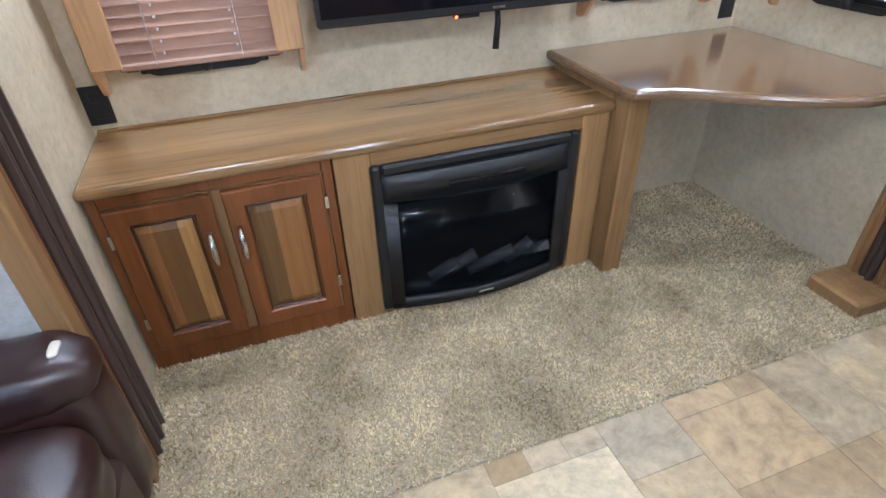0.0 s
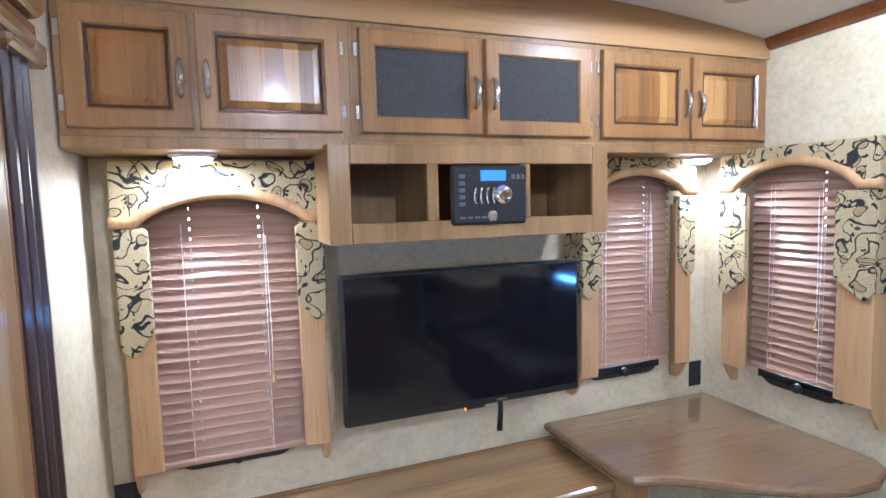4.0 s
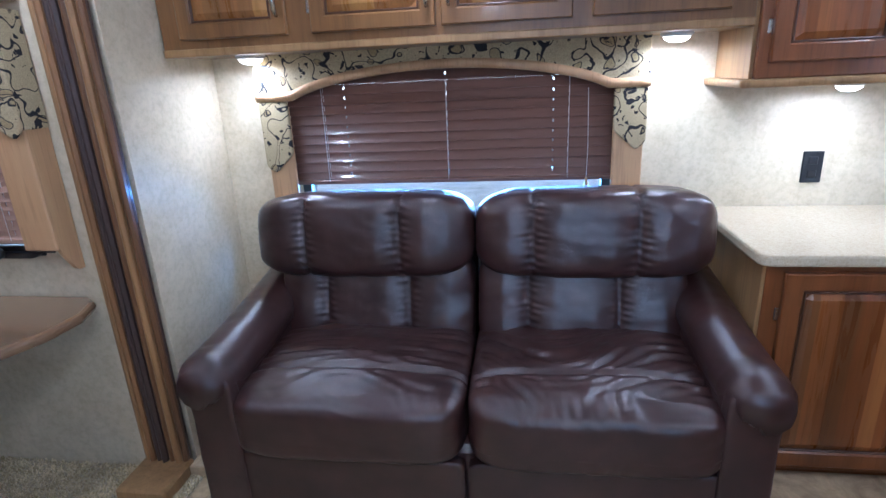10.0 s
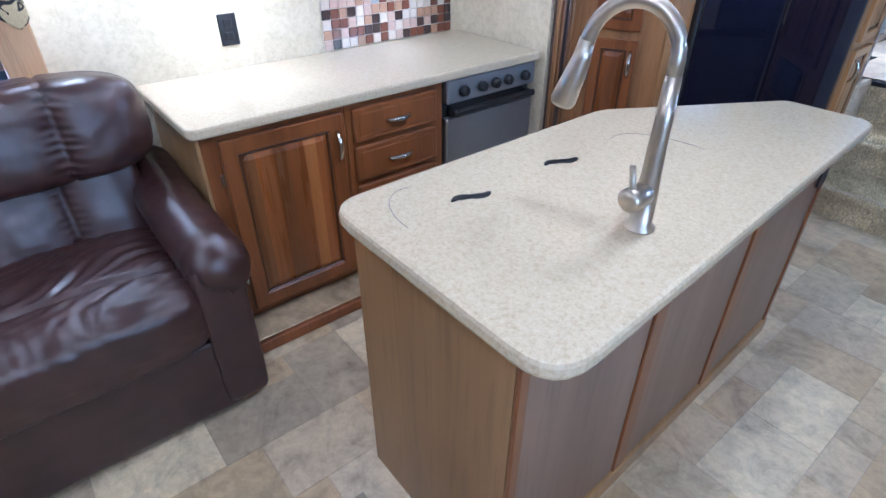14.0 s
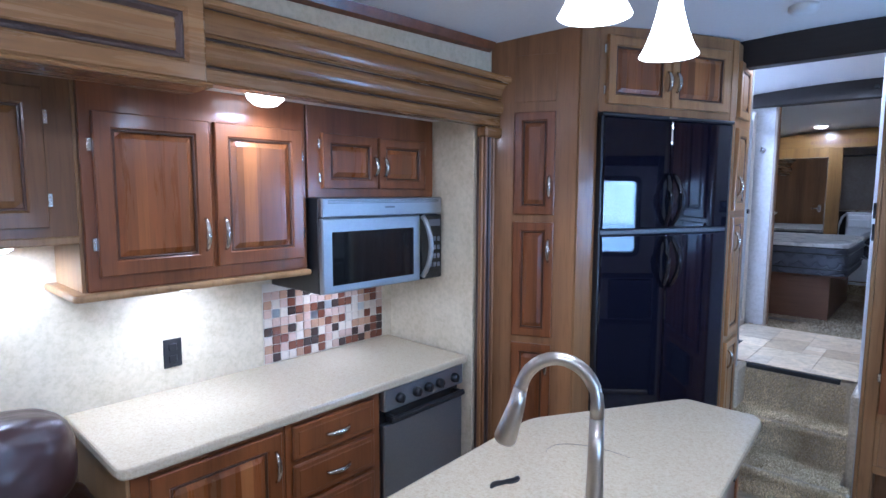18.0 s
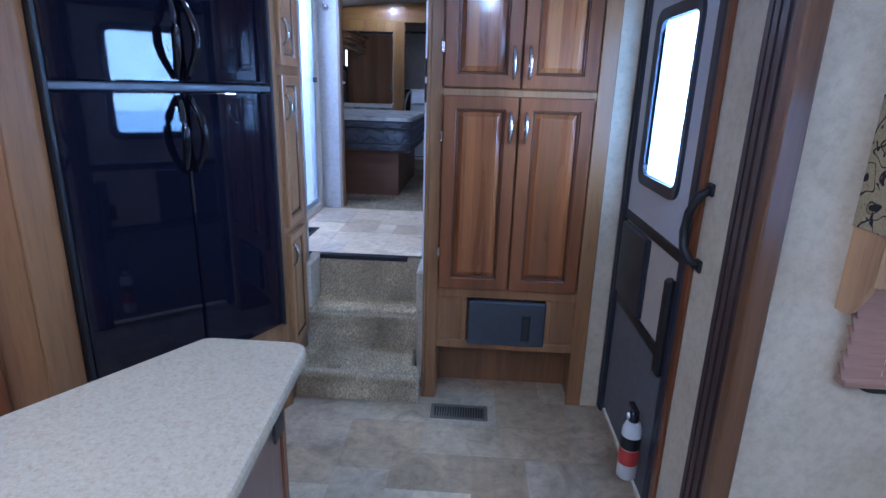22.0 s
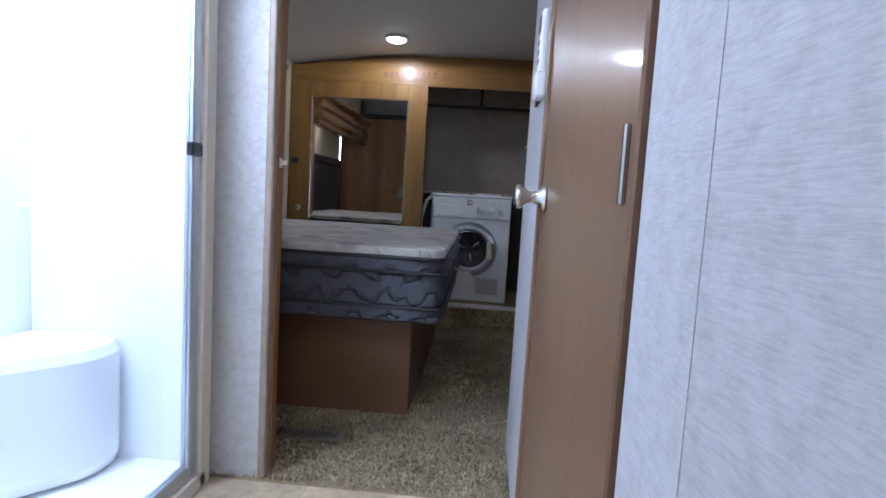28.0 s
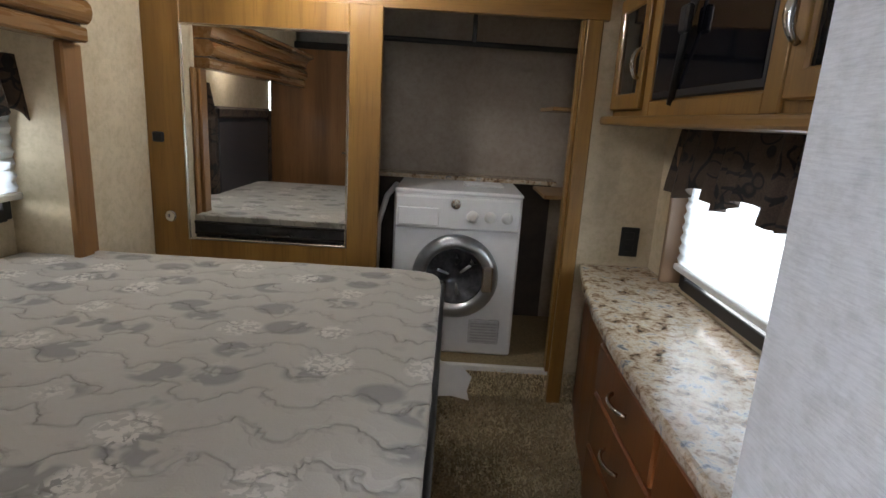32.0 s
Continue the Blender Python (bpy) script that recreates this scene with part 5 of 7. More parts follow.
    part("back_shell", B((0.905, W - 0.08, 0.68, 0.84, 0.2, 0.97), b=0.05), LEATHER, ob)
    for k, sx in enumerate((0.0, W)):
        sg = 1 if k == 0 else -1
        part("arm_panel", cushion(0.155, 0.80, 0.58, 0.16, 16, 0.003, 60 + k, at=(sx + sg * 0.088, 0.42, 0.03)), LEATHER, ob)
        bm = bmesh.new()
        ys = np.linspace(-0.035, 0.74, 44)
        pts = [(sx + sg * (0.080 - 0.014 * math.exp(-((y - 0.03) / 0.2) ** 2)), y, 0.585 + 0.085 * max(0, (y - 0.12) / 0.62)) for y in ys]
        rad = [0.066 + 0.036 * min(1, (q / 4.0)) for q in range(44)]
        tube(pts, rad, 30, bm, 0.84)
        for v in bm.verts:
            f = math.exp(-((v.co.y + 0.01) / 0.045) ** 2)
            a = math.atan2(v.co.z - 0.585, (v.co.x - sx) * sg - 0.075)
            slack = noise.noise(Vector((a * 1.4, v.co.y * 30 + 3 * noise.noise(v.co * 4), 3.0 * k)))
            v.co.z += 0.007 * (0.35 - abs(slack)) + 0.004 * f * math.sin(a * 13 + 2 * k)
            # the hide tucks in behind the front lip and hangs lower outside
            v.co.x += sg * 0.010 * math.exp(-((v.co.y - 0.045) / 0.016) ** 2) * (1 if math.cos(a) < 0 else -1)
            if math.cos(a) < 0 and v.co.z < 0.60:
                v.co.z -= 0.02 * (0.60 - v.co.z) / 0.08
        part("arm_roll", bm, LEATHER, ob, "rolled leather arm")
        part("arm_front", cushion(0.150, 0.06, 0.56, 0.22, 14, 0.003, 70 + k, at=(sx + sg * 0.088, 0.02, 0.05)), LEATHER, ob)
    return ob


def slide_uppers():
    ob = thing("upper_cabinet", "golden-brown wooden upper cabinet with four doors above the sofa", "cabinet", pose(2.22, 2.075, 0, 0, 0, -90), "slide-out upper cabinets")
    L = 2.075 - 0.03
    part("body", B((0, L, 0, 0.33, 1.60, 2.153), b=0.003), GOLDEN, ob)
    part("bottom_rail", B((0, L, -0.008, 0.33, 1.588, 1.615), b=0.004), FACE, ob)
    for k, (a, c, hs, hg) in enumerate(((1.995, 1.585, "r", None), (1.495, 1.055, "r", "l"), (1.035, 0.60, "l", "r"), (0.535, 0.11, "l", "r"))):
        panel_door(ob, 2.075 - a, 2.075 - c, 1.645, 2.075, 0.0, hs, 1.76, hg, seed=100 + k, hlen=0.11, frame=GOLDEN, panel=GOLDSTAVE)
    k = thing("upper_cabinet", "dark cherry kitchen upper cabinet with two raised-panel doors", "cabinet", pose(2.20, 0.02, 0, 0, 0, -90), "slide-out upper cabinets")
    part("body", B((0, 0.84, 0.0, 0.35, 1.425, 2.153), b=0.003), DOOR, k)
    part("end_panel", B((-0.012, 0.0, 0.02, 0.35, 1.425, 2.12), b=0.002), FACE, k)
    part("bottom_shelf", prism(rounded([(-0.05, -0.03), (0.845, -0.03), (0.845, 0.35), (-0.05, 0.35)], [0.02, 0.01, 0, 0]), 1.398, 1.425, 0.010), FACE, k)
    panel_door(k, 0.035, 0.415, 1.475, 2.02, 0.0, "r", 1.60, "l", seed=111, hlen=0.12)
    panel_door(k, 0.435, 0.815, 1.475, 2.02, 0.0, "l", 1.60, "r", seed=112, hlen=0.12)
    mwc = thing("upper_cabinet", "small dark cherry cabinet above the microwave with two doors", "cabinet", pose(2.20, -0.83, 0, 0, 0, -90), "slide-out upper cabinets")
    part("body", B((0, 0.79, 0.0, 0.35, 1.735, 2.153), b=0.003), DOOR, mwc)
    panel_door(mwc, 0.07, 0.385, 1.775, 2.02, 0.0, "r", 1.88, "l", rail=0.045, seed=113, hlen=0.09)
    panel_door(mwc, 0.40, 0.715, 1.775, 2.02, 0.0, "l", 1.88, "r", rail=0.045, seed=114, hlen=0.09)


def microwave():
    ob = thing("microwave", "stainless steel over-the-range microwave above the tiled backsplash", "microwave", pose(2.125, -0.84, 1.31, 0, 0, -90))
    part("case", B((0, 0.76, 0.02, 0.42, 0.0, 0.425), b=0.004), BLACK, ob)
    part("door", B((0.0, 0.60, -0.012, 0.02, 0.0, 0.335), b=0.006), STEEL, ob)
    part("top_vent", B((0.0, 0.76, -0.012, 0.02, 0.338, 0.425), b=0.006), STEEL, ob)
    for k in range(3):
        part("vent_slot", B((0.03, 0.73, -0.0135, -0.010, 0.40 + 0.006 * k, 0.402 + 0.006 * k), b=0), BLACK, ob)
    part("window", B((0.05, 0.55, -0.0145, -0.008, 0.035, 0.275), b=0.008), DARKGLASS, ob, "dark glass window")
    part("control_panel", B((0.602, 0.76, -0.012, 0.02, 0.0, 0.335), b=0.006), DARKGLASS, ob, "black control panel")
    part("display", B((0.66, 0.745, -0.014, -0.010, 0.275, 0.31), b=0.002), DARKGREY, ob)
    for r in range(4):
        for c in range(3):
            part("key", B((0.662 + 0.03 * c, 0.684 + 0.03 * c, -0.0135, -0.011, 0.06 + 0.045 * r, 0.085 + 0.045 * r), b=0.001), DARKGREY, ob)
    pts = [(0.605 + 0.012 * math.sin(math.pi * t), -0.02 - 0.05 * math.sin(math.pi * t) ** 0.7, 0.02 + 0.31 * t) for t in np.linspace(0, 1, 13)]
    part("handle", tube(pts, 0.013, 10), STEEL, ob, "curved steel handle")
    part("maker_mark", B((0.36, 0.42, -0.0135, -0.011, 0.376, 0.384), b=0), DARKGREY, ob)
    part("underside", B((0.02, 0.74, 0.03, 0.40, -0.006, 0.002), b=0), BLACK, ob)


def kitchen_base():
    m = pose(1.97, 0.0, 0, 0, 0, -90)
    ob = thing("base_cabinet", "cherry base cabinet beside the sofa with one raised-panel door", "cabinet", m, "kitchen base cabinets")
    part("body", B((0.0, 0.545, 0.0, 0.55, 0.10, 0.874), b=0.003), DOOR, ob)
    part("toe_kick", B((0.0, 0.545, 0.05, 0.1, 0.05, 0.10), b=0), DOOR, ob)
    part("end_panel", B((-0.012, 0.0, 0.0, 0.55, 0.05, 0.874), b=0.002), FACE, ob)
    panel_door(ob, 0.055, 0.525, 0.125, 0.845, 0.0, "r", 0.72, "l", seed=121, rail=0.06, hlen=0.12)
    dr = thing("base_cabinet", "cherry kitchen drawer cabinet with nickel handles", "cabinet", m, "kitchen base cabinets")
    part("body", B((0.548, 1.03, 0.0, 0.55, 0.10, 0.874), b=0.003), DOOR, dr)
    part("toe_kick", B((0.548, 1.03, 0.05, 0.1, 0.05, 0.10), b=0), DOOR, dr)
    for z0, z1 in ((0.705, 0.845), (0.535, 0.685), (0.335, 0.515), (0.125, 0.315)):
        drawer(dr, 0.575, 0.985, z0, z1)
    top = prism(rounded([(-0.04, -0.045), (1.60, -0.045), (1.60, 0.578), (-0.04, 0.578)], [0.05, 0.02, 0, 0]), 0.875, 0.915, 0.010)
    single("kitchen_worktop", top, SOLID, "cream speckled solid-surface worktop in the slide-out", "worktop", m)
    rg = thing("gas_range", "small stainless gas range with black knobs and handle", "range", pose(1.955, -1.04, 0.0, 0, 0, -90))
    part("body", B((0.0, 0.545, 0.03, 0.55, 0.055, 0.873), b=0.003), BLACK, rg)
    part("oven_door", B((0.0, 0.545, -0.005, 0.03, 0.24, 0.70), b=0.006), STEEL, rg, "brushed steel oven door")
    part("lower_drawer", B((0.0, 0.545, 0.0, 0.03, 0.07, 0.23), b=0.006), BLACK, rg)
    bm = B((0.0, 0.545, -0.010, 0.03, 0.765, 0.872), b=0.006)
    part("control_panel", bm, STEEL, rg, "steel control panel")
    part("door_handle", B((0.02, 0.525, -0.045, -0.020, 0.715, 0.745), (0.03, 0.06, -0.03, 0.03, 0.705, 0.745), (0.485, 0.515, -0.03, 0.03, 0.705, 0.745), b=0.008), BLACK, rg, "black bar handle")
    for k, x in enumerate((0.09, 0.20, 0.28, 0.36, 0.47)):
        kn = part("knob", lathe([(0.024, -0.010), (0.024, -0.022), (0.019, -0.036), (0.012, -0.038)], 18, "y", (x, 0, 0.815)), BLACK, rg)
        part("grip", B((x - 0.003, x + 0.003, -0.042, -0.034, 0.797, 0.833), b=0.001), BLACK, kn)
    # mosaic backsplash
    bs = thing("mosaic_backsplash", "mosaic backsplash of brown, cream and steel squares behind the range", "backsplash", pose(SX - 0.001, -0.79, 0.918, 0, 0, -90))
    part("backing", B((0, 0.76, -0.004, 0, 0, 0.395), b=0), CREAM, bs)
    tones = [plain("mosaic_" + n, c, r, mtl, vary=0.12) for n, c, r, mtl in (("cream", (0.62, 0.52, 0.42), 0.25, 0), ("rose", (0.52, 0.36, 0.28), 0.25, 0), ("brown", (0.16, 0.055, 0.03), 0.2, 0), ("dark", (0.05, 0.03, 0.025), 0.2, 0), ("steel", (0.45, 0.46, 0.47), 0.3, 1.0), ("tan", (0.40, 0.23, 0.14), 0.25, 0))]
    rr = random.Random(8)
    meshes = {}
    s = 0.0445
    for i in range(17):
        for j in range(8):
            k = rr.choices(range(6), (3.5, 4, 4, 3, 1.5, 2.5))[0]
            if k not in meshes:
                o = part("tile", B((0, s - 0.003, -0.009, -0.003, 0, s - 0.003), b=0.0015), tones[k], bs)
                meshes[k] = o.data
            else:
                o = new("tile", meshes[k])
                o.parent = bs
            o.location = (0.002 + i * s, 0, 0.002 + j * s + 0.0)
    outlet(pose(SX - 0.001, -0.365, 1.07, 0, 0, -90))


def island():
    ob = thing("kitchen_island", "kitchen island with wooden sides and a cream speckled top", "island", pose(0, 0, 0))
    out = rounded([(0.49, -0.075), (1.235, -0.075), (1.25, -1.15), (0.885, -1.765), (0.595, -1.765)], [0.11, 0.10, 0.05, 0.03, 0.06], 6)
    part("worktop", prism(out, 0.872, 0.915, 0.012), SOLID, ob, "cream speckled solid-surface top with rounded corners")
    body = [(0.60, -0.10), (1.15, -0.10), (1.17, -1.13), (0.86, -1.70), (0.665, -1.70)]
    part("body", prism(body, 0.0, 0.871), ISLAND, ob)
    # panelled aisle side
    e = Vector((0.665 - 0.60, -1.70 + 0.10))
    L = e.length
    side = thing("side", "", "")
    side.parent = ob
    side.matrix_world = Matrix.Translation((0.60, -0.10, 0)) @ Matrix.Rotation(math.atan2(e.y, e.x), 4, "Z")
    for k in range(4):
        u = L * k / 3
        part("stile", B((max(0, u - 0.03), min(L, u + 0.03), -0.012, 0.0, 0.0, 0.871), b=0.003), DOOR, side)
    part("base_strip", B((0, L, -0.016, 0.0, 0.0, 0.07), b=0.004), FACE, side)
    for k in range(3):
        part("side_panel", B((L * k / 3 + 0.031, L * (k + 1) / 3 - 0.031, -0.005, 0.0, 0.071, 0.865), b=0.001), ISLANDSIDE, side)
    part("end_socket", B((L - 0.10, L - 0.03, -0.018, -0.011, 0.70, 0.80), b=0.003), BLACK, side, "black outlet plate")
    # sink cut-outs closed by flush covers with S-shaped finger slots
    for name, cx, cy, w, h in (("sink_cover", 1.0, -0.36, 0.36, 0.40), ("sink_cover", 1.0, -0.695, 0.36, 0.40)):
        sl = []
        for t in np.linspace(-1, 1, 15):
            sl.append((1.04 + 0.014 * math.sin(t * 2.6), cy - 0.015 + 0.055 * t, 0.9152))
        c = part("finger_slot", tube(sl, [0.005 + 0.014 * (1 - abs(t) ** 3) * (0.45 + 0.55 * abs(math.sin(2.2 * t))) for t in np.linspace(-1, 1, 15)], 8, flat=0.12), BLACK, ob, "dark S-shaped finger slot")
    seam = [(0.885 + 0.195 * math.cos(a) - 0.02, -0.99 - 0.115 * math.sin(a), 0.9154) for a in np.linspace(-0.3, 1.75, 12)]
    part("cover_seam", tube(seam, 0.0008, 4), DARKGREY, ob)
    seam = [(1.02 + 0.16 * math.cos(a), -0.265 - 0.10 * math.sin(a), 0.9154) for a in np.linspace(-1.6, 0.2, 12)]
    part("cover_seam", tube(seam, 0.0008, 4), DARKGREY, ob)
    f = thing("kitchen_faucet", "tall brushed-nickel gooseneck faucet on the island", "faucet", pose(0.69, -0.575, 0.915))
    part("base", lathe([(0.034, 0.0), (0.034, 0.005), (0.025, 0.012), (0.024, 0.09), (0.021, 0.13), (0.018, 0.24), (0.0165, 0.34)], 20), FAUCET, f)
    d = Vector((0.82, 0.35, 0)).normalized()
    neck = [(0, 0, 0.33)] + [tuple(d * (0.088 * (1 - math.cos(a))) + Vector((0, 0, 0.37 + 0.098 * math.sin(a)))) for a in np.linspace(0, math.pi * 0.97, 16)]
    part("neck", tube(neck, 0.0155, 14), FAUCET, f, "arched spout")
    tip = Vector(neck[-1])
    sp = [tip + Vector((0, 0, 0.01)), tip + d * 0.006 + Vector((0, 0, -0.025)), tip + d * 0.016 + Vector((0, 0, -0.06)), tip + d * 0.034 + Vector((0, 0, -0.118)), tip + d * 0.037 + Vector((0, 0, -0.128))]
    part("spray_head", tube(sp, [0.0165, 0.019, 0.023, 0.028, 0.024], 16), FAUCET, f, "pull-down spray head")
    part("spray_button", lathe([(0.011, 0.0), (0.011, 0.008), (0.006, 0.010)], 12, "y", tuple(tip + d * 0.020 + Vector((0, -0.034, -0.07)))), BLACK, f)
    part("lever_body", lathe([(0.022, -0.01), (0.027, 0.0), (0.027, 0.052), (0.020, 0.060), (0.006, 0.062)], 20, "y", (0.0, 0.016, 0.09)), FAUCET, f)
    part("lever", tube([(0.0, 0.055, 0.105), (0.004, 0.058, 0.125), (0.010, 0.062, 0.165)], [0.008, 0.007, 0.006], 10), FAUCET, f)


def fridge_wall():
    """Angled cabinet round the refrigerator. Local x runs along its front."""
    a, c = Vector((1.444, -2.020)), Vector((1.081, -2.816))
    e = (c - a).normalized()
    ang = math.degrees(math.atan2(e.y, e.x))
    fr = thing("refrigerator", "tall black glossy four-door refrigerator built into the cabinets", "refrigerator", pose(a.x, a.y, 0, 0, 0, ang))
    W = (c - a).length
    part("case", B((0.01, W - 0.01, 0.03, 0.50, 0.48, 2.14), b=0), BLACK, fr)
    h = W / 2
    for x0, x1 in ((0.004, h - 0.003), (h + 0.003, W - 0.004)):
        part("freezer_door", B((x0, x1, -0.045, 0.03, 1.575, 2.135), b=0.006), FRIDGEBLACK, fr)
        part("fridge_door", B((x0, x1, -0.045, 0.03, 0.485, 1.545), b=0.006), FRIDGEBLACK, fr)
    part("centre_rail", B((0.0, W, -0.035, 0.03, 1.548, 1.572), b=0.004), DARKGREY, fr)
    part("top_trim", B((-0.012, W + 0.012, -0.05, 0.03, 2.137, 2.155), b=0.004), BLACK, fr)
    part("side_trim", B((-0.012, 0.002, -0.04, 0.03, 0.47, 2.137), b=0.003), BLACK, fr)
    part("side_trim", B((W - 0.002, W + 0.012, -0.04, 0.03, 0.47, 2.137), b=0.003), BLACK, fr)
    for sx in (-1, 1):
        for z0, z1 in ((1.59, 1.86), (1.26, 1.53)):
            pts = [(h + sx * (0.022 + 0.018 * math.sin(math.pi * t)), -0.05 - 0.045 * math.sin(math.pi * t), z0 + (z1 - z0) * t) for t in np.linspace(0, 1, 11)]
            part("handle", tube(pts, [0.010 + 0.005 * math.sin(math.pi * t) for t in np.linspace(0, 1, 11)], 10), GLOSSBLACK, fr, "curved black handle")
    part("maker_mark", B((h - 0.03, h + 0.03, -0.052, -0.049, 2.142, 2.150), b=0), NICKEL, fr)
    cab = thing("fridge_cabinet", "tall tan wooden cabinet built round the refrigerator", "cabinet", pose(a.x, a.y, 0, 0, 0, ang))
    part("stile", B((-0.125, -0.014, -0.012, 0.03, 0.0, 2.60), b=0.004), CABFACE, cab)
    part("end_stile", B((W + 0.014, W + 0.06, -0.012, 0.03, 0.0, 2.60), b=0.004), CABFACE, cab)
    part("upper_face", B((-0.014, W + 0.014, -0.010, 0.03, 2.157, 2.60), b=0.003), CABFACE, cab)
    part("lower_face", B((-0.014, W + 0.014, -0.010, 0.03, 0.0, 0.468), b=0.003), CABFACE, cab)
    panel_door(cab, 0.03, h - 0.006, 2.20, 2.53, -0.010, "r", 2.33, "l", rail=0.05, seed=131, hlen=0.10, frame=DOORL)
    panel_door(cab, h + 0.006, W - 0.02, 2.20, 2.53, -0.010, "l", 2.33, "r", rail=0.05, seed=132, hlen=0.10, frame=DOORL)
    for k in range(7):
        part("vent_slat", B((W - 0.36, W - 0.02, -0.018, -0.008, 0.17 + 0.034 * k, 0.192 + 0.034 * k), b=0.003), CABFACE, cab)
    # narrow pantry beside the column
    p0, p1 = Vector((1.898, -1.735)), a - e * 0.125
    d = (p1 - p0)
    w = d.length
    pn = thing("narrow_pantry", "tall narrow cherry pantry with three stacked doors", "cabinet", pose(p0.x, p0.y, 0, 0, 0, math.degrees(math.atan2(d.y, d.x))))
    part("face", B((0, w, 0, 0.03, 0.0, 2.60), b=0.002), FACEDARK, pn)
    x0, x1 = w * 0.29, w * 0.76
    part("top_panel", B((x0, x1, -0.006, 0.0, 2.21, 2.44), b=0.003), FACEDARK, pn)
    for k, (z0, z1, hz) in enumerate(((1.65, 2.16, 1.79), (1.02, 1.61, 1.47), (0.42, 0.98, 0.88))):
        panel_door(pn, x0, x1, z0, z1, 0.0, "r", hz, None, rail=0.045, staves=2, seed=140 + k, hlen=0.11, panel=DOOR)
    # narrow doors on the step side of the refrigerator
    sd = thing("narrow_side_cabinet", "narrow tan side cabinet with three slim doors beside the steps", "cabinet", pose(c.x + e.x * 0.06, c.y + e.y * 0.06, 0, 0, 0, -88))
    q = 0.40
    part("face", B((0.0, q, 0.0, 0.03, 0.0, 2.60), b=0.002), CABFACE, sd)
    for k, (z0, z1, hz) in enumerate(((1.66, 2.13, 1.80), (0.92, 1.62, 1.48), (0.28, 0.88, 0.78), (2.19, 2.50, None))):
        panel_door(sd, 0.05, 0.30, z0, z1, 0.0, "l" if hz else None, hz, None, rail=0.045, staves=2, seed=150 + k, hlen=0.11, frame=DOORL, panel=DOORL)
    part("corner_strip", B((q, q + 0.02, -0.006, 0.03, 0.0, 2.60), b=0.003), ALU, sd)




def pantry():
    ob = thing("tall_pantry", "tall cherry pantry with four raised-panel doors by the steps", "cabinet", pose(0.385, -3.0, 0, 0, 0, 180))
    W = 0.82
    part("carcass", B((0.0, W, 0.02, 0.43, 0.58, 2.62), b=0), CABFACE, ob)
    part("base_side", B((0.0, 0.06, 0.02, 0.43, 0, 0.58), b=0), CABFACE, ob)
    part("base_side", B((W - 0.06, W, 0.02, 0.43, 0, 0.58), b=0), CABFACE, ob)
    part("base_back", B((0.06, W - 0.06, 0.22, 0.26, 0, 0.58), b=0), FACEDARK, ob)
    part("face_frame", B((0, 0.055, 0, 0.02, 0.0, 2.62), (W - 0.075, W, 0, 0.02, 0.0, 2.62), (0.055, W - 0.075, 0, 0.02, 0.58, 0.64), (0.055, W - 0.075, 0, 0.02, 1.545, 1.585), (0.055, W - 0.075, 0, 0.02, 2.45, 2.62), (0.055, W - 0.075, 0, 0.02, 0.30, 0.345), (0.18, 0.205, 0, 0.02, 0.345, 0.58), (0.60, 0.63, 0, 0.02, 0.345, 0.58), (0.055, 0.075, 0, 0.02, 0.345, 0.58), b=0.003), CABFACE, ob)
    part("inset", B((0.075, 0.18, 0.012, 0.02, 0.345, 0.58), b=0), FACEDARK, ob)
    part("inset", B((0.63, W - 0.075, 0.012, 0.02, 0.345, 0.58), b=0), FACEDARK, ob)
    part("filler", B((W + 0.002, W + 0.088, 0.012, 0.04, 0.0, 2.62), b=0), WALL, ob, "beige papered filler strip")
    part("end_stile", B((-0.018, -0.001, 0.0, 0.02, 0.0, 2.62), b=0.003), CABFACE, ob)
    part("hall_side", prism([(-0.018, 0.021), (-0.001, 0.021), (-0.001, 0.42), (-0.0645, 0.42)], 0.0, 2.62), LINEN, ob, "grey linen-look side panel")
    mid = 0.402
    for k, (z0, z1, hz) in enumerate(((1.59, 2.44, 1.70), (0.63, 1.555, 1.42))):
        panel_door(ob, 0.06, mid - 0.004, z0, z1, 0.0, "r", hz, "l", rail=0.062, seed=160 + k, hlen=0.135, staves=5)
        panel_door(ob, mid + 0.004, 0.735, z0, z1, 0.0, "l", hz, None, rail=0.062, seed=165 + k, hlen=0.135, staves=5)
    dp = thing("wall_control_box", "dark grey flip-down control box in the pantry base", "control box", pose(0.385 - 0.215, -2.999, 0.335, 0, 0, 180))
    part("case", B((0, 0.385, -0.022, 0.01, 0.0, 0.235), b=0.006), plain("slate_plastic", (0.045, 0.048, 0.055), 0.45), dp)
    part("slot", B((0.27, 0.31, -0.026, -0.02, 0.03, 0.17), b=0.003), BLACK, dp)


def ring_hole(x0, x1, z0, z1, a0, a1, c0, c1, y0, y1):
    """A flat panel in one piece with a rectangular hole through it."""
    bm = bmesh.new()

    def loop(p, y):
        return [bm.verts.new((p[k], y, p[m])) for k, m in ((0, 2), (1, 2), (1, 3), (0, 3))]
    outer, hole = (x0, x1, z0, z1), (a0, a1, c0, c1)
    loops = [loop(outer, y0), loop(outer, y1), loop(hole, y1), loop(hole, y0)]
    for r0, r1 in zip(loops, loops[1:] + loops[:1]):
        for k in range(4):
            bm.faces.new((r0[k], r0[(k + 1) % 4], r1[(k + 1) % 4], r1[k]))
    bmesh.ops.recalc_face_normals(bm, faces=bm.faces[:])
    return bm


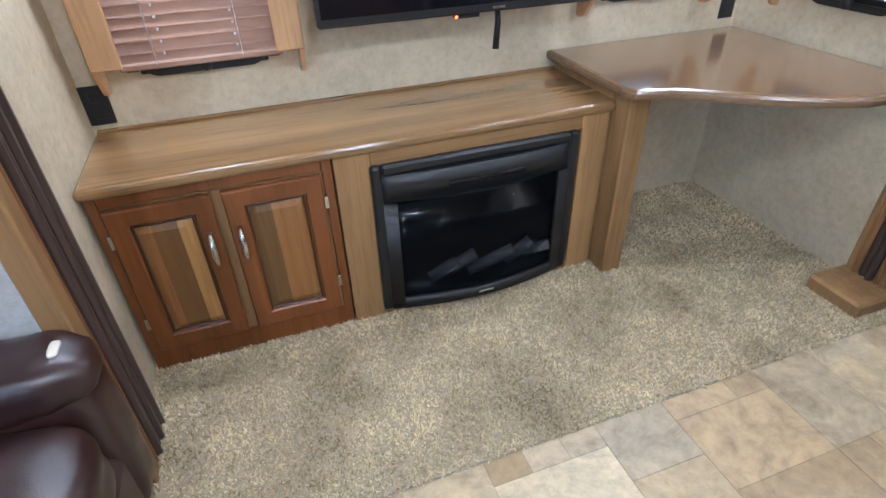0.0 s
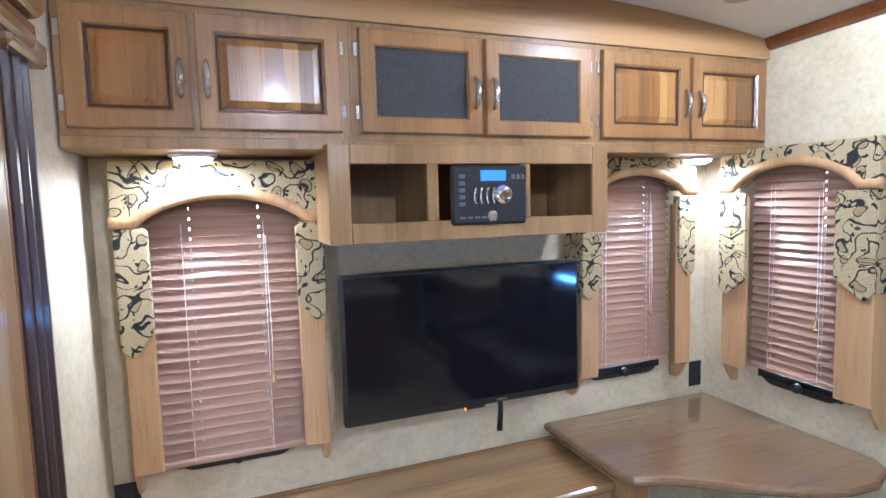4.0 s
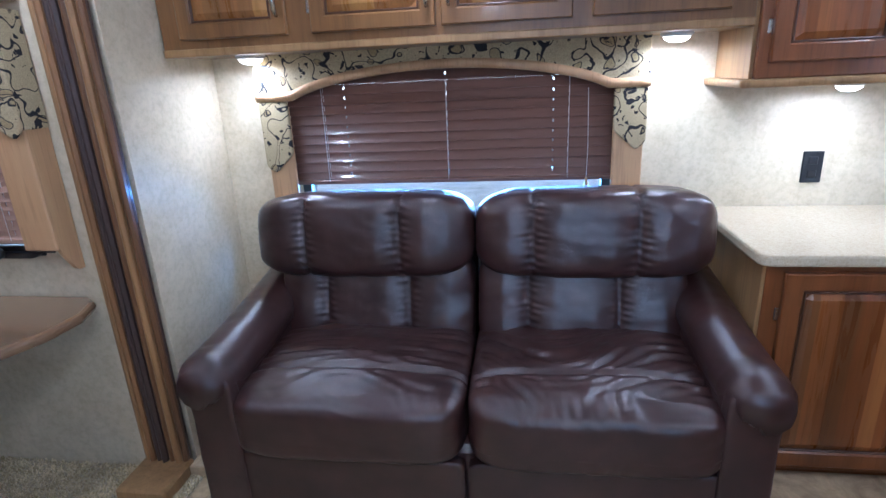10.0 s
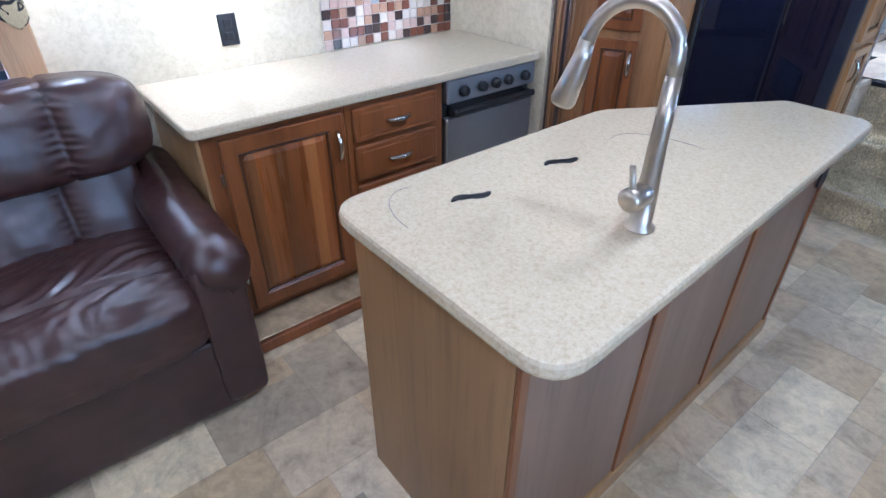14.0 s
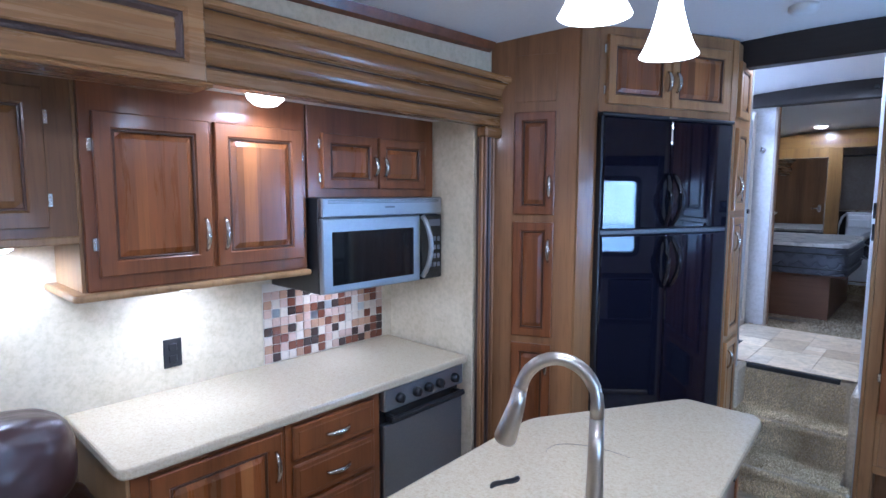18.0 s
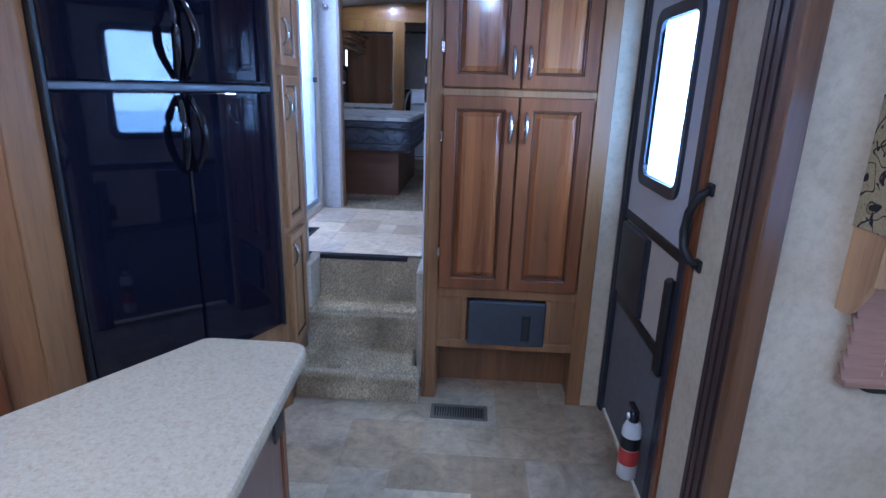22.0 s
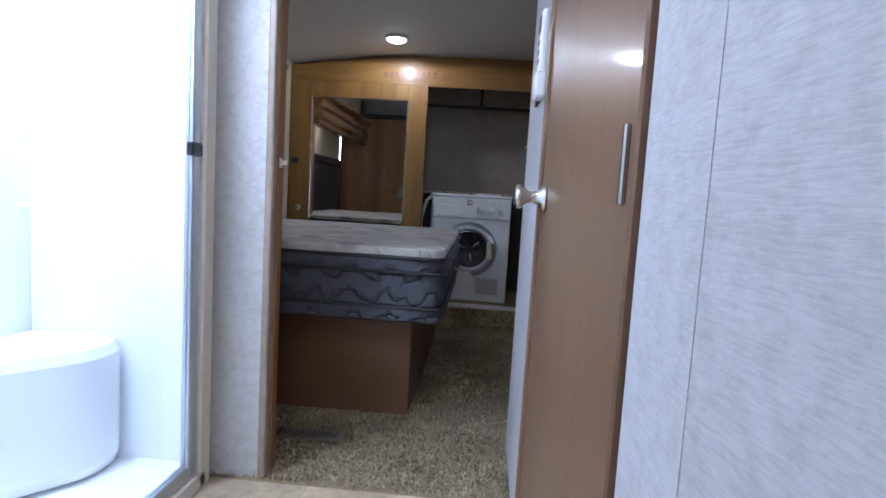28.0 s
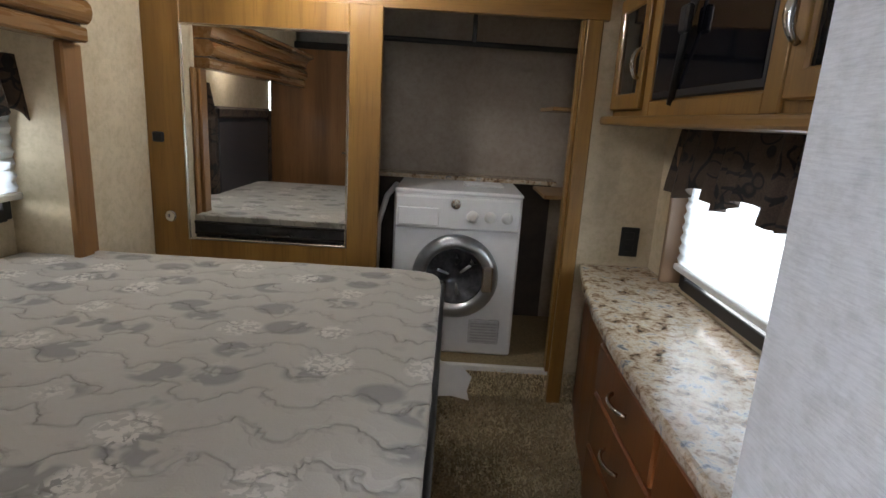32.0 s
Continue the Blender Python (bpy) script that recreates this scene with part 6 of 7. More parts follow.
def entry_door():
    ob = thing("entry_door", "grey entry door with a dark frame and a bright window, closed", "door", pose(LXF - 0.012, -2.28, 0, 0, 0, 90))
    ob.matrix_world = Matrix(((0, 1, 0, LXF - 0.012), (-1, 0, 0, -2.185), (0, 0, 1, 0), (0, 0, 0, 1)))
    W = 0.83
    part("door_frame", B((0, 0.05, -0.05, 0.03, 0.0, 2.07), (W - 0.05, W, -0.05, 0.03, 0.0, 2.07), (0.05, W - 0.05, -0.05, 0.03, 1.985, 2.07), b=0.006), NAVYBLACK, ob, "dark door frame")
    g0, g1, z0, z1 = 0.222, 0.608, 1.262, 1.860
    part("door_skin", ring_hole(0.051, W - 0.051, 1.075, 1.984, g0, g1, z0, z1, -0.04, 0.012), GREYP, ob, "grey textured door skin")
    bar = part("middle_bar", B((0.05, W - 0.05, -0.04, 0.016, 1.03, 1.075), (0.05, W - 0.05, -0.04, 0.016, 0.625, 0.67), b=0.004), BLACK, ob)
    part("screen_insert", B((0.05, W - 0.05, -0.04, 0.006, 0.67, 1.03), b=0.002), CREAM, ob, "pale sliding insert")
    part("dark_slide", B((0.40, W - 0.06, 0.004, 0.030, 0.675, 1.025), b=0.010), NAVYBLACK, ob, "dark sliding panel")
    part("lower_skin", B((0.05, W - 0.05, -0.04, 0.010, 0.04, 0.625), b=0.003), plain("door_mesh_grey", (0.16, 0.16, 0.17), 0.6), ob, "dark grey lower panel")
    out = rounded([(g0 - 0.042, z0 - 0.042), (g1 + 0.042, z0 - 0.042), (g1 + 0.042, z1 + 0.042), (g0 - 0.042, z1 + 0.042)], 0.07)
    inn = rounded([(g0, z0), (g1, z0), (g1, z1), (g0, z1)], 0.04)
    bm = bmesh.new()
    n = len(out)
    rings = [[bm.verts.new((p[0], y, p[1])) for p in q] for q, y in ((out, 0.010), (out, 0.026), (inn, 0.020), (inn, 0.001))]
    for r0, r1 in zip(rings, rings[1:]):
        for k in range(n):
            bm.faces.new((r0[k], r0[(k + 1) % n], r1[(k + 1) % n], r1[k]))
    bmesh.ops.recalc_face_normals(bm, faces=bm.faces[:])
    wf = part("window_frame", bm, NAVYBLACK, ob, "black rounded window frame")
    p = part("pane", B((g0, g1, -0.003, 0.001, z0, z1), b=0), GLASS, wf)
    p.visible_shadow = False
    part("lock_case", B((0.055, 0.115, 0.01, 0.045, 0.60, 0.97), b=0.010), BLACK, ob, "black lock case")
    part("latch", B((0.115, 0.15, 0.012, 0.03, 0.72, 0.82), b=0.008), BLACK, ob)
    gr = thing("grab_handle", "black curved grab handle beside the entry door", "handle", pose(LXF, -2.135, 1.175, 0, 0, 0))
    pts = [(0.004, 0.03, 0.14), (0.035, 0.028, 0.12), (0.048, 0.0, 0.06), (0.050, -0.012, 0.0), (0.048, 0.0, -0.05), (0.035, 0.025, -0.085), (0.004, 0.03, -0.10)]
    part("bar", tube(pts, 0.014, 10), BLACK, gr)
    part("mount", B((0, 0.012, 0.01, 0.05, 0.12, 0.16), b=0.004), BLACK, gr)
    part("mount", B((0, 0.012, 0.01, 0.05, -0.12, -0.08), b=0.004), BLACK, gr)
    single("door_trim", B((LXF, LXF + 0.014, -2.182, -2.142, 0.0, 2.07), b=0.003), DOOR, "red-brown wooden trim strip beside the entry door", "trim")
    ex = thing("fire_extinguisher", "small white fire extinguisher with a red label on the wall", "extinguisher", pose(LXF + 0.055, -2.33, 0.11))
    part("tank", lathe([(0.03, 0.0), (0.038, 0.008), (0.038, 0.22), (0.028, 0.245), (0.016, 0.255)], 20), WHITEP, ex)
    part("label_band", lathe([(0.0386, 0.07), (0.0388, 0.072), (0.0388, 0.135), (0.0386, 0.137)], 20), RED, ex, "red printed label")
    part("label_band", lathe([(0.0386, 0.14), (0.0388, 0.142), (0.0388, 0.19), (0.0386, 0.192)], 20), BLACK, ex, "black printed label")
    part("valve", lathe([(0.018, 0.25), (0.022, 0.27), (0.014, 0.30)], 14), BLACK, ex)
    part("lever", B((-0.012, 0.012, -0.05, 0.03, 0.295, 0.312), b=0.005), BLACK, ex)
    part("gauge", lathe([(0.013, 0.018), (0.013, 0.026), (0.01, 0.027)], 14, "x", (0, 0, 0.275)), WHITEP, ex)


def register(m, w, d, label="brown metal floor vent with louvres", material=None):
    ob = thing("floor_vent", label, "vent", m)
    part("frame", B((0, w, 0, 0.02, 0, 0.005), (0, w, d - 0.02, d, 0, 0.005), (0, 0.02, 0.02, d - 0.02, 0, 0.005), (w - 0.02, w, 0.02, d - 0.02, 0, 0.005), b=0.001), material or BRONZE, ob)
    part("well", B((0.02, w - 0.02, 0.02, d - 0.02, -0.002, 0.0015), b=0), BLACK, ob)
    n = int((w - 0.04) / 0.013)
    for k in range(n):
        part("louvre", B((0.022 + 0.013 * k, 0.028 + 0.013 * k, 0.02, d - 0.02, 0.0015, 0.0045), b=0), material or BRONZE, ob)


BRONZE = plain("bronze_paint", (0.20, 0.16, 0.11), 0.45, 0.3)
TANMETAL = plain("tan_paint", (0.26, 0.21, 0.15), 0.45, 0.1)
sofa()
slide_uppers()
microwave()
kitchen_base()
island()
fridge_wall()
pantry()
entry_door()
register(pose(0.80, 0.005, 0.0), 0.27, 0.12, "tan metal floor vent before the island", TANMETAL)
register(pose(1.29, -3.93, HZ + 0.001, 0, 0, 90), 0.27, 0.10, "black metal floor vent beside the shower threshold", BLACK)
register(pose(0.05, -2.94, 0.0), 0.29, 0.13, "brown metal floor vent before the pantry")
blind_window(pose(SX - 0.008, 1.07, 0, 0, 0, -90), 1.30, 0.90, 1.46, 1.425, 1.20, "wide arched window with a dark wooden blind behind the sofa", bar_h=1.525, tip=1.60, over=0.12, deep=0.08, slat_mat=DARKSLAT, pitch=0.040, gap=0.152)
puck(2.06, 1.08, 2.135, 0.07, 4.5, drop=0.02)
puck(2.06, -0.56, 2.135, 0.07, 4.5, drop=0.02)
puck(2.40, 1.83, 1.588, 0.045, 4.5, "round under-cabinet light, switched on")
puck(2.40, 0.22, 1.588, 0.045, 4.5, "round under-cabinet light, switched on")
puck(2.36, -0.35, 1.398, 0.04, 4, "round under-cabinet light, switched on")
disk("microwave_worklight", 2.36, -1.10, 1.298, 0.06, 2.0)


def pendant(x, y, zb):
    top = ceil_z(x, y)
    ob = thing("pendant_lamp", "frosted white bell-shaped pendant lamp above the island, switched on", "lamp", pose(x, y, zb), "island pendants")
    part("shade", lathe([(0.030, 0.150), (0.034, 0.128), (0.042, 0.095), (0.052, 0.060), (0.066, 0.025), (0.080, 0.0), (0.077, 0.0), (0.062, 0.027), (0.048, 0.062), (0.038, 0.097), (0.028, 0.130)], 32), LENS, ob, "glowing frosted glass bell")
    part("socket_cup", lathe([(0.010, 0.205), (0.020, 0.195), (0.034, 0.160), (0.034, 0.148), (0.010, 0.146)], 20), NICKEL, ob)
    part("stem", tube([(0, 0, 0.20), (0, 0, top - zb - 0.01)], 0.006, 10), NICKEL, ob)
    part("canopy", lathe([(0.055, top - zb - 0.001), (0.055, top - zb - 0.012), (0.020, top - zb - 0.030), (0.008, top - zb - 0.034)], 24), NICKEL, ob)
    disk("pendant_glow", x, y, zb - 0.006, 0.13, 6)


pendant(0.74, -0.60, 2.145)
pendant(0.75, -1.06, 2.145)
puck(0.1, 0.6, ceil_z(0.1, 0.6), 0.085, 26, name="ceiling_light")
puck(0.75, -3.40, ceil_z(0.75, -3.40), 0.06, 10, name="ceiling_light")
single("smoke_detector", lathe([(0.06, 0.0), (0.06, -0.02), (0.05, -0.035), (0.02, -0.037)], 24), WHITEP, "round white smoke detector on the ceiling", "detector", pose(0.69, -2.5, ceil_z(0.69, -2.5)))


def recliner_at(m):
    ob = thing("recliner", "dark brown leather recliner beside the console column", "armchair", m)
    part("base", B((-0.30, 0.30, -0.30, 0.36, 0.04, 0.34), b=0.04), LEATHER, ob)
    part("seat_cushion", cushion(0.54, 0.60, 0.20, 0.4, 16, 0.008, 3, at=(0, -0.02, 0.30), belly=0.02), LEATHER, ob)
    part("back_pad", cushion(0.58, 0.24, 0.62, 0.45, 16, 0.008, 4, at=(0, 0.33, 0.36)), LEATHER, ob)
    part("worn_patch", cushion(0.05, 0.022, 0.010, 0.6, 8, 0.003, 2, at=(0.335, -0.262, 0.588)), CREAM, ob, "pale peeled patch on the arm")
    for s in (-1, 1):
        part("arm", cushion(0.17, 0.66, 0.52, 0.34, 14, 0.006, 5 + s, at=(s * 0.34, 0.02, 0.05)), LEATHER, ob)
        part("arm_pad", cushion(0.185, 0.50, 0.13, 0.6, 14, 0.006, 8 + s, at=(s * 0.34, -0.07, 0.47)), LEATHER, ob)


recliner_at(pose(-0.88, 1.87, 0, 0, 0, 90))
# unseen lamp, added to brighten the wall and trims by the recliner
puck(-1.0, 1.0, 2.10, 0.065, 8, "unseen round light added in the dinette slide-out ceiling, switched on", name="ceiling_light")



# ---- hall, shower and bedroom ----
def hall_door():
    ob = thing("hall_door", "closed brown laminate door with a satin metal knob in the hall", "door", Matrix(((0, -1, 0, 0.452), (-1, 0, 0, -3.565), (0, 0, 1, HZ), (0, 0, 0, 1))))
    # local x runs along -y of the world, local -y faces the hall
    W, H = 0.83, 1.83
    part("leaf", B((0.02, W - 0.01, 0.004, 0.04, 0.01, H - 0.01), b=0.003), LAMDOOR, ob)
    part("frame", B((0.0, 0.02, -0.006, 0.05, 0.0, H), (W - 0.01, W + 0.012, -0.006, 0.05, 0.0, H), (0.02, W - 0.01, -0.006, 0.05, H - 0.01, H + 0.01), b=0.003), LAMDOOR, ob)
    k = part("knob", lathe([(0.033, 0.002), (0.034, -0.004), (0.018, -0.012), (0.012, -0.030), (0.015, -0.040), (0.027, -0.052), (0.027, -0.062), (0.018, -0.068)], 24, "y", (W - 0.085, 0.002, 0.880)), NICKEL, ob, "round satin metal knob")
    part("catch_plate", B((0.055, 0.067, -0.003, 0.004, 0.87, 0.95), b=0.002), NICKEL, ob, "satin metal catch plate")
    return ob


def wall_panel(m, w, h, label, name, material=None):
    ob = thing(name, label, "control panel", m)
    part("bezel", B((-w / 2, w / 2, -0.006, 0, -h / 2, h / 2), b=0.002), BLACK, ob)
    part("face", B((-w / 2 + 0.008, w / 2 - 0.008, -0.0075, -0.005, -h * 0.1, h / 2 - 0.01), b=0.001), material or DARKGLASS, ob)
    for k in range(3):
        part("rocker", B((-w / 2 + 0.012 + k * (w - 0.024) / 3, -w / 2 + 0.008 + (k + 1) * (w - 0.024) / 3, -0.008, -0.005, -h / 2 + 0.012, -h * 0.16), b=0.001), DARKGREY, ob)
    return ob


hall_door()
facing_hall = Matrix(((0, -1, 0, 0.4120), (-1, 0, 0, -3.09), (0, 0, 1, 1.56), (0, 0, 0, 1)))
wall_panel(facing_hall, 0.058, 0.086, "black switch panel on the pantry side", "switch_panel")
facing_hall2 = Matrix(((0, -1, 0, 0.4110), (-1, 0, 0, -3.08), (0, 0, 1, 1.672), (0, 0, 0, 1)))
wall_panel(facing_hall2, 0.075, 0.08, "black display panel above the switches", "display_panel")
thermo = Matrix(((0, -1, 0, 0.451), (-1, 0, 0, -4.63), (0, 0, 1, 1.855), (0, 0, 0, 1)))
t = thing("wall_switch", "black wall switch beside the bedroom doorway", "switch", thermo)
part("plate", B((-0.06, 0.04, -0.008, 0, -0.06, 0.06), b=0.004), BLACK, t)
part("rocker", B((-0.02, 0.0, -0.014, -0.006, -0.025, 0.025), b=0.003), DARKGREY, t)
rm = thing("remote_control", "white fan remote control in its wall holder", "remote control", thermo @ pose(-0.150, -0.002, 0.045))
part("body", B((-0.026, 0.026, -0.020, 0, -0.11, 0.10), b=0.007), WHITEP, rm)
part("holder", B((-0.031, 0.031, -0.026, 0.0, -0.115, -0.05), b=0.006), WHITEP, rm)
part("screen", B((-0.02, 0.02, -0.022, -0.019, 0.045, 0.085), b=0.002), DARKGREY, rm)
for r in range(3):
    for c in range(2):
        part("button", B((-0.018 + 0.02 * c, -0.004 + 0.02 * c, -0.022, -0.019, -0.03 + 0.022 * r, -0.018 + 0.022 * r), b=0.002), DARKGREY, rm)


def shower():
    ob = thing("shower_stall", "bright white shower stall with an aluminium-framed glass door", "shower", pose(0, 0, 0))
    x0, x1, y0, y1 = 1.375, 1.89, -4.555, -3.41
    part("pan", B((x0, x1, y0, y1, HZ - 0.05, HZ + 0.06), b=0.02), SHOWER, ob)
    part("surround", B((x1 - 0.02, x1, y0, y1, HZ, 2.40), (x0 + 0.02, x1 - 0.02, y0, y0 + 0.02, HZ, 2.40), (x0 + 0.02, x1 - 0.02, y1 - 0.02, y1, HZ, 2.40), b=0.004), SHOWER, ob)
    part("seat", prism(rounded([(x0 + 0.20, y0 + 0.02), (x0 + 0.19, y0 + 0.16), (x1 - 0.16, y0 + 0.36), (x1 - 0.02, y0 + 0.42), (x1 - 0.02, y0 + 0.02)], 0.10, 10), HZ + 0.06, HZ + 0.43, 0.04), SHOWER, ob, "moulded white seat")
    part("skylight", B((x0 + 0.02, x1 - 0.02, y0 + 0.02, y1 - 0.02, 2.50, 2.51), b=0), WHITE, ob)
    fr = part("door_frame", B((1.345, 1.375, y0 + 0.06, y0 + 0.095, HZ + 0.05, 2.35), (1.345, 1.375, y1 - 0.04, y1 - 0.005, HZ + 0.05, 2.35), (1.345, 1.375, y0 + 0.095, y1 - 0.04, HZ + 0.05, HZ + 0.09), (1.345, 1.375, y0 + 0.095, y1 - 0.04, 2.31, 2.35), b=0.004), ALU, ob, "aluminium door frame")
    part("hinge_block", B((1.325, 1.345, y0 + 0.085, y0 + 0.135, 1.595, 1.63), b=0.004), BLACK, fr)
    part("threshold", B((1.335, 1.385, y0 + 0.02, y1, HZ - 0.004, HZ + 0.05), b=0.006), CREAM, ob)
    p = part("door_glass", B((1.357, 1.363, y0 + 0.095, y1 - 0.04, HZ + 0.09, 2.31), b=0), GLASS, fr)
    p.visible_shadow = False
    part("cream_jamb", B((1.335, 1.40, y0 - 0.005, y0 + 0.055, HZ, 2.42), b=0.006), CREAM, ob)


shower()
hk = thing("robe_hook", "chrome double robe hook on the partition", "hook", pose(1.285, -4.60, 2.11))
part("plate", lathe([(0.024, 0.0), (0.024, 0.006), (0.014, 0.010)], 18, "y"), CHROME, hk)
part("prong", tube([(0, 0.01, 0.0), (0, 0.04, 0.005), (0, 0.05, 0.03)], 0.006, 8), CHROME, hk)
part("prong", tube([(0, 0.01, -0.01), (0, 0.035, -0.025), (0, 0.045, -0.01)], 0.006, 8), CHROME, hk)
single("door_jamb", B((1.183, 1.207, -4.675, -4.630, HZ, 2.46), b=0.004), FACEDARK, "brown wooden bedroom door jamb", "trim")
single("jamb_strip", B((1.186, 1.2075, -4.628, -4.592, HZ, 2.46), b=0.004), plain("taupe_trim", (0.30, 0.24, 0.18), 0.45), "taupe trim strip on the bedroom door jamb", "trim")
st = thing("door_strike", "small cream door catch on the jamb", "catch", pose(1.181, -4.645, 1.60))
part("plate", B((-0.002, 0.004, -0.010, 0.010, -0.014, 0.014), b=0.002), CREAM, st)
part("bumper", lathe([(0.007, 0.0), (0.007, -0.014), (0.005, -0.017)], 12, "x", (-0.001, 0, 0)), CREAM, st)


def mattress_set():
    base = thing("bed_platform", "brown laminate bed platform on the carpet", "bed", pose(0, 0, HZ))
    part("front_board", B((0.83, 2.10, -5.165, -5.145, 0.0, 0.384), b=0.003), BEDBASE, base)
    part("side_board", B((0.83, 0.85, -6.40, -5.166, 0.0, 0.384), b=0.003), BEDBASE, base)
    part("deck", B((0.80, 2.13, -6.42, -5.10, 0.385, 0.405), b=0.003), BEDBASE, base)
    part("deck_edge", B((0.72, 0.80, -6.40, -5.10, 0.385, 0.405), b=0.003), BEDBASE, base)
    ob = thing("mattress", "bare pillow-top mattress with grey quilted top and charcoal sides", "mattress", pose(0, 0, HZ + 0.406))
    cx, cy, w, d = 1.425, -5.70, 1.425, 1.38

    def slab(z0, z1, grow, sharp, seed, wr, n=28):
        return cushion(w + grow, d + grow, z1 - z0, sharp, n, wr, seed, at=(cx, cy, z0))
    part("lower_band", slab(0.0, 0.055, 0.01, 0.10, 1, 0.002), QSIDE, ob, "charcoal lower band")
    part("side", slab(0.05, 0.185, -0.006, 0.10, 2, 0.006, 34), QSIDE, ob, "charcoal quilted side")
    part("pillow_band", slab(0.18, 0.235, 0.012, 0.14, 3, 0.003), QSIDE, ob, "charcoal pillow-top band")
    part("quilted_top", slab(0.215, 0.275, 0.0, 0.13, 4, 0.002), QTOP, ob, "grey damask quilted top")
    for z in (0.055, 0.183, 0.236):
        o = rounded([(cx - w / 2 - 0.005, cy - d / 2 - 0.005), (cx + w / 2 + 0.005, cy - d / 2 - 0.005), (cx + w / 2 + 0.005, cy + d / 2 + 0.005), (cx - w / 2 - 0.005, cy + d / 2 + 0.005)], 0.05)
        part("piping", tube([(p[0], p[1], z) for p in o] + [(o[0][0], o[0][1], z)], 0.007, 8), BLACK, ob, "black piping")
    tag = [(0.718, 0.075), (0.670, 0.052), (0.640, 0.056), (0.600, 0.016), (0.612, -0.030), (0.604, -0.062), (0.660, -0.050), (0.716, -0.055)]
    part("care_tag", prism(tag, -6.112, -6.108, 0.0, "y"), WHITEP, ob, "crumpled white cloth care tag")
    return ob


def quilt_mat(name, ground, dark, light, axis, period, depth):
    """Quilted damask: drifting grey leaves, lace blossoms and stitched zigzag lines."""
    m, nt, b = mat(name)
    c = coords(nt)
    n = node(nt, "TexNoise", Scale=15.0, Detail=2.0, Distortion=0.5)
    v = node(nt, "TexVoronoi", Scale=4.6, Randomness=0.55)
    v2 = node(nt, "TexVoronoi", Scale=5.2, Randomness=0.7)
    lace = node(nt, "TexNoise", Scale=62.0, Detail=2.0, Distortion=0.9)
    weave = node(nt, "TexNoise", Scale=240.0, Detail=1.0)
    for k in (n, v, lace, weave):
        nt.links.new(c, k.inputs[0])
    nt.links.new(coords(nt, (1, 1.3, 1), (0, 0, 0.7)), v2.inputs[0])
    petal = ramp(nt, n.outputs[0], ((0.40, (0, 0, 0)), (0.46, (0.8, 0.8, 0.8))))
    spot = ramp(nt, v2.outputs[0], ((0.26, (1, 1, 1)), (0.34, (0, 0, 0))))
    col = mix(nt, ground, dark, mix(nt, petal, spot, 1.0, "MULTIPLY"))
    thread = ramp(nt, lace.outputs[0], ((0.46, (0, 0, 0)), (0.52, (1, 1, 1))))
    rose = ramp(nt, v.outputs[0], ((0.20, (0.85, 0.85, 0.85)), (0.27, (0, 0, 0))))
    col = mix(nt, col, light, mix(nt, thread, rose, 1.0, "MULTIPLY"))
    sep = nt.nodes.new("ShaderNodeSeparateXYZ")
    nt.links.new(c, sep.inputs[0])

    def op(kind, a, bb):
        k = nt.nodes.new("ShaderNodeMath")
        k.operation = kind
        for i, q in enumerate((a, bb)):
            if isinstance(q, float):
                k.inputs[i].default_value = q
            else:
                nt.links.new(q, k.inputs[i])
        return k.outputs[0]
    along, across = sep.outputs[axis[0]], sep.outputs[axis[1]]
    sway = op("MULTIPLY", op("SINE", op("MULTIPLY", op("ADD", along, op("MULTIPLY", n.outputs[0], 0.15)), 6.283 / (period * 1.7)), 0.0), period * 0.30)
    line = op("PINGPONG", op("ADD", across, sway), period / 2)
    soft = ramp(nt, op("DIVIDE", line, period / 2), ((0.0, (0, 0, 0)), (0.14, (0.55, 0.55, 0.55)), (0.5, (0.95, 0.95, 0.95)), (1.0, (1, 1, 1))))
    stitch = ramp(nt, op("DIVIDE", line, period / 2), ((0.0, (0.86, 0.86, 0.86)), (0.12, (1, 1, 1))))
    col = mix(nt, col, stitch, 1.0, "MULTIPLY")
    nt.links.new(col, b.inputs["Base Color"])
    b.inputs["Roughness"].default_value = 0.75
    h = op("ADD", op("MULTIPLY", soft, 1.0), op("MULTIPLY", weave.outputs[0], 0.05))
    bump(nt, b, h, 1.0, depth)
    return m


QTOP = quilt_mat("grey_damask", (0.47, 0.445, 0.395), (0.25, 0.24, 0.225), (0.68, 0.64, 0.58), (0, 1), 0.105, 0.0075)
QSIDE = quilt_mat("charcoal_quilt", (0.060, 0.064, 0.076), (0.050, 0.054, 0.064), (0.068, 0.073, 0.085), (0, 2), 0.085, 0.012)
mattress_set()


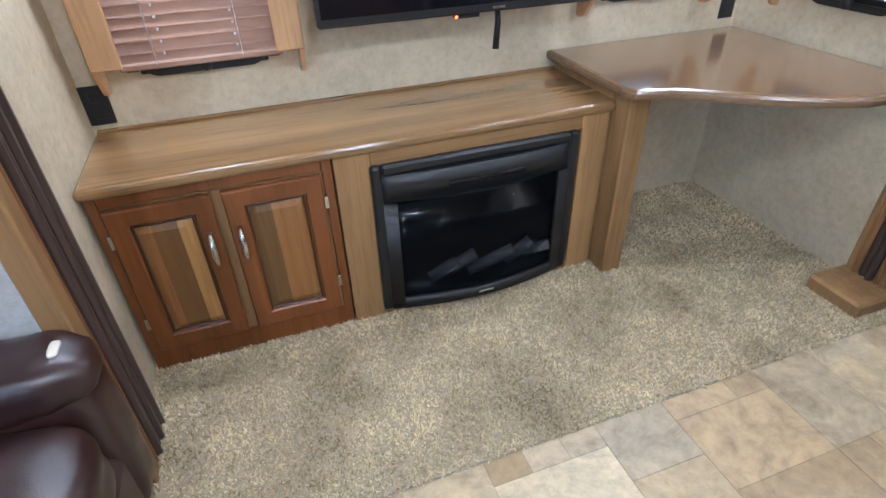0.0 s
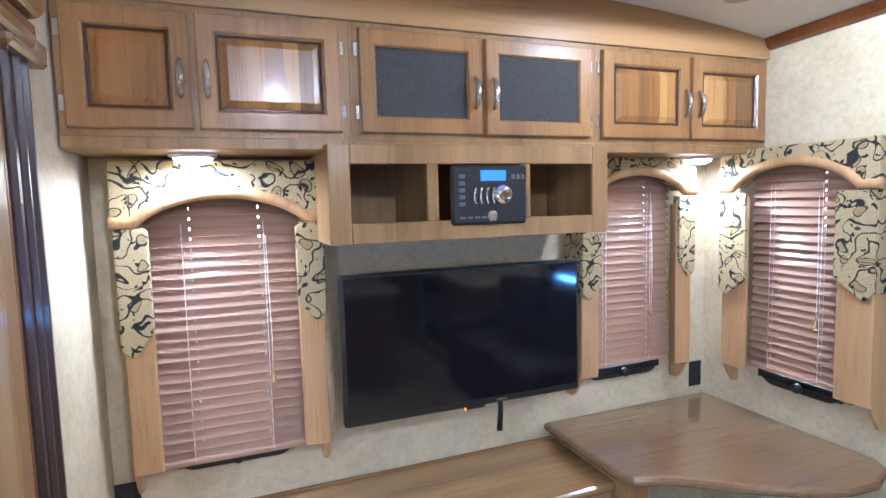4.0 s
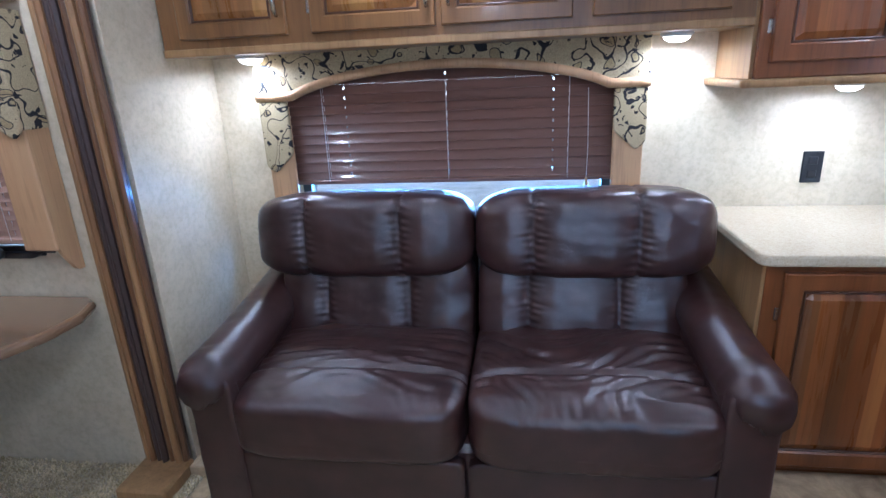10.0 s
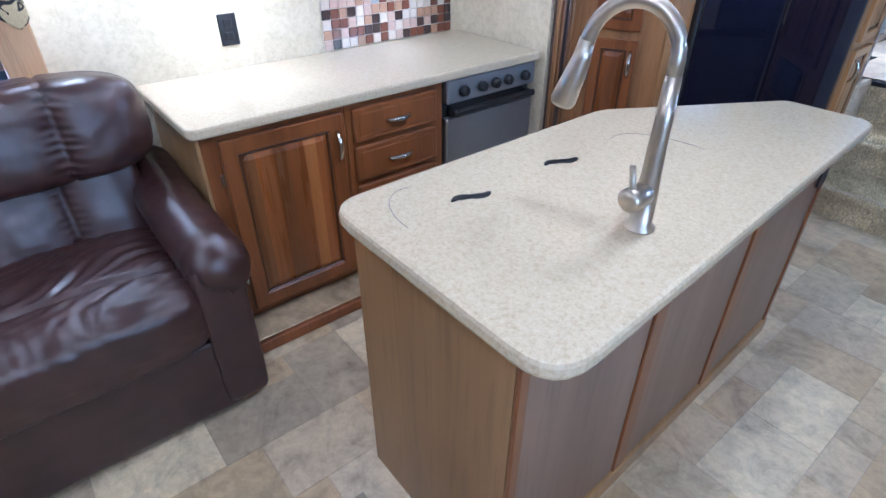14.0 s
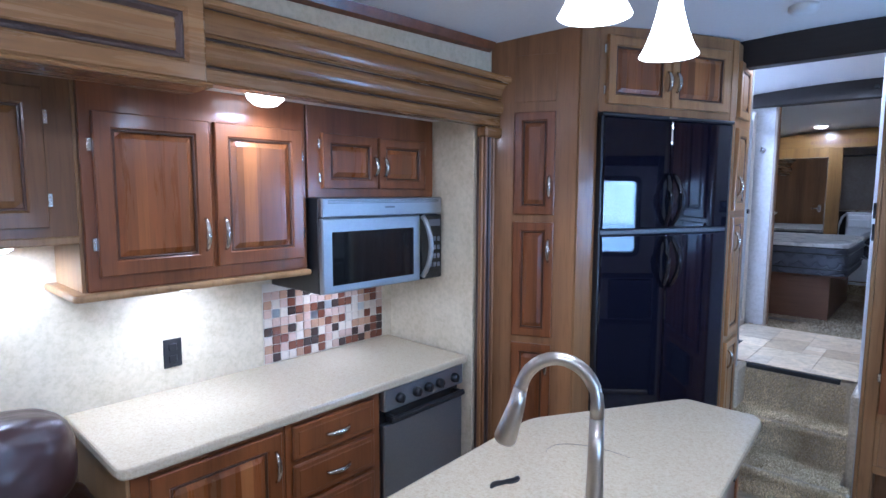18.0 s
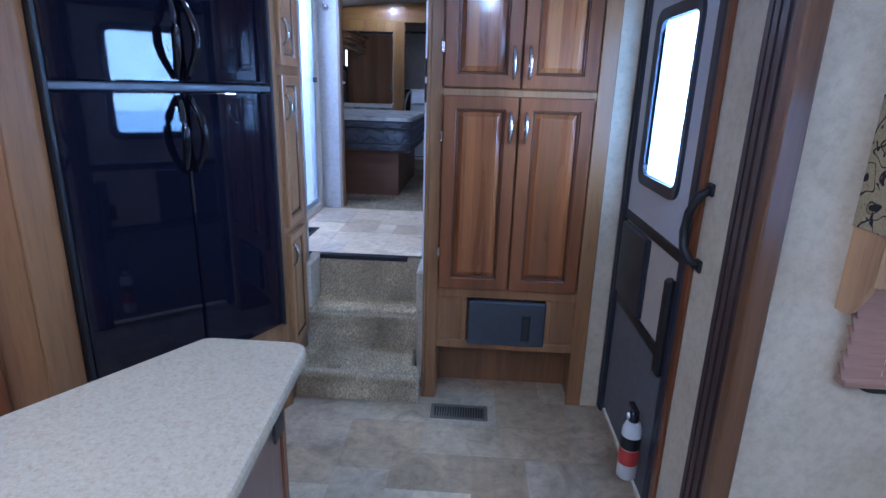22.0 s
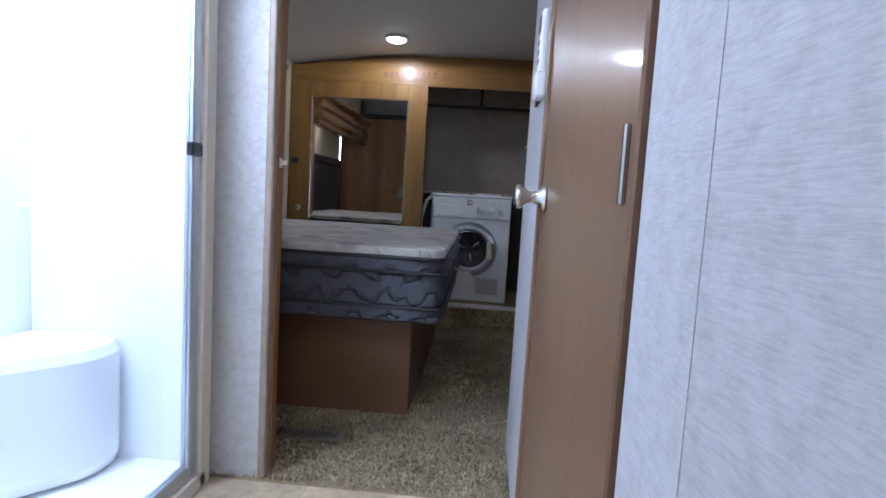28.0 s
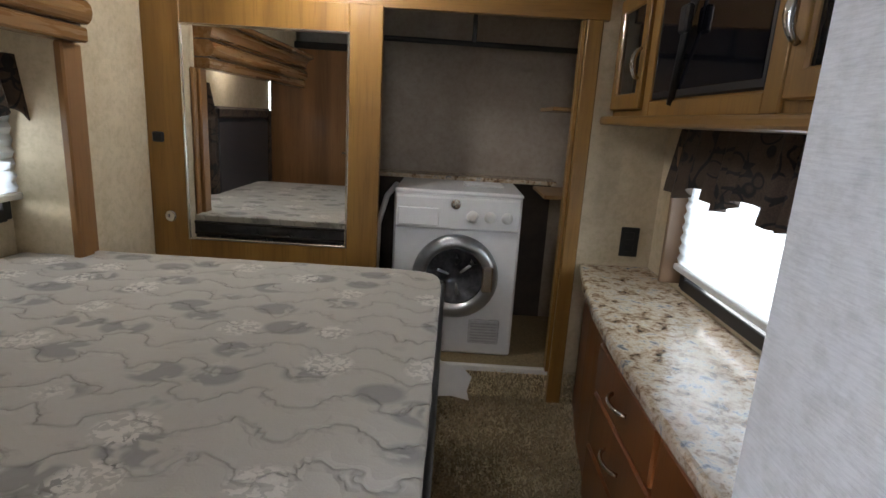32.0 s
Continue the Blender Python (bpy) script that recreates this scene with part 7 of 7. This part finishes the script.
def wardrobe():
    ob = thing("mirror_door", "sliding golden-oak wardrobe door with a large mirror", "door", pose(1.93, -6.79, 0.80, 0, 0, 180))
    W, H = 0.935, 1.46
    part("frame", B((0.0, 0.152, -0.03, 0.0, 0, H), (W - 0.13, W, -0.03, 0, 0, H), (0.152, W - 0.13, -0.03, 0, 0, 0.51), (0.152, W - 0.13, -0.03, 0, H - 0.108, H), b=0.004), GOLD, ob)
    part("mirror_bevel", ring(0.147, W - 0.125, 0.505, H - 0.103, 0.010, -0.034, -0.026, 0.002, 0.003), NICKEL, ob)
    part("mirror", B((0.152, W - 0.13, -0.028, -0.012, 0.51, H - 0.108), b=0), MIRROR, ob, "large clear mirror")
    part("latch", B((0.025, 0.07, -0.045, -0.028, 0.90, 0.94), b=0.005), BLACK, ob)
    part("pull", lathe([(0.024, -0.028), (0.024, -0.038), (0.018, -0.042), (0.008, -0.036)], 18, "y", (0.08, 0, 0.60)), CHROME, ob, "round chrome finger pull")
    hd = [(0.14, 2.25), (1.95, 2.25)] + [(x, ceil_z(x, -6.78) - 0.02) for x in np.linspace(1.95, 0.14, 18)]
    single("wardrobe_header", prism(hd, -6.80, -6.765, 0.003, "y"), GOLDX, "golden-oak arched header above the wardrobe", "panel")
    wh = bpy.data.objects["wardrobe_header"]
    rr = random.Random(4)
    x = 1.30
    while x > 0.70:
        w = rr.uniform(0.022, 0.040)
        part("letter_bar", B((x - w, x, -6.767, -6.763, 2.300, 2.300 + rr.uniform(0.034, 0.048)), b=0), FACEDARK, wh, "raised brown lettering too worn to read")
        x -= w + 0.012
    post = thing("wardrobe_post", "golden-oak post at the wardrobe opening", "post", pose(0, 0, 0))
    part("post", B((0.165, 0.225, -6.83, -6.755, 0.66, 2.25), b=0.004), GOLD, post)
    part("post_edge", B((0.225, 0.24, -6.82, -6.775, 0.80, 2.25), b=0.002), GOLD, post)
    rod = thing("closet_rod", "black metal closet rod", "rail", pose(0, 0, 0))
    part("rail", tube([(0.17, -7.05, 2.17), (1.9, -7.05, 2.19)], 0.012, 10), BLACK, rod)
    part("bracket", B((0.63, 0.65, -7.06, -7.04, 2.17, 2.36), b=0.003), BLACK, rod)
    led = thing("closet_ledge", "speckled ledge across the wardrobe back", "ledge", pose(0, 0, 0))
    part("board", B((0.17, 1.9, -7.5, -7.33, 1.555, 1.575), b=0.003), GRANITE, led)
    for z, d in ((1.93, 0.25), (1.56, 0.3)):
        sh = single("closet_shelf", B((0.14, 0.30, -7.25, -6.90, z - 0.016, z), b=0.002), FACE, "small wooden shelf at the wardrobe end", "shelf")
    # near-black sheet standing in for the shade behind the washing machine
    dk = thing("closet_lower_shade", "dark sheet for the shade low in the wardrobe", "panel", pose(0, 0, 0))
    part("panel", B((0.17, 1.9, -7.498, -7.48, 0.80, 1.55), b=0), plain("closet_shade", (0.05, 0.035, 0.028), 0.7, vary=0.3, scale=9), dk)


wardrobe()


def washer():
    ob = thing("washing_machine", "white front-loading washing machine in the wardrobe", "washing machine", pose(0.945, -6.90, 0.80, 0, 0, 180))
    W, H, D = 0.56, 0.755, 0.52
    part("case", B((0, W, 0.012, D, 0, H - 0.015), b=0.010), WHITE, ob)
    part("top_plate", B((-0.003, W + 0.003, 0.0, D, H - 0.02, H), b=0.008), WHITE, ob)
    part("control_panel", B((0.004, W - 0.004, -0.012, 0.02, H - 0.17, H - 0.024), b=0.010), WHITE, ob)
    part("drawer", B((0.02, 0.20, -0.018, -0.008, H - 0.155, H - 0.075), b=0.005), WHITE, ob, "white detergent drawer")
    part("badge", lathe([(0.022, -0.012), (0.022, -0.016), (0.018, -0.018)], 18, "y", (0.27, 0, H - 0.055)), NICKEL, ob)
    for x in (0.345, 0.42, 0.495):
        part("dial", lathe([(0.026, -0.010), (0.024, -0.024), (0.017, -0.034), (0.008, -0.035)], 20, "y", (x, 0, H - 0.105)), WHITEP, ob, "white control dial")
    cx, cz = 0.285, 0.375
    part("door_ring", lathe([(0.190, -0.006), (0.192, -0.022), (0.175, -0.040), (0.150, -0.046), (0.132, -0.040), (0.128, -0.010)], 44, "y", (cx, 0.012, cz)), plain("silver_ring", (0.42, 0.43, 0.44), 0.28, 0.9), ob, "silver door ring")
    part("door_glass", lathe([(0.130, -0.018), (0.128, -0.020), (0.105, -0.006), (0.06, 0.012), (0.01, 0.016)], 36, "y", (cx, 0.012, cz)), plain("drum_behind_glass", (0.10, 0.10, 0.11), 0.12, 0.6, vary=0.8, scale=26), ob, "dark bowl glass before the steel drum")
    for k in range(3):
        a = 0.7 + 2.1 * k
        part("drum_rib", tube([(cx + 0.03 * math.cos(a), -0.001, cz + 0.03 * math.sin(a)), (cx + 0.085 * math.cos(a), -0.006, cz + 0.085 * math.sin(a))], 0.007, 8), STEEL, ob)
    part("door_grip", B((cx + 0.118, cx + 0.165, -0.045, -0.028, cz - 0.06, cz + 0.06), b=0.014), NICKEL, ob)
    part("filter_grille", B((0.36, 0.50, -0.002, 0.014, 0.06, 0.175), b=0.004), plain("pale_grille", (0.5, 0.5, 0.5), 0.5), ob)
    for k in range(7):
        part("grille_bar", B((0.37, 0.49, -0.004, 0.0, 0.07 + 0.014 * k, 0.077 + 0.014 * k), b=0.001), plain("grille_bar_grey", (0.38, 0.38, 0.38), 0.5) if k == 0 else bpy.data.materials["grille_bar_grey"], ob)
    single("drain_hose", tube([(1.02, -7.06, 0.86), (1.03, -7.02, 1.1), (1.02, -6.99, 1.38), (0.99, -7.02, 1.50), (0.96, -7.15, 1.54)], 0.013, 10), WHITEP, "white drain hose beside the washing machine", "hose")
    single("paper_box", B((-0.09, 0.09, -0.06, 0.06, 0.0, 0.012), b=0.002), PAPER, "white leaflet on top of the washing machine", "leaflet", pose(0.55, -7.15, 1.556, 0, 0, 4))


washer()


def dresser():
    ob = thing("dresser", "curved cherry dresser with nickel handles under the bedroom window", "dresser", pose(0, 0, HZ))
    front = [(0.13, -6.79), (0.18, -6.5), (0.215, -6.2), (0.235, -5.9), (0.24, -5.6), (0.235, -5.3), (0.215, -5.0)]
    body = [(x - 0.03, y) for x, y in front]
    part("body", prism(body + [(-0.145, -5.0), (-0.145, -6.79)], 0.0, 0.60), DOOR, ob)
    for j, (y0, y1) in enumerate(((-6.10, -5.62), (-5.60, -5.12))):
        for z0, z1 in ((0.42, 0.57), (0.24, 0.41), (0.05, 0.23)):
            xa = float(np.interp(-(y0 + y1) / 2, [-p[1] for p in front[::-1]], [p[0] for p in front[::-1]]))
            d = part("drawer_front", B((xa - 0.045, xa - 0.012, y0, y1, z0, z1), b=0.006), DOOR, ob)
            ym, zm = (y0 + y1) / 2, (z0 + z1) / 2
            pts = [(xa - 0.010 + 0.026 * math.sin(math.pi * t) ** 0.6, ym - 0.06 + 0.12 * t, zm) for t in np.linspace(0, 1, 9)]
            part("handle", tube(pts, 0.006, 8), NICKEL, d)
    ct = prism([(p[0] + 0.012, p[1]) for p in front] + [(-0.149, -5.0), (-0.149, -6.797)], 0.60, 0.638, 0.010)
    part("top", ct, GRANITE, ob, "curved granite-look laminate top")
    up = thing("upper_cabinet", "golden-oak upper cabinet with smoked glass doors over the dresser", "cabinet", pose(0.08, -6.795, 0, 0, 0, 90))
    # local x runs towards +y of the world; local -y faces the bed
    part("body", B((0.0, 1.80, 0.0, 0.225, 1.90, 2.34), b=0.003), GOLD, up)
    part("ledge", prism(rounded([(-0.0, -0.05), (1.80, -0.05), (1.80, 0.225), (0.0, 0.225)], 0.01), 1.868, 1.90, 0.010), GOLDX, up)
    panel_door(up, 0.02, 0.36, 1.925, 2.32, 0.0, "r", 2.07, None, centre="glass", rail=0.055, frame=GOLD)
    panel_door(up, 1.18, 1.62, 1.925, 2.32, 0.0, "l", 2.07, None, centre="glass", rail=0.055, frame=GOLD)
    part("tv_frame", B((0.38, 0.44, -0.012, 0, 1.90, 2.34), (1.10, 1.16, -0.012, 0, 1.90, 2.34), (0.44, 1.10, -0.012, 0, 1.90, 1.945), (0.44, 1.10, -0.012, 0, 2.30, 2.34), b=0.003), GOLD, up)
    tv = thing("bedroom_television", "small black television set into the bedroom cabinet", "television", pose(0.08, -6.795, 0, 0, 0, 90))
    part("bezel", B((0.445, 1.095, -0.008, 0.03, 1.95, 2.295), b=0.005), BLACK, tv)
    part("screen", B((0.46, 1.08, -0.010, -0.004, 1.972, 2.285), b=0.001), GLOSSBLACK, tv)
    part("strap", tube([(0.62, -0.014, 1.93), (0.70, -0.03, 2.12), (0.76, -0.014, 2.31)], 0.011, 6, flat=0.3), BLACK, tv, "black buckled strap")
    part("buckle", B((0.68, 0.73, -0.045, -0.025, 2.11, 2.18), b=0.006), BLACK, tv)
    outlet(pose(-0.055, -6.799, 1.40, 0, 0, 180))


dresser()


def gathered_valance(m, w, h, label):
    ob = thing("window_valance", label, "valance", m)
    bm = bmesh.new()
    n, rows = 60, 8
    g = []
    for i in range(n + 1):
        t = i / n
        col = []
        for j in range(rows + 1):
            v = j / rows
            amp = 0.008 + 0.018 * v
            col.append(bm.verts.new((t * w - w / 2 + 0.012 * v * math.sin(9 * t), -0.06 - amp * math.sin(t * w * 75 + 2.2 * math.sin(t * 17)) - 0.02 * v, 0.028 - v * (h + 0.028) * (0.9 + 0.10 * math.sin(t * 21)))))
        g.append(col)
    for i in range(n):
        for j in range(rows):
            bm.faces.new((g[i][j], g[i + 1][j], g[i + 1][j + 1], g[i][j + 1])).smooth = True
    o = part("cloth", bm, DARKCLOTH, ob)
    sm = o.modifiers.new("thick", "SOLIDIFY")
    sm.thickness = 0.004
    part("rod", tube([(-w / 2, -0.04, -0.01), (w / 2, -0.04, -0.01)], 0.006, 8), BLACK, ob)
    for x in (-w / 2, w / 2 - 0.02):
        part("bracket", B((x, x + 0.02, -0.04, 0, -0.02, 0.0), b=0.002), BLACK, ob)
    return ob


def pleated_window(m, w, z0, z1, label, boards=True):
    ob = thing("pleated_shade_window", label, "window", m)
    part("window_frame", B((-w / 2 - 0.02, -w / 2 + 0.02, -0.012, 0.07, z0 - 0.03, z1 + 0.03), (w / 2 - 0.02, w / 2 + 0.02, -0.012, 0.07, z0 - 0.03, z1 + 0.03), (-w / 2, w / 2, -0.012, 0.07, z0 - 0.035, z0 + 0.008), (-w / 2, w / 2, -0.012, 0.07, z1, z1 + 0.03), b=0.004), BLACK, ob, "black window frame")
    bm = bmesh.new()
    n = int((z1 - z0) / 0.019)
    pts = [(-0.022 - (0.008 if k % 2 else 0.0), z0 + 0.055 + 0.019 * k) for k in range(n)]
    edge = w / 2 + (0.023 if boards else 0.045)
    for x0 in (-edge,):
        r = [[bm.verts.new((x, y, z)) for y, z in pts] for x in (x0, -x0)]
        for k in range(n - 1):
            bm.faces.new((r[0][k], r[1][k], r[1][k + 1], r[0][k + 1]))
    part("pleated_shade", bm, SHADE, ob, "white pleated shade lit from outside")
    part("shade_rail", B((-edge, edge, -0.04, -0.015, z0 + 0.035, z0 + 0.058), b=0.004), WHITEP, ob)
    for s in (-1, 1) if boards else ():
        part("side_board", B((s * (w / 2 + 0.028), s * (w / 2 + 0.045), -0.08, 0, z0 - 0.02, z1 + 0.02), b=0.004), LAMDOOR, ob)
    return ob


def shade_mat():
    m, nt, b = mat("white_pleated_fabric")
    b.inputs["Base Color"].default_value = (0.85, 0.87, 0.88, 1)
    b.inputs["Roughness"].default_value = 0.9
    tr = nt.nodes.new("ShaderNodeBsdfTranslucent")
    tr.inputs[0].default_value = (0.70, 0.76, 0.82, 1)
    mx = nt.nodes.new("ShaderNodeMixShader")
    mx.inputs[0].default_value = 0.42
    nt.links.new(b.outputs[0], mx.inputs[1])
    nt.links.new(tr.outputs[0], mx.inputs[2])
    nt.links.new(mx.outputs[0], nt.nodes["Material Output"].inputs[0])
    return m


SHADE = shade_mat()
pleated_window(pose(-0.151, -6.0, 0, 0, 0, 90), 0.88, 1.345, 1.79, "bedroom window with a white pleated shade above the dresser")
gathered_valance(pose(-0.150, -6.0, 1.86, 0, 0, 90), 1.0, 0.22, "dark brown gathered valance over the bedroom window")
pleated_window(pose(2.139, -6.10, 0, 0, 0, -90), 0.33, 1.485, 1.80, "small bedroom window with a white pleated shade beside the bed", False)
gathered_valance(pose(2.139, -6.085, 1.945, 0, 0, -90), 0.46, 0.175, "dark brown gathered valance over the small window")
crown_run("bed_slide_valance", pose(1.93, -4.67, 2.02, 0, 0, -90), 1.66, "moulded wooden valance over the bed slide-out")
single("bed_slide_post", B((0, 0.07, -0.03, 0.0, 0, 1.36), (0.072, 0.115, -0.016, 0.0, 0, 1.36), b=0.006), CABFACE, "moulded wooden post of the bed slide-out", "trim", pose(1.93, -6.27, HZ, 0, 0, -90))
hb = thing("bed_headboard", "dark padded headboard with a patterned fabric border behind the mattress", "headboard", pose(2.138, -4.76, HZ + 0.42, 0, 0, -90))
part("pad", B((0.07, 0.95, -0.045, 0, 0.0, 0.70), b=0.02), plain("dark_headboard", (0.030, 0.030, 0.036), 0.5), hb)
part("border", B((0.95, 1.02, -0.050, 0, 0.0, 0.77), b=0.015), DARKCLOTH, hb, "patterned fabric border")
part("border", B((0.0, 0.07, -0.050, 0, 0.0, 0.77), b=0.015), DARKCLOTH, hb, "patterned fabric border")
part("border", B((0.07, 0.95, -0.050, 0, 0.70, 0.77), b=0.015), DARKCLOTH, hb, "patterned fabric border")
dl = thing("open_door_leaf", "brown wooden door leaf folded flat against the partition", "door", pose(0, 0, 0))
part("leaf", B((1.20, 2.12, -4.692, -4.663, HZ + 0.02, 2.30), b=0.003), FACEDARK, dl)
part("top_rail", B((1.20, 2.12, -4.712, -4.663, 2.302, 2.35), b=0.004), BLACK, dl)
lv = part("lever_plate", B((1.45, 1.49, -4.698, -4.690, 1.50, 1.60), b=0.003), NICKEL, dl)
part("lever", tube([(1.47, -4.70, 1.55), (1.47, -4.725, 1.55), (1.50, -4.73, 1.55), (1.56, -4.728, 1.552)], 0.008, 8), NICKEL, lv)
puck(1.17, -6.45, ceil_z(1.17, -6.45), 0.06, 5, name="ceiling_light")
puck(2.07, -5.55, 2.199, 0.05, 0.8, "round light in the bed slide-out ceiling, switched on")
register(pose(1.02, -4.94, HZ + 0.008), 0.26, 0.09, "brown metal floor vent in the bedroom carpet")
single("paper_tag", prism([(0, 0), (0.10, -0.02), (0.085, 0.05), (0.02, 0.06)], 0, 0.002), PAPER, "white paper tag hanging from the mattress", "tag", pose(0.735, -6.2, HZ + 0.445, 100, 0, 90))


# ---- vinyl pieces of the floors ----
def vinyl_floor(x0, x1, y0, y1, z, parent, seed, skip=()):
    """A random ashlar of rectangular vinyl pieces on a small module."""
    u = 0.118
    nx, ny = int(math.ceil((x1 - x0) / u)), int(math.ceil((y1 - y0) / u))
    taken = np.zeros((nx, ny), bool)
    rr = random.Random(seed)
    cache = {}
    for j in range(ny):
        for i in range(nx):
            if taken[i, j]:
                continue
            opts = [(2, 2), (2, 2), (3, 2), (2, 3), (2, 1), (1, 2), (1, 1)]
            rr.shuffle(opts)
            opts.sort(key=lambda o: -(o[0] * o[1]) + rr.uniform(0, 6.5))
            for a, c in opts + [(1, 1)]:
                if i + a <= nx and j + c <= ny and not taken[i:i + a, j:j + c].any():
                    break
            taken[i:i + a, j:j + c] = True
            w, d = min(a * u, x1 - x0 - i * u), min(c * u, y1 - y0 - j * u)
            key = (round(w, 3), round(d, 3))
            if key not in cache:
                bm = B((0.0006, w - 0.0006, 0.0006, d - 0.0006, -0.003, 0.0), b=0.0004)
                o = part("vinyl_tile", bm, VINYL, parent)
                cache[key] = o.data
            else:
                o = new("vinyl_tile", cache[key])
                o.parent = parent
            o.location = (x0 + i * u, y0 + j * u, z)


vinyl_floor(-0.70, 1.86, -3.36, 2.025, 0.0, bpy.data.objects["floor"], 3)
vinyl_floor(0.455, 1.335, -4.575, -3.40, HZ, bpy.data.objects["hall_floor"], 4)


# ---- outdoors ----
shell("ground", B((-60, 60, -60, 60, -1.3, -1.2), b=0), plain("gravel_lot", (0.30, 0.29, 0.27), 0.9, vary=0.3, scale=2.0), "pale gravel lot around the trailer")
bm = bmesh.new()
n = 48
lo = [bm.verts.new((55 * math.cos(2 * math.pi * k / n), 55 * math.sin(2 * math.pi * k / n), -1.2)) for k in range(n)]
hi = [bm.verts.new((55 * math.cos(2 * math.pi * k / n), 55 * math.sin(2 * math.pi * k / n), 16)) for k in range(n)]
for k in range(n):
    bm.faces.new((lo[k], lo[(k + 1) % n], hi[(k + 1) % n], hi[k]))
shell("backdrop", bm, DAYGLOW, "bright hazy distance")
